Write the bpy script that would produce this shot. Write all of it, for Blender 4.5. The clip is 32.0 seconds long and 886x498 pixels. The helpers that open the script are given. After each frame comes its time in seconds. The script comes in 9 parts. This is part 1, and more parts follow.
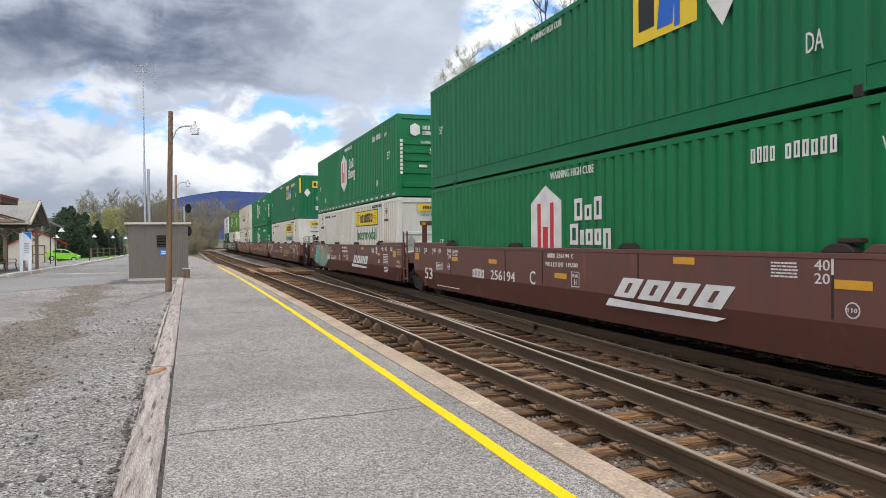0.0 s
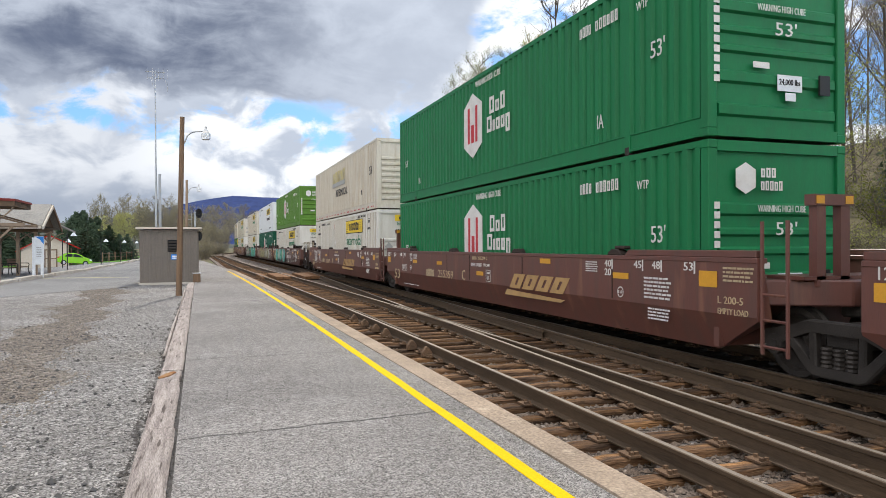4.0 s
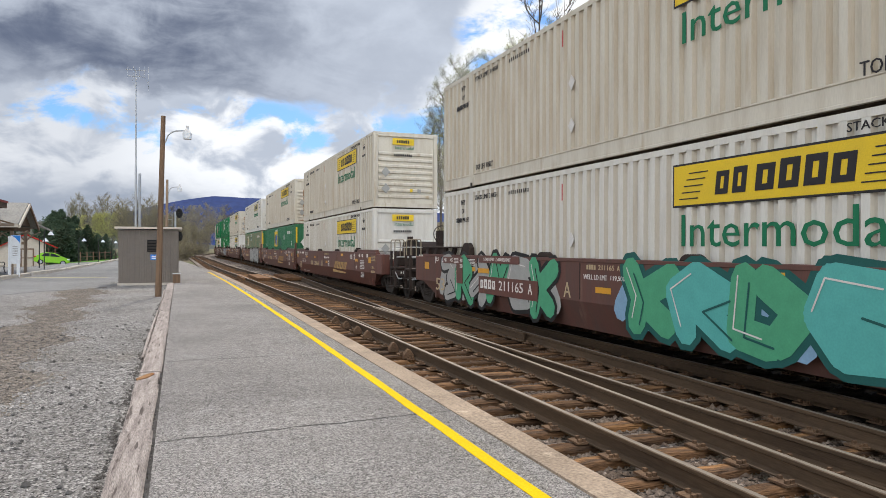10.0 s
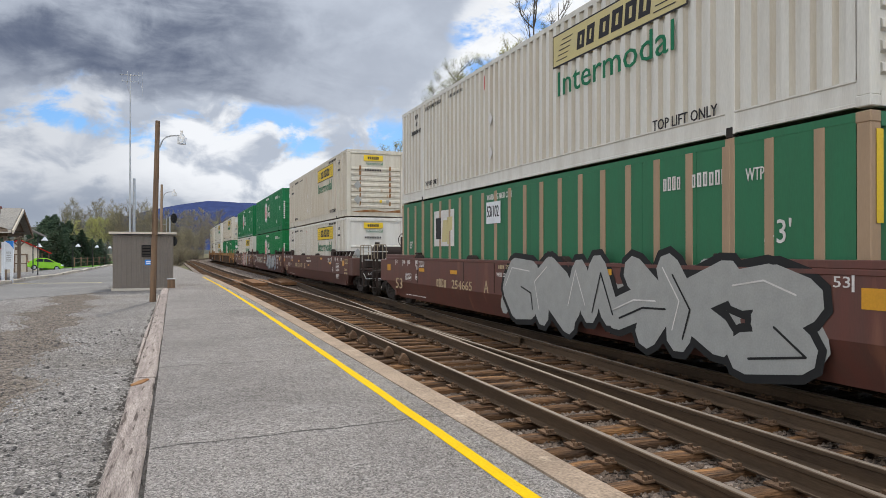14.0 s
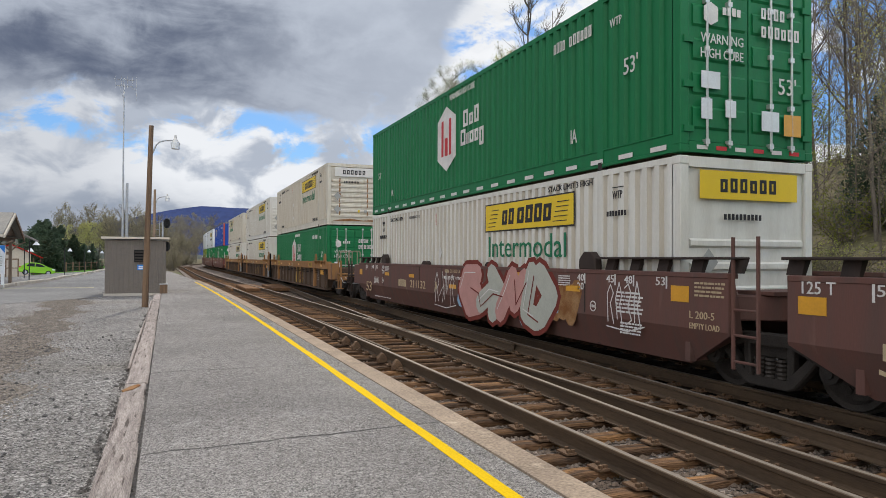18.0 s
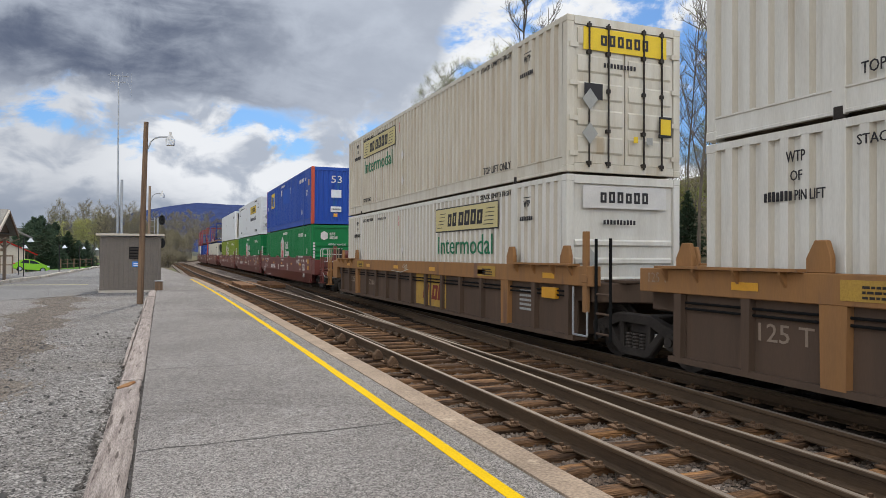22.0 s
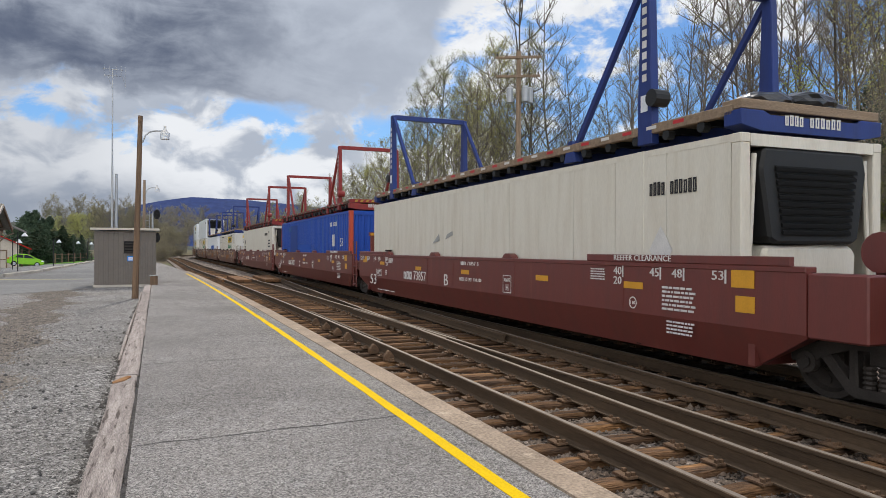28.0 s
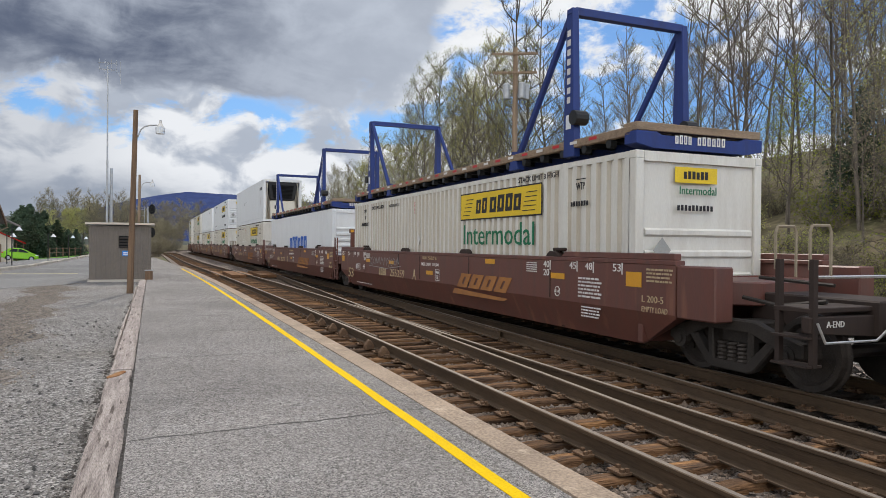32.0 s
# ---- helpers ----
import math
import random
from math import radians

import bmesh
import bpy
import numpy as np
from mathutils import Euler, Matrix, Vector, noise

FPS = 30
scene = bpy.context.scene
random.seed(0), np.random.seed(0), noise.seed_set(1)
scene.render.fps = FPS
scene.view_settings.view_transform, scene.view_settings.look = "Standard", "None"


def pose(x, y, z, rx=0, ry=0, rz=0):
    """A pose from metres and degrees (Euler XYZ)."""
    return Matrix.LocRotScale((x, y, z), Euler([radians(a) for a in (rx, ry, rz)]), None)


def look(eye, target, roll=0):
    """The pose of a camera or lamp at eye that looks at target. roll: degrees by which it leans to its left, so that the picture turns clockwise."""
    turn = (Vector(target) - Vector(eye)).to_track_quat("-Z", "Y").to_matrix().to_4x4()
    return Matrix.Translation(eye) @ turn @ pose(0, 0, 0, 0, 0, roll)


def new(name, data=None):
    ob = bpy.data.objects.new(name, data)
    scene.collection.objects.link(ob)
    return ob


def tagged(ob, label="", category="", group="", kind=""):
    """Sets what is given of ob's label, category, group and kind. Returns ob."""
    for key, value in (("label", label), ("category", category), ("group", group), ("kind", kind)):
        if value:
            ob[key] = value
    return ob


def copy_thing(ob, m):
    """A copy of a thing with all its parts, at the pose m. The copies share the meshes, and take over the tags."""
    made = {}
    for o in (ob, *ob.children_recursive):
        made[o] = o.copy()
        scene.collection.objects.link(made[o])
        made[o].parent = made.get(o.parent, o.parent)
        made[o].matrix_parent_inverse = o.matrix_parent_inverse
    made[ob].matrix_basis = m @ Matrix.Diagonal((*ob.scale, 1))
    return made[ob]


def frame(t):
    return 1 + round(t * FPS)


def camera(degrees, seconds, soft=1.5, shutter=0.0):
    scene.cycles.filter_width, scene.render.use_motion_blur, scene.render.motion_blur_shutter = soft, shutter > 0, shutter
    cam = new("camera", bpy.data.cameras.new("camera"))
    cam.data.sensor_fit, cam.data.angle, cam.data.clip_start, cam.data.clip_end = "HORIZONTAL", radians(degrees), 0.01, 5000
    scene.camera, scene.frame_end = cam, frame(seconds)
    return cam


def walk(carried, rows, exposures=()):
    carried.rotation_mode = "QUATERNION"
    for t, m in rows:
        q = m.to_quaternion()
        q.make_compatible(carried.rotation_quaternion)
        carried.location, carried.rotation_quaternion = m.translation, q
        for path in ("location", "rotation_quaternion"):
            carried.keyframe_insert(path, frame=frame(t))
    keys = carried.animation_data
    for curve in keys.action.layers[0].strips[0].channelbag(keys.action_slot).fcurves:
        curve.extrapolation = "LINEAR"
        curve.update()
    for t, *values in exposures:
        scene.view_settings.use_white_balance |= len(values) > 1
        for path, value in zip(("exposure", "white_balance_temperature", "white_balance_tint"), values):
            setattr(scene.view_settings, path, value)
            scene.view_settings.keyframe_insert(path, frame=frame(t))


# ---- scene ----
# ---- camera ----
EYE = (-8.086, 0.0, 1.740)
PATH = [
    (0, -20.00, -0.78, -0.48), (0.5, -19.65, -1.08, -0.30), (1, -19.21, -1.54, -0.41), (1.5, -19.22, -1.66, -0.36),
    (2, -19.24, -1.55, -0.25), (2.5, -19.23, -0.71, -0.10), (3, -19.27, -0.67, -0.32), (3.5, -19.20, -0.38, -0.29),
    (5.5, -19.44, -0.20, -0.10), (6, -19.61, -0.13, -0.12), (6.5, -19.93, -0.16, -0.05), (7, -20.37, -0.13, -0.07),
    (7.5, -20.51, -0.12, 0.01), (8, -20.56, -0.12, 0.17), (8.5, -20.61, -0.12, 0.03), (9, -20.65, -0.11, 0.04),
    (9.5, -20.67, -0.11, 0.09), (10, -20.69, -0.11, 0.19), (10.5, -20.71, -0.05, 0.15), (11, -20.72, 0.01, 0.19),
    (11.5, -20.75, 0.02, 0.08), (12, -20.78, 0.05, 0.09), (12.5, -20.89, 0.08, 0.15), (13, -20.98, 0.14, 0.11),
    (13.5, -21.06, 0.18, 0.10), (14, -21.08, 0.24, 0.01), (14.5, -21.10, 0.37, -0.05), (16.5, -21.46, 0.60, 0.23),
    (17, -21.46, 0.62, 0.05), (17.5, -21.46, 0.62, 0.23), (18, -21.60, 0.76, 0.24), (18.5, -21.65, 0.91, 0.21),
    (19, -21.63, 0.98, 0.15), (19.5, -21.59, 1.01, 0.16), (20, -21.60, 0.95, 0.06), (20.5, -21.72, 0.91, -0.09),
    (21, -21.79, 0.82, 0.12), (21.5, -21.86, 0.54, 0.28), (22, -21.95, 0.50, 0.25), (22.5, -21.97, 0.47, 0.30),
    (23, -22.02, 0.49, 0.23), (23.5, -22.07, 0.45, 0.26), (24, -22.07, 0.24, 0.32), (24.5, -22.17, -0.09, 0.13),
    (25, -22.30, -0.04, 0.10), (25.5, -22.26, -0.01, 0.23), (27.5, -22.31, 0.00, 0.24), (28, -22.31, 0.02, 0.21),
    (28.5, -22.38, -0.05, 0.22), (29, -22.41, -0.11, 0.20), (29.5, -22.37, -0.13, 0.32), (30, -22.37, -0.11, 0.52),
    (30.5, -22.37, -0.15, 0.55), (31, -22.40, -0.16, 0.56), (31.5, -22.54, -0.22, 0.43), (32, -22.66, -0.29, 0.49),
]
cam = camera(65.5, 32.0, soft=0.8)


def gaze(yaw, pitch):
    a, p = radians(yaw), radians(pitch)
    return (EYE[0] - math.sin(a) * math.cos(p), EYE[1] + math.cos(a) * math.cos(p), EYE[2] + math.sin(p))


EXPOSURES = [(0, 0.33), (3.5, 0.34), (9, 0.24), (14, 0.06), (17, -0.02), (32, -0.05)]
walk(cam, [(t, look(EYE, gaze(yaw, pitch), roll)) for t, yaw, pitch, roll in PATH], EXPOSURES)

# ---- sky and sun ----
SUN_AZ, SUN_EL = 14.0, 48.0


def sky():
    w = bpy.data.worlds.new("sky")
    scene.world = w
    w.use_nodes = True
    nt = w.node_tree
    nt.nodes.clear()
    N, L = nt.nodes.new, nt.links.new

    def math_node(op, a, b=None, c=None, clamp=False):
        n = N("ShaderNodeMath")
        n.operation, n.use_clamp = op, clamp
        for i, v in enumerate((a, b, c)):
            if v is None:
                continue
            if isinstance(v, (int, float)):
                n.inputs[i].default_value = v
            else:
                L(v, n.inputs[i])
        return n.outputs[0]

    def ease(v, lo, hi):
        n = N("ShaderNodeMapRange")
        n.interpolation_type = "SMOOTHSTEP"
        L(v, n.inputs[0])
        n.inputs[1].default_value, n.inputs[2].default_value = lo, hi
        return n.outputs[0]

    def mix(f, a, b):
        n = N("ShaderNodeMix")
        n.data_type = "RGBA"
        L(f, n.inputs[0])
        for i, v in ((6, a), (7, b)):
            if isinstance(v, tuple):
                n.inputs[i].default_value = (*v, 1)
            else:
                L(v, n.inputs[i])
        return n.outputs[2]

    co = N("ShaderNodeTexCoord")
    sep = N("ShaderNodeSeparateXYZ")
    L(co.outputs["Generated"], sep.inputs[0])
    az = math_node("ARCTAN2", sep.outputs[0], sep.outputs[1])
    el = math_node("ARCSINE", sep.outputs[2])

    def plane(kx, ky):
        comb = N("ShaderNodeCombineXYZ")
        L(math_node("MULTIPLY", az, kx), comb.inputs[0])
        L(math_node("MULTIPLY", el, ky), comb.inputs[1])
        return comb.outputs[0]

    puffs, streaks = plane(3.0, 5.0), plane(2.2, 7.5)

    def clouds(where, scale, detail, rough, at, warp=0.35):
        m = N("ShaderNodeMapping")
        m.inputs["Location"].default_value = at
        L(where, m.inputs[0])
        n = N("ShaderNodeTexNoise")
        n.inputs["Scale"].default_value, n.inputs["Detail"].default_value, n.inputs["Roughness"].default_value = scale, detail, rough
        n.inputs["Distortion"].default_value = warp
        L(m.outputs[0], n.inputs["Vector"])
        return n.outputs[0]

    def plus(*terms):
        out = terms[0]
        for v in terms[1:]:
            out = math_node("ADD", out, v)
        return out

    def times(a, b):
        return math_node("MULTIPLY", a, b)

    def less(a, b):
        return math_node("SUBTRACT", a, b)

    big = clouds(puffs, 1.6, 8, 0.55, (3.1, 0.4, 0))
    fine = clouds(puffs, 4.2, 10, 0.60, (1.7, 5.2, 0))
    body = clouds(puffs, 4.2, 6, 0.52, (1.7, 5.30, 0))
    low = clouds(puffs, 2.4, 8, 0.55, (8.2, 2.2, 3))
    veil = clouds(streaks, 1.7, 9, 0.55, (0.6, 7.1, 2), 0.6)
    # cumulus below the deck: a pale belt with open blue, a white bank under it, clear air on the right
    belt = times(ease(el, 0.135, 0.160), ease(less(0.225, el), 0.0, 0.03))
    open_air = times(ease(az, 0.43, 0.56), ease(el, 0.05, 0.14))
    bank = ease(less(0.155, el), 0.0, 0.05)
    mixn = plus(times(fine, 0.55), times(low, 0.45))
    need = plus(0.425, times(times(belt, ease(az, 0.03, 0.12)), 0.095), times(times(belt, ease(less(0.03, az), 0.0, 0.1)), 0.055), times(open_air, 0.085))
    need = less(need, times(bank, 0.12))
    cover = ease(less(mixn, need), -0.04, 0.05)
    # the grey deck overhead, with a ragged lower edge
    wob = plus(times(less(big, 0.5), 0.13), times(less(fine, 0.5), 0.10), times(less(veil, 0.5), 0.10))
    edge = plus(less(0.196, times(ease(less(0.0, az), 0.0, 0.2), 0.02)), times(ease(az, 0.29, 0.46), 0.17), times(ease(az, 0.44, 0.8), 0.4))
    depth = plus(less(el, edge), wob)
    deck = times(ease(depth, -0.026, 0.034), less(1.0, times(ease(az, 0.8, 1.0), ease(less(2.4, az), 0.0, 0.4))))
    air = N("ShaderNodeTexSky")
    air.sky_type, air.sun_disc = "NISHITA", False
    air.sun_elevation, air.sun_rotation = radians(SUN_EL), radians(SUN_AZ)
    blue = N("ShaderNodeMix")
    blue.data_type, blue.blend_type = "RGBA", "MULTIPLY"
    blue.inputs[0].default_value = 1.0
    L(air.outputs[0], blue.inputs[6])
    blue.inputs[7].default_value = (0.046, 0.074, 0.108, 1)
    white = mix(ease(body, 0.42, 0.60), (0.87, 0.895, 0.935), (0.45, 0.50, 0.59))
    white = mix(times(ease(less(0.02, az), 0.0, 0.16), 0.45), white, (0.40, 0.435, 0.50))
    under = times(times(ease(less(0.105, plus(el, times(wob, 0.4))), 0.0, 0.05), ease(less(0.16, az), 0.0, 0.25)), 0.75)
    white = mix(under, white, (0.27, 0.315, 0.40))
    white = mix(times(ease(az, 0.22, 0.4), 0.75), white, (0.94, 0.955, 0.98))
    c = mix(cover, blue.outputs[2], white)
    c = mix(times(ease(less(0.05, el), 0.0, 0.04), 0.5), c, (0.42, 0.47, 0.55))
    dark = times(ease(depth, -0.018, 0.034), less(1.0, times(ease(depth, 0.08, 0.16), 0.5)))
    dark = times(dark, less(1.0, times(ease(plus(times(veil, 0.6), times(fine, 0.4)), 0.40, 0.66), 0.55)))
    dark = times(dark, less(1.0, times(ease(az, -0.02, 0.30), 0.68)))
    grey = mix(dark, (0.58, 0.635, 0.73), (0.118, 0.145, 0.215))
    c = mix(deck, c, grey)
    # clouds away from the sun show lit sides, brightened out of view as fill
    away = math_node("ADD", math_node("MULTIPLY", sep.outputs[0], -math.sin(radians(SUN_AZ))), math_node("MULTIPLY", sep.outputs[1], -math.cos(radians(SUN_AZ))))
    warm = N("ShaderNodeMix")
    warm.data_type, warm.blend_type = "RGBA", "MULTIPLY"
    warm.inputs[0].default_value = 1.0
    L(c, warm.inputs[6])
    warm.inputs[7].default_value = (1.09, 1.0, 0.86, 1)
    lit = N("ShaderNodeVectorMath")
    lit.operation = "SCALE"
    L(mix(ease(away, -0.2, 0.5), c, warm.outputs[2]), lit.inputs[0])
    L(math_node("ADD", 1.0, math_node("MULTIPLY", ease(away, -0.35, 0.6), 2.9)), lit.inputs["Scale"])
    bg = N("ShaderNodeBackground")
    L(lit.outputs[0], bg.inputs[0])
    bg.inputs[1].default_value = 1.0
    o = N("ShaderNodeOutputWorld")
    L(bg.outputs[0], o.inputs[0])


sky()
sun = new("sun", bpy.data.lights.new("sun", "SUN"))
sun.data.energy, sun.data.angle, sun.data.color = 2.7, radians(3), (1, 0.94, 0.85)
sd = Vector((math.sin(radians(SUN_AZ)) * math.cos(radians(SUN_EL)), math.cos(radians(SUN_AZ)) * math.cos(radians(SUN_EL)), math.sin(radians(SUN_EL))))
sun.matrix_basis = look(tuple(sd * 60), (0, 0, 0))


# ---- materials ----
def surface(name, base, second, rough=0.7, scale=6.0, amount=0.5, metal=0.0, bump=0.15, grain=60.0, stretch=(1, 1, 1), spread=(0.35, 0.7), third=None, third_at=(0.6, 0.75), third_scale=1.2, vary=0.0, gain=0.25, chips=None):
    """Two colours blended by a coarse noise, a fine grain, and a third colour in patches; chips are the stones of a loose or rolled surface (number to the metre, contrast)."""
    m = bpy.data.materials.new(name)
    m.use_nodes = True
    nt = m.node_tree
    N, L = nt.nodes.new, nt.links.new
    bsdf = nt.nodes["Principled BSDF"]
    bsdf.inputs["Specular IOR Level"].default_value = 0.5 if rough < 0.5 else 0.22 if rough < 0.85 else 0.12
    bsdf.inputs["Roughness"].default_value, bsdf.inputs["Metallic"].default_value = rough, metal
    co, mp, info = N("ShaderNodeTexCoord"), N("ShaderNodeMapping"), N("ShaderNodeObjectInfo")
    mp.inputs["Scale"].default_value = stretch
    add = N("ShaderNodeVectorMath")
    add.operation = "MULTIPLY_ADD"
    L(info.outputs["Random"], add.inputs[0])
    add.inputs[1].default_value = (37, 53, 71)
    L(co.outputs["Object"], add.inputs[2])
    L(add.outputs[0], mp.inputs[0])

    def noise_at(s, detail=5):
        n = N("ShaderNodeTexNoise")
        n.inputs["Scale"].default_value, n.inputs["Detail"].default_value = s, detail
        L(mp.outputs[0], n.inputs["Vector"])
        return n.outputs[0]

    def ramp(v, lo, hi, top):
        r = N("ShaderNodeMapRange")
        L(v, r.inputs[0])
        for i, x in enumerate((lo, hi, 0, top)):
            r.inputs[i + 1].default_value = x
        return r.outputs[0]

    def mix(f, a, b, mode="MIX"):
        n = N("ShaderNodeMix")
        n.data_type, n.blend_type = "RGBA", mode
        if isinstance(f, float):
            n.inputs[0].default_value = f
        else:
            L(f, n.inputs[0])
        for i, v in ((6, a), (7, b)):
            if isinstance(v, tuple):
                n.inputs[i].default_value = (*v, 1)
            else:
                L(v, n.inputs[i])
        return n.outputs[2]

    fine = noise_at(grain, 3)
    c = mix(ramp(noise_at(scale), *spread, amount), base, second)
    if third:
        c = mix(ramp(noise_at(third_scale, 7), *third_at, 0.9), c, third)
    g = ramp(fine, 0.25, 0.75, 1.0)
    shade = N("ShaderNodeMapRange")
    L(g, shade.inputs[0])
    shade.inputs[3].default_value, shade.inputs[4].default_value = 1 - gain, 1 + gain
    v = N("ShaderNodeVectorMath")
    v.operation = "SCALE"
    L(c, v.inputs[0])
    L(shade.outputs[0], v.inputs["Scale"])
    c = v.outputs[0]
    if vary:
        k = N("ShaderNodeMapRange")
        L(info.outputs["Random"], k.inputs[0])
        k.inputs[3].default_value, k.inputs[4].default_value = 1 - vary, 1 + vary
        v2 = N("ShaderNodeVectorMath")
        v2.operation = "SCALE"
        L(c, v2.inputs[0])
        L(k.outputs[0], v2.inputs["Scale"])
        c = v2.outputs[0]
    if chips:
        vo = N("ShaderNodeTexVoronoi")
        vo.inputs["Scale"].default_value = chips[0]
        L(mp.outputs[0], vo.inputs["Vector"])
        sep = N("ShaderNodeSeparateColor")
        L(vo.outputs["Color"], sep.inputs[0])
        k = N("ShaderNodeMapRange")
        L(sep.outputs[0], k.inputs[0])
        k.inputs[3].default_value, k.inputs[4].default_value = 1 - chips[1], 1 + chips[1]
        v3 = N("ShaderNodeVectorMath")
        v3.operation = "SCALE"
        L(c, v3.inputs[0])
        L(k.outputs[0], v3.inputs["Scale"])
        c = v3.outputs[0]
        # the gaps between the chips lie deeper
        fine = ramp(vo.outputs["Distance"], 0.9, 0.0, 1.0)
    L(c, bsdf.inputs["Base Color"])
    if bump:
        b = N("ShaderNodeBump")
        b.inputs["Strength"].default_value, b.inputs["Distance"].default_value = bump, 0.02
        L(fine, b.inputs["Height"])
        L(b.outputs[0], bsdf.inputs["Normal"])
    return m


def thin_leaf(m, share=0.5):
    """Lets light through a leaf."""
    nt = m.node_tree
    b = nt.nodes["Principled BSDF"]
    t, x = nt.nodes.new("ShaderNodeBsdfTranslucent"), nt.nodes.new("ShaderNodeMixShader")
    x.inputs[0].default_value = share
    nt.links.new(b.inputs["Base Color"].links[0].from_socket, t.inputs["Color"])
    nt.links.new(b.outputs[0], x.inputs[1])
    nt.links.new(t.outputs[0], x.inputs[2])
    nt.links.new(x.outputs[0], nt.nodes["Material Output"].inputs[0])


def paint(name, col, dirt=(0.16, 0.13, 0.10), amount=0.35, rough=0.5, rust=None, vary=0.0, metal=0.0):
    """Sheet-metal paint with rain streaks, grime and, where asked, rust patches."""
    return surface(name, col, dirt, rough, 1.6, amount, metal, 0.05, 25, (3.0, 3.0, 0.45), (0.42, 0.85), rust, (0.62, 0.72), 0.9, vary, 0.06)


def plain(name, col, rough=0.55, metal=0.0):
    return surface(name, col, tuple(c * 0.75 for c in col), rough, 5, 0.4, metal, 0.04, 40, gain=0.08)


M = {}
M["asphalt"] = surface("asphalt", (0.258, 0.240, 0.226), (0.178, 0.165, 0.156), 0.9, 0.45, 0.75, 0, 0.6, 30, third=(0.285, 0.27, 0.256), third_scale=1.1, gain=0.3, chips=(110, 0.7))
M["road"] = surface("road", (0.20, 0.195, 0.19), (0.13, 0.13, 0.13), 0.9, 0.25, 0.8, 0, 0.4, 20, third=(0.26, 0.25, 0.24), third_scale=0.12, gain=0.4, chips=(40, 0.4))
M["tar"] = surface("tar", (0.075, 0.071, 0.067), (0.14, 0.133, 0.126), 0.9, 5, 0.8)
M["yellow"] = surface("yellow_line", (0.70, 0.45, 0.002), (0.58, 0.37, 0.004), 0.9, 4, 0.5, 0, 0.3, 60, third=(0.3, 0.26, 0.15), third_at=(0.68, 0.78), third_scale=9, gain=0.15)
M["kerb"] = surface("kerb_stone", (0.33, 0.255, 0.19), (0.23, 0.178, 0.135), 0.9, 1.5, 0.8, 0, 0.6, 40, third=(0.43, 0.345, 0.26), third_scale=5, vary=0.1, gain=0.35)
M["timber"] = surface("weathered_timber", (0.40, 0.345, 0.315), (0.26, 0.22, 0.20), 0.95, 2.2, 0.9, 0, 1.0, 22, (9, 0.7, 9), (0.38, 0.62), third=(0.10, 0.08, 0.07), third_at=(0.61, 0.66), third_scale=2.4, vary=0.12, gain=0.5)
M["gravel"] = surface("gravel", (0.265, 0.25, 0.236), (0.185, 0.172, 0.16), 0.95, 0.5, 0.8, 0, 1.0, 16, third=(0.20, 0.18, 0.155), third_at=(0.56, 0.75), third_scale=0.3, gain=0.5, chips=(55, 0.85))
M["brown_gravel"] = surface("brown_gravel", (0.165, 0.142, 0.122), (0.12, 0.102, 0.087), 0.95, 0.6, 0.8, 0, 1.0, 12, third=(0.235, 0.215, 0.185), third_scale=1.0, gain=0.5, chips=(38, 0.8))
M["litter"] = surface("litter", (0.27, 0.235, 0.195), (0.15, 0.12, 0.095), 0.95, 6, 0.9, vary=0.2)
M["crumb"] = surface("dark_crumb", (0.085, 0.075, 0.068), (0.20, 0.185, 0.17), 0.95, 12, 0.7, vary=0.2)
M["pebble"] = surface("pebble", (0.30, 0.28, 0.26), (0.18, 0.165, 0.15), 0.9, 8, 0.8, vary=0.3)
M["ballast"] = surface("ballast", (0.19, 0.155, 0.13), (0.12, 0.095, 0.08), 0.95, 0.8, 0.8, 0, 1.0, 12, third=(0.20, 0.18, 0.165), third_scale=1.5, gain=0.4, chips=(17, 0.8))
M["ballast_stone"] = surface("ballast_stone", (0.225, 0.178, 0.142), (0.115, 0.08, 0.057), 0.9, 3, 0.9, gain=0.3)
M["tie"] = surface("tie_wood", (0.15, 0.082, 0.042), (0.065, 0.044, 0.032), 0.95, 2.0, 0.9, 0, 1.0, 14, (0.5, 6, 6), (0.38, 0.60), third=(0.26, 0.135, 0.058), third_at=(0.52, 0.70), third_scale=1.6, vary=0.5, gain=0.6)
# main-line ties and ballast carry the train's shade in their colour
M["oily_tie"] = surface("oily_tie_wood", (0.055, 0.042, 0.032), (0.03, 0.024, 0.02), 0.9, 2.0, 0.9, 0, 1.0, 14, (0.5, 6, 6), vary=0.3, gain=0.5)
M["shaded_ballast"] = surface("oil_soaked_ballast", (0.05, 0.042, 0.036), (0.028, 0.024, 0.021), 0.9, 1.2, 0.9, 0, 1.0, 12, gain=0.4, chips=(17, 0.8))
M["rail"] = surface("rail_steel", (0.098, 0.064, 0.038), (0.056, 0.038, 0.025), 0.75, 2, 0.8, 0.1, 0.2, 30, (3, 0.3, 3), gain=0.2)
M["railhead"] = surface("worn_railhead", (0.22, 0.185, 0.15), (0.15, 0.12, 0.10), 0.62, 4, 0.6, 0.4, 0.05, 40, (8, 0.4, 8))
M["plate"] = surface("rusty_plate", (0.16, 0.098, 0.058), (0.085, 0.055, 0.038), 0.85, 6, 0.8, gain=0.35)
M["plank"] = surface("crossing_plank", (0.19, 0.098, 0.048), (0.12, 0.066, 0.036), 0.85, 2, 0.7, 0, 0.5, 30, vary=0.15)
M["concrete"] = surface("concrete", (0.46, 0.42, 0.36), (0.30, 0.27, 0.23), 0.9, 1.2, 0.7, 0, 0.3, 40)
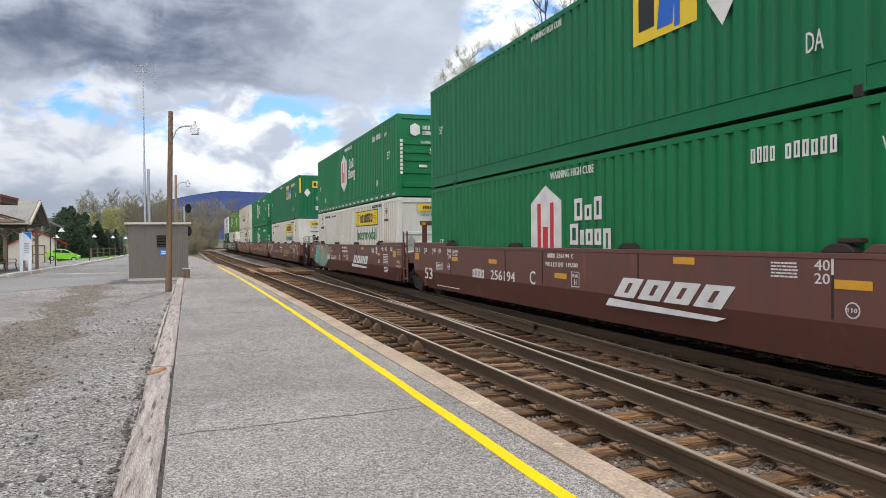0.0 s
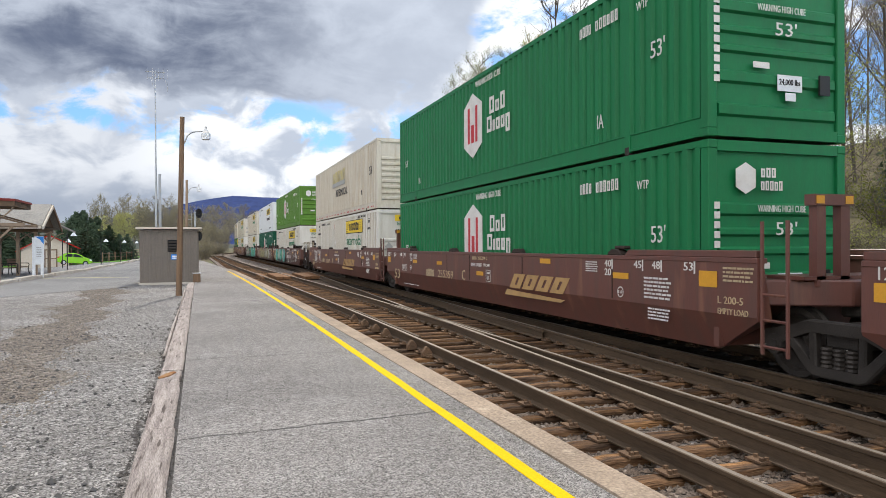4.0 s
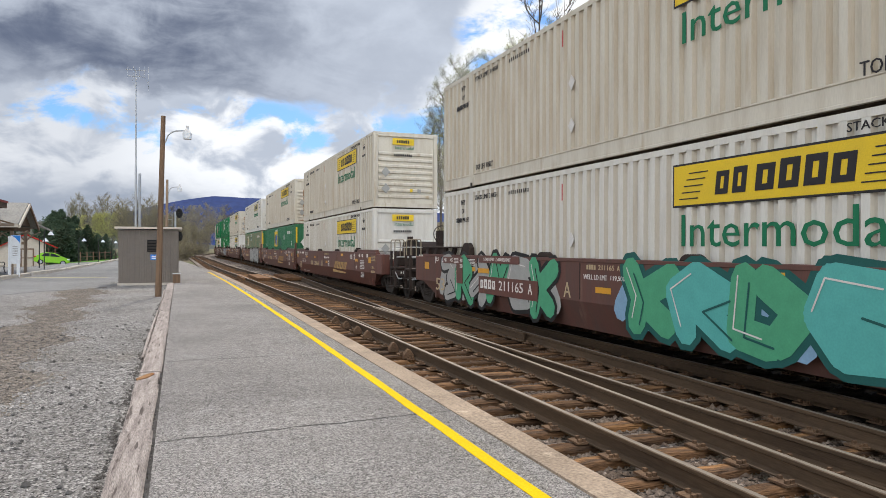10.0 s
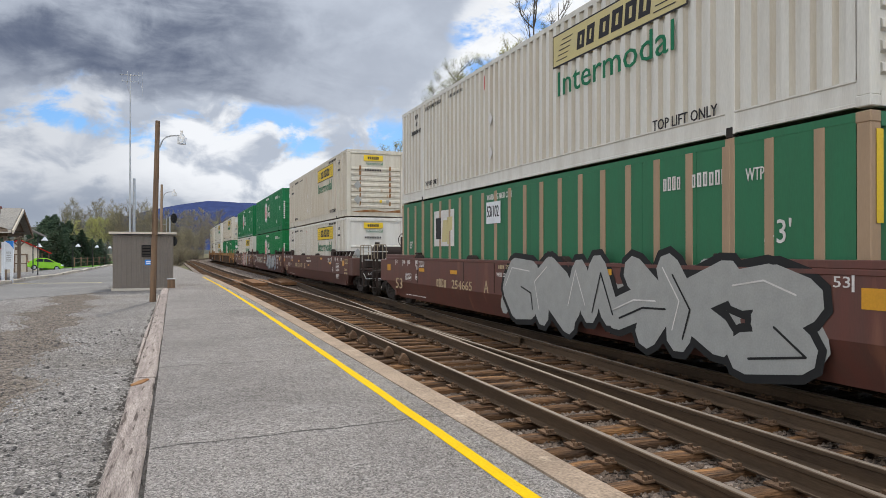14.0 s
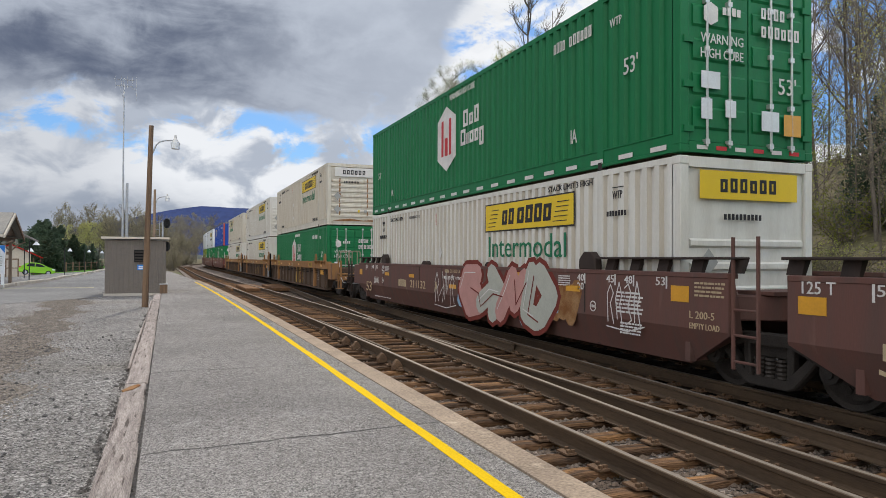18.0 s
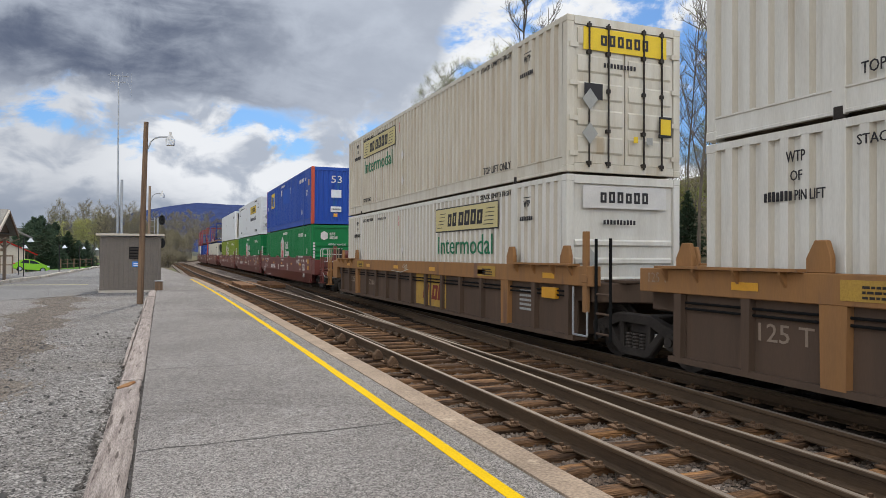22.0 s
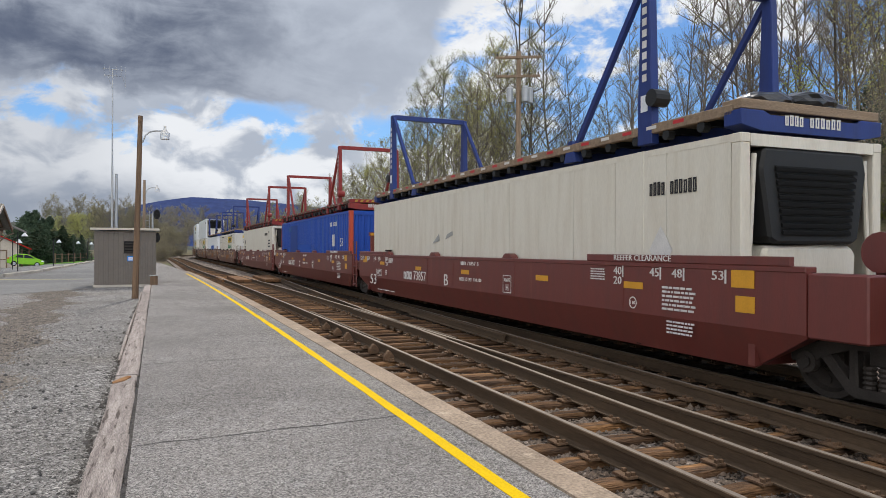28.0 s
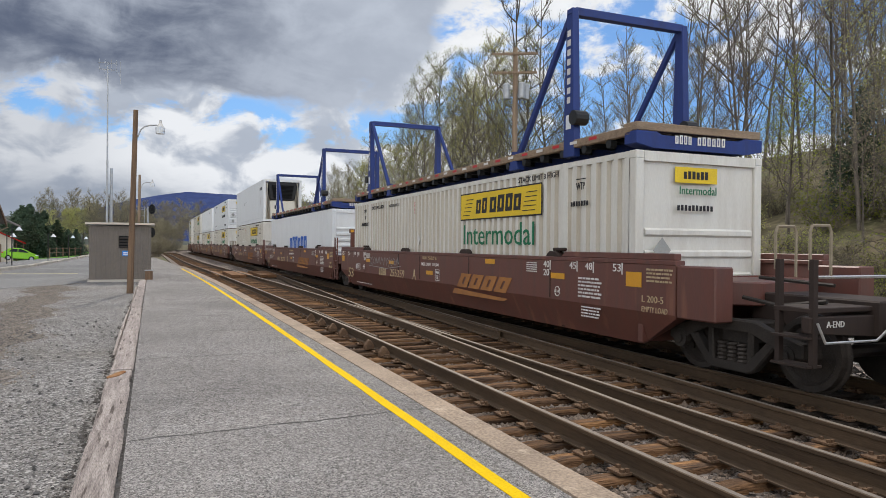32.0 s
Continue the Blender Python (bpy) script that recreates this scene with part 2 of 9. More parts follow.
M["ground"] = surface("verge", (0.13, 0.105, 0.066), (0.09, 0.083, 0.042), 0.95, 0.10, 0.9, 0, 0.6, 3, third=(0.115, 0.135, 0.05), third_at=(0.56, 0.68), third_scale=0.09, gain=0.45)
M["lawn"] = surface("lawn", (0.10, 0.24, 0.03), (0.07, 0.17, 0.025), 0.95, 0.6, 0.7, 0, 0.5, 20)
# the blue of distant haze is mixed into this base colour
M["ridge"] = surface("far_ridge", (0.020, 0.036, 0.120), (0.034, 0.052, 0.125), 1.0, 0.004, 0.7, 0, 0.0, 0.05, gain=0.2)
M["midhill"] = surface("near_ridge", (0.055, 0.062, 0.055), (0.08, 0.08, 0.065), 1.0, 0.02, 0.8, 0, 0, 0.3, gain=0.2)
M["bark"] = surface("bark", (0.165, 0.14, 0.115), (0.085, 0.072, 0.06), 0.95, 2, 0.8, 0, 0.5, 20, (4, 4, 0.8), vary=0.35)
M["leaf"] = surface("spring_leaf", (0.27, 0.29, 0.065), (0.19, 0.21, 0.05), 0.8, 1.0, 0.8, vary=0.3)
M["leaf_pale"] = surface("pale_bud", (0.40, 0.40, 0.14), (0.31, 0.30, 0.11), 0.8, 1.0, 0.8, vary=0.25)
M["needle"] = surface("needle", (0.072, 0.105, 0.062), (0.042, 0.068, 0.044), 0.9, 1.5, 0.8, vary=0.2)
M["leaf_far"] = surface("budding_twig", (0.275, 0.25, 0.155), (0.19, 0.17, 0.11), 0.9, 0.6, 0.8, vary=0.3)
for k in ("leaf", "leaf_pale", "leaf_far"):
    thin_leaf(M[k])
thin_leaf(M["needle"], 0.25)
M["pole_wood"] = surface("pole_wood", (0.31, 0.225, 0.155), (0.19, 0.135, 0.095), 0.9, 2, 0.8, 0, 0.6, 30, (8, 8, 0.5))
M["pole_rust"] = surface("stained_pole_wood", (0.20, 0.13, 0.082), (0.10, 0.066, 0.047), 0.9, 1.4, 0.9, 0, 0.6, 30, (8, 8, 0.5))
M["galv"] = surface("galvanised_steel", (0.42, 0.43, 0.44), (0.30, 0.31, 0.32), 0.5, 3, 0.6, 0.6)
M["shed"] = surface("shed_siding", (0.165, 0.142, 0.122), (0.13, 0.112, 0.097), 0.8, 1, 0.6, 0, 0.05, 30)
M["white_trim"] = plain("white_trim", (0.62, 0.60, 0.57))
M["dark"] = plain("dark_slot", (0.012, 0.012, 0.013), 0.8)
M["black"] = plain("black_paint", (0.022, 0.022, 0.022), 0.5)
M["blue_sign"] = plain("blue_sign", (0.03, 0.2, 0.6))
M["white_sign"] = plain("white_sign", (0.68, 0.70, 0.72))
M["station_wall"] = plain("station_wall", (0.52, 0.46, 0.38), 0.8)
M["station_wood"] = plain("brown_wood", (0.17, 0.11, 0.075), 0.8)
M["gable_wood"] = plain("dark_brown_boards", (0.11, 0.075, 0.05), 0.9)
M["station_post"] = plain("brown_post_paint", (0.22, 0.165, 0.12), 0.8)
M["house_wall"] = plain("house_wall", (0.50, 0.44, 0.36), 0.85)
M["red_edge"] = plain("dull_red_edge", (0.17, 0.03, 0.025), 0.8)
M["shingle"] = surface("grey_shingle", (0.25, 0.235, 0.21), (0.19, 0.18, 0.165), 0.9, 1.2, 0.7, 0, 0.3, 12)
M["red_roof"] = plain("red_roof", (0.48, 0.028, 0.022), 0.85)
M["lime_car"] = plain("lime_car_paint", (0.22, 0.52, 0.02), 0.25)
M["glass"] = plain("dark_glass", (0.02, 0.025, 0.03), 0.08)
M["rubber"] = plain("rubber", (0.010, 0.010, 0.010), 0.95)

# train
M["panelled"] = paint("white_container", (0.63, 0.61, 0.555), (0.38, 0.33, 0.26), 0.45)
# groove colours hold both grime and the shading of the ribs
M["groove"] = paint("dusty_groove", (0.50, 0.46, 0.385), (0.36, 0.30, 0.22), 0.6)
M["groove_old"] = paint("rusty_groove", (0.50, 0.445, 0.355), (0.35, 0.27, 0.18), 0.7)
M["panelled_new"] = paint("clean_white_container", (0.69, 0.70, 0.70), (0.46, 0.45, 0.42), 0.3)
M["panelled_old"] = paint("aged_white_container", (0.575, 0.535, 0.45), (0.35, 0.275, 0.18), 0.6, rust=(0.40, 0.315, 0.21))
M["badge"] = paint("green_container", (0.008, 0.150, 0.050), (0.018, 0.095, 0.038), 0.5)
M["badge_mid"] = paint("bright_green_container", (0.007, 0.170, 0.049), (0.013, 0.115, 0.037), 0.5)
M["badge_teal"] = paint("dark_green_container", (0.008, 0.088, 0.052), (0.014, 0.055, 0.035), 0.5)
M["lime"] = paint("lime_container", (0.086, 0.195, 0.024), (0.06, 0.105, 0.028), 0.5)
M["olive"] = paint("olive_container", (0.20, 0.26, 0.035), (0.13, 0.16, 0.035), 0.5)
M["square"] = paint("emerald_container", (0.009, 0.135, 0.054), (0.02, 0.08, 0.04), 0.5)
M["square_side"] = paint("faded_green_container", (0.035, 0.155, 0.075), (0.045, 0.11, 0.06), 0.5)
M["navy"] = paint("blue_container", (0.018, 0.068, 0.34), (0.022, 0.05, 0.19), 0.6, rust=(0.03, 0.13, 0.26))
M["tan_post"] = paint("tan_post", (0.36, 0.25, 0.16), (0.25, 0.18, 0.12), 0.5)
M["red_post"] = paint("red_post", (0.46, 0.075, 0.04), (0.3, 0.08, 0.05), 0.4)
M["reefer"] = paint("cream_reefer", (0.64, 0.60, 0.51), (0.45, 0.38, 0.28), 0.5)
M["rust"] = surface("rust_stain", (0.20, 0.085, 0.03), (0.33, 0.2, 0.1), 0.9, 5, 0.8)
M["brown_car"] = paint("brown_car_paint", (0.125, 0.046, 0.034), (0.075, 0.047, 0.038), 0.75, 0.45, rust=(0.19, 0.082, 0.052))
M["old_car"] = paint("faded_brown_car_paint", (0.125, 0.060, 0.048), (0.08, 0.06, 0.052), 0.8, 0.6, rust=(0.17, 0.105, 0.08))
M["red_car"] = paint("oxide_red_car_paint", (0.142, 0.034, 0.027), (0.085, 0.034, 0.029), 0.6, 0.42, rust=(0.185, 0.055, 0.038))
M["tan_car"] = paint("tan_rail_paint", (0.285, 0.142, 0.054), (0.18, 0.105, 0.058), 0.7, 0.7, rust=(0.14, 0.08, 0.055))
M["dusty_car"] = paint("dusty_brown_side", (0.095, 0.062, 0.043), (0.060, 0.043, 0.032), 0.7, 0.75, rust=(0.125, 0.082, 0.054))
M["truck_steel"] = surface("truck_steel", (0.042, 0.035, 0.030), (0.020, 0.017, 0.015), 0.7, 4, 0.7, 0.1)
M["wheel"] = surface("wheel_steel", (0.06, 0.05, 0.043), (0.03, 0.026, 0.023), 0.6, 4, 0.7, 0.4)
M["car_end"] = paint("grimy_car_end", (0.042, 0.029, 0.024), (0.024, 0.021, 0.019), 0.7, 0.75)
M["rail_cream"] = plain("cream_handrail", (0.28, 0.235, 0.17), 0.7)
M["navy_dark"] = plain("dark_blue_patch", (0.014, 0.048, 0.235), 0.6)
M["navy_bright"] = plain("fresh_blue_patch", (0.010, 0.075, 0.40), 0.6)
M["bright_steel"] = plain("bright_steel", (0.55, 0.54, 0.52), 0.4, 0.6)
M["mark_white"] = surface("white_marking", (0.66, 0.64, 0.61), (0.42, 0.38, 0.35), 0.6, 3, 0.5, gain=0.08)
M["mark_tan"] = surface("faded_tan_marking", (0.46, 0.36, 0.22), (0.30, 0.22, 0.15), 0.6, 3, 0.5, gain=0.08)
M["mark_gold"] = surface("worn_gold_marking", (0.44, 0.27, 0.11), (0.28, 0.17, 0.085), 0.6, 3, 0.6, gain=0.1)
M["mark_orange"] = surface("orange_marking", (0.36, 0.16, 0.05), (0.22, 0.10, 0.05), 0.6, 2, 0.7, gain=0.1)
M["mark_black"] = plain("black_marking", (0.03, 0.028, 0.03))
M["mark_green"] = plain("green_marking", (0.015, 0.16, 0.075))
M["mark_red"] = plain("red_marking", (0.50, 0.04, 0.045))
M["mark_blue"] = plain("blue_marking", (0.03, 0.13, 0.50))
M["panel_yellow"] = surface("yellow_panel", (0.72, 0.50, 0.03), (0.6, 0.42, 0.05), 0.55, 3, 0.4, gain=0.08)
M["panel_pale"] = surface("faded_yellow_panel", (0.55, 0.47, 0.22), (0.48, 0.43, 0.28), 0.6, 3, 0.5, gain=0.08)
M["panel_worn"] = surface("worn_yellow_panel", (0.42, 0.26, 0.05), (0.30, 0.18, 0.06), 0.8, 3, 0.7, gain=0.15)
M["oxide_mark"] = plain("oxide_red_marking", (0.17, 0.035, 0.025), 0.8)
M["reflector"] = plain("orange_reflector", (0.62, 0.30, 0.02), 0.4)
M["teal_paint"] = plain("teal_spray", (0.10, 0.40, 0.36))
M["silver_paint"] = plain("silver_spray", (0.34, 0.34, 0.32))
M["green_paint"] = plain("green_spray", (0.08, 0.33, 0.18))
M["pink_paint"] = plain("pink_spray", (0.48, 0.25, 0.22))
M["gold_paint"] = plain("gold_spray", (0.30, 0.27, 0.12))
M["teal_dark"] = plain("dark_teal_spray", (0.02, 0.10, 0.09))
M["blue_spray"] = plain("light_blue_spray", (0.22, 0.36, 0.50))
M["worn_spray"] = plain("worn_beige_spray", (0.26, 0.20, 0.15))
M["silver_light"] = plain("bright_silver_spray", (0.46, 0.47, 0.46))
M["pale_paint"] = plain("pale_spray", (0.42, 0.42, 0.36))
M["deck_wood"] = surface("deck_wood", (0.30, 0.22, 0.15), (0.19, 0.14, 0.1), 0.9, 2, 0.8, 0, 0.5, 30, (0.6, 6, 6))
M["rack_blue"] = paint("rack_blue", (0.022, 0.042, 0.17), (0.03, 0.03, 0.06), 0.6)
M["plastic"] = plain("black_plastic", (0.012, 0.012, 0.014), 0.28)
M["rack_worn"] = surface("worn_rack_edge", (0.13, 0.075, 0.055), (0.06, 0.045, 0.038), 0.9, 3, 0.9, gain=0.3)
M["rack_red"] = paint("rack_red", (0.23, 0.03, 0.028), (0.13, 0.04, 0.035), 0.6)


# ---- mesh helpers ----
def box(bm, x0, x1, y0, y1, z0, z1):
    v = [bm.verts.new((x, y, z)) for z in (z0, z1) for y in (y0, y1) for x in (x0, x1)]
    for f in ((0, 2, 3, 1), (4, 5, 7, 6), (0, 1, 5, 4), (2, 6, 7, 3), (0, 4, 6, 2), (1, 3, 7, 5)):
        bm.faces.new([v[i] for i in f])
    return v


def tube(bm, p0, p1, r0, r1=None, n=8, caps=True):
    p0, p1 = Vector(p0), Vector(p1)
    r1 = r0 if r1 is None else r1
    a = (p1 - p0).normalized()
    u = a.orthogonal().normalized()
    w = a.cross(u)
    rings = []
    for p, r in ((p0, r0), (p1, r1)):
        rings.append([bm.verts.new(p + r * (math.cos(2 * math.pi * i / n) * u + math.sin(2 * math.pi * i / n) * w)) for i in range(n)])
    for i in range(n):
        j = (i + 1) % n
        bm.faces.new((rings[0][i], rings[0][j], rings[1][j], rings[1][i]))
    if caps:
        bm.faces.new(rings[0][::-1])
        bm.faces.new(rings[1])


def pipe(bm, points, r, n=6):
    for a, b in zip(points, points[1:]):
        tube(bm, a, b, r, n=n)


def prism(bm, poly, lo, hi, axis):
    """A polygon drawn out along an axis; its points are the other two coordinates in xyz order."""
    def at(p, h):
        c = list(p)
        c.insert("xyz".index(axis), h)
        return bm.verts.new(c)
    a, b = [at(p, lo) for p in poly], [at(p, hi) for p in poly]
    n = len(poly)
    for i in range(n):
        bm.faces.new((a[i], a[(i + 1) % n], b[(i + 1) % n], b[i]))
    bm.faces.new(a[::-1])
    bm.faces.new(b)


def mesh_of(name, bm, mat, smooth=False, bevel=0.0, weld=True):
    if bevel:
        bmesh.ops.bevel(bm, geom=bm.edges[:], offset=bevel, segments=1, affect="EDGES", clamp_overlap=True)
    if weld:
        bmesh.ops.recalc_face_normals(bm, faces=bm.faces[:])
    me = bpy.data.meshes.new(name)
    bm.to_mesh(me)
    bm.free()
    if mat:
        me.materials.append(mat)
    if smooth:
        for p in me.polygons:
            p.use_smooth = True
    return me


def part(name, bm, mat, parent, label="", smooth=False, bevel=0.0):
    me = bm if isinstance(bm, bpy.types.Mesh) else mesh_of(name, bm, mat, smooth, bevel)
    ob = new(name, me)
    if parent:
        ob.parent = parent
    if label:
        tagged(ob, label)
    return ob


def raw_mesh(name, verts, faces, mat):
    me = bpy.data.meshes.new(name)
    me.from_pydata(verts, [], faces)
    me.materials.append(mat)
    return me


def thing(name, label, category, group="", m=None, kind=""):
    ob = new(name)
    tagged(ob, label, category, group, kind)
    if m:
        ob.matrix_basis = m
    return ob


# ---- lettering ----
WORDS = ["53", "53'", "40", "20", "45", "48", "125 T", "WELL LD LMT", "TOP LIFT ONLY", "STACK LIMIT 3 HIGH", "WTP", "WARNING HIGH CUBE", "Intermodal", "A", "B", "C",
         "IA", "DA", "53 ft", "XHC", "L 200-5", "REEFER CLEARANCE", "256194", "255359", "211165", "254665", "211132", "728100", "73858", "73857", "24,000 lbs", "HIGH CUBE", "WARNING", "53/102", "INTERMODAL", "EMPTY LOAD", "A-END", "110", "POOR BOY", "TAWE", "PLATE", "H", "B-END", "LOAD IN 20 FT CAPABLE WELLS ONLY", "118,100", "119,500", "OF", "PIN LIFT", "LOAD LIMIT 115400 PER UNIT"]
GLYPHS = {}


def cut_letters():
    obs = {}
    for w in WORDS:
        c = bpy.data.curves.new(w, "FONT")
        c.body, c.resolution_u, c.extrude, c.align_x = w, 2, 0.004, "LEFT"
        obs[w] = new("letters", c)
    dg = bpy.context.evaluated_depsgraph_get()
    for w, ob in obs.items():
        me = bpy.data.meshes.new_from_object(ob.evaluated_get(dg))
        co = np.empty(len(me.vertices) * 3)
        me.vertices.foreach_get("co", co)
        co = co.reshape(-1, 3)
        co[:, :2] -= co[:, :2].min(0)
        wide, tall = co[:, :2].max(0)
        GLYPHS[w] = (co, [tuple(p.vertices) for p in me.polygons], wide, tall)
        data = ob.data
        bpy.data.objects.remove(ob)
        bpy.data.curves.remove(data)
        bpy.data.meshes.remove(me)


cut_letters()
MADE = {}


def side_frame(x, y, z):
    """Drawing plane on a flank that faces the platform: to the right is -y, up is z."""
    return lambda p, h=0.0: (x - h, y - p[0], z + p[1])


def end_frame(x, y, z):
    """Drawing plane on a leading end: to the right is +x, up is z."""
    return lambda p, h=0.0: (x + p[0], y - h, z + p[1])


JOINED = {"small_print", "stencil", "reflective_strip", "name_block", "graffiti_stroke", "graffiti_scrawl", "notice_line", "curl", "ornament", "name_stroke", "rust_streak", "hazard_mark", "graffiti_outline", "graffiti_letter", "graffiti_glow", "weld_seam"}
BUFFER = {}


def put(name, verts, faces, mat, parent):
    """A painted mark: small ones of one colour on a thing are gathered into one part."""
    if name in JOINED:
        v, f, _, _ = BUFFER.setdefault((parent.name, name, mat.name), ([], [], mat, parent))
        k = len(v)
        v += verts
        f += [tuple(i + k for i in q) for q in faces]
        return None
    return part(name, raw_mesh(name, verts, faces, mat), None, parent)


def gather():
    for (_, name, _), (v, f, mat, parent) in BUFFER.items():
        tagged(part(name, raw_mesh(name, v, f, mat), None, parent), kind="stuff")
    BUFFER.clear()


def word(text, plane, height, mat, parent, wide=None, name="lettering", slant=0.0):
    """Lettering with its lower left corner at the plane's origin."""
    co, faces, w0, h0 = GLYPHS[text]
    sy = height / h0
    sx = wide / w0 if wide else sy
    verts = [plane((x * sx + slant * y * sy, y * sy), 0.004 + z) for x, y, z in co.tolist()]
    return put(name, verts, faces, mat, parent)


def shapes(polys, plane, mat, parent, name="marking", lift=0.004, thick=0.004):
    """Flat painted shapes, as one part; stickers are a part each."""
    if name in ("sticker", "reflector", "repainted_panel") and len(polys) > 1:
        for poly in polys:
            shapes([poly], plane, mat, parent, name, lift, thick)
        return None
    verts, faces = [], []
    for poly in polys:
        n, k = len(poly), len(verts)
        verts += [plane(p, lift) for p in poly] + [plane(p, lift + thick) for p in poly]
        faces.append(tuple(range(k + n, k + 2 * n)))
        faces += [(k + i, k + (i + 1) % n, k + n + (i + 1) % n, k + n + i) for i in range(n)]
    return put(name, verts, faces, mat, parent)


def rect(x0, x1, y0, y1, s=0.0):
    return [(x0 + s * y0, y0), (x1 + s * y0, y0), (x1 + s * y1, y1), (x0 + s * y1, y1)]


def block_letters(n, wide, tall, gap=0.25, s=0.0, x0=0.0, y0=0.0):
    """Plain upright blocks in place of a name."""
    step = wide / n
    if tall < 0.13:
        return [rect(x0 + i * step, x0 + (i + 1 - gap) * step, y0, y0 + tall * (1 if i % 3 else 0.92), s) for i in range(n)]
    return [q for i in range(n) for q in hollow(x0 + i * step, x0 + (i + 1 - gap) * step, y0, y0 + tall * (1 if i % 3 else 0.92), 0.36 * step * (1 - gap), s)]


def hollow(x0, x1, y0, y1, w, s=0.0):
    """An upright block with a slot in it."""
    h = min(w, 0.24 * (y1 - y0))
    return [rect(x0, x0 + w, y0, y1, s), rect(x1 - w, x1, y0, y1, s), rect(x0 + w, x1 - w, y0, y0 + h, s), rect(x0 + w, x1 - w, y1 - h, y1, s)]


def fine_lines(rows, wide, tall, seed=0):
    r = random.Random(seed)
    out, h = [], tall / rows
    for k in range(rows):
        x = 0
        while x < wide * 0.9:
            w = r.uniform(0.06, 0.2) * wide
            out.append(rect(x, min(x + w, wide), k * h, k * h + h * 0.5))
            x += w + 0.03 * wide
    return out


# ---- the line of the railway ----
def bend(s):
    if 30 < s < 122:
        return -1.5e-4
    return 1 / 330 if 132 < s < 290 else 0.0


def trace():
    pts, x, y, h = [], 0.0, -760.0, 0.0
    for i in range(1500):
        s = -760 + i
        pts.append((x, y, h))
        h += bend(s)
        x, y = x + math.sin(h), y + math.cos(h)
    return pts


LINE = trace()


def on_line(s, side=0.0):
    """A point of the main track's centre line s metres along it, side metres to the right, and the heading."""
    i = min(max(int(math.floor(s + 760)), 0), len(LINE) - 2)
    f = s + 760 - i
    a, b = LINE[i], LINE[i + 1]
    x, y, h = (p + (q - p) * f for p, q in zip(a, b))
    return x + side * math.cos(h), y - side * math.sin(h), h


def siding(s):
    """How far the platform track lies from the main track."""
    k = min(max((s - 14) / 62, 0), 1)
    return -3.53 - 1.15 * k * k * (3 - 2 * k)


def crossover(s):
    return -3.53 + 3.53 * min(max((s + 15) / 72.5, 0), 1)


def travelled(t):
    return 14.6907 * t + 0.008303 * t * t + 0.000027 * t ** 3


# ---- ground ----
def hill(d, y):
    """Height of the ground d metres to the right of the main track."""
    if d < 8:
        return 0.0
    k = d - 8
    rise = 0.36 * k if k < 22 else 7.92 + (k - 22) * 0.17
    rise = min(rise, 26)
    fall = 1 - 0.75 * min(max((y - 60) / 150, 0), 1)
    return rise * fall + 0.25 * math.sin(0.31 * y + 0.2 * d) * min(1, k / 6)


def ground():
    xs = [-3000, -1200, -500, -250, -120, -80, -60, -45, -35, -28, -23, -19, -16.5, -14, -12, -10, -8.3, -6, -4, -2, 0, 2, 3.5, 5, 6.5, 8, 9.5, 11, 13, 15, 18, 21, 25, 30, 36, 44, 55, 70, 90, 130, 200, 350, 800, 3000]
    ys = [-760, -400, -200, -100, -60, -40, -25] + list(range(-15, 100, 4)) + list(range(100, 300, 10)) + [320, 360, 420, 500, 650, 1000, 1800, 4500]
    verts, faces = [], []
    for y in ys:
        lx, _, _ = on_line(min(y, 700))
        for x in xs:
            d = x - (lx if y < 300 else 70)
            z = -0.42 + hill(d, y)
            if x < -8.3:
                z = -0.12 - 0.1 * min(1, max(0, (-x - 12) / 6))
            if x < -16.5:
                z -= 0.75 * min(1, (-x - 16.5) / 8)
            if x < -30:
                z += min(6, 0.01 * (-x - 30)) * (1 if y > 60 else 0.2)
            verts.append((x, y, z))
    n = len(xs)
    for j in range(len(ys) - 1):
        for i in range(n - 1):
            faces.append((j * n + i, j * n + i + 1, (j + 1) * n + i + 1, (j + 1) * n + i))
    ob = part("ground", raw_mesh("ground", verts, faces, M["ground"]), None, None)
    tagged(ob, "brown and green spring verge rising to a wooded bank", "ground", kind="structure")


ground()


def strip(name, rows, mat, label, category, parent=None, z1=None, depth=0.3, kind="structure"):
    """A slab along the way: rows of y, left x, right x, top z."""
    verts, faces = [], []
    for y, a, b, z in rows:
        verts += [(a, y, z), (b, y, z), (b, y, z - depth), (a, y, z - depth)]
    for k in range(len(rows) - 1):
        o = 4 * k
        faces += [(o, o + 1, o + 5, o + 4), (o + 1, o + 2, o + 6, o + 5), (o + 3, o + 7, o + 6, o + 2), (o, o + 4, o + 7, o + 3)]
    faces += [(0, 3, 2, 1), tuple(len(verts) - 4 + i for i in range(4))]
    ob = part(name, raw_mesh(name, verts, faces, mat), None, parent)
    if label:
        tagged(ob, label, category, kind=kind)
    return ob


def left_edge(y):
    return -8.26 - 0.007 * y + 0.00005 * y * y


def kerb_out(y):
    k = max(y - 8, 0)
    return -5.25 - 0.004 * k - 0.0004 * k * k


def kerb_in(y):
    return kerb_out(y) - 0.31


def line_at(y):
    return kerb_out(y) - 0.625 + 0.0035 * max(y - 8, 0)


PLAT_Z = 0.10
YS = [-30, -12, -4] + [2 + 2.5 * i for i in range(21)]
platform = strip("platform", [(y, left_edge(y), kerb_in(y), PLAT_Z) for y in YS + [58, 70, 85]], M["asphalt"], "worn grey asphalt station platform with hairline cracks", "platform", depth=0.5)


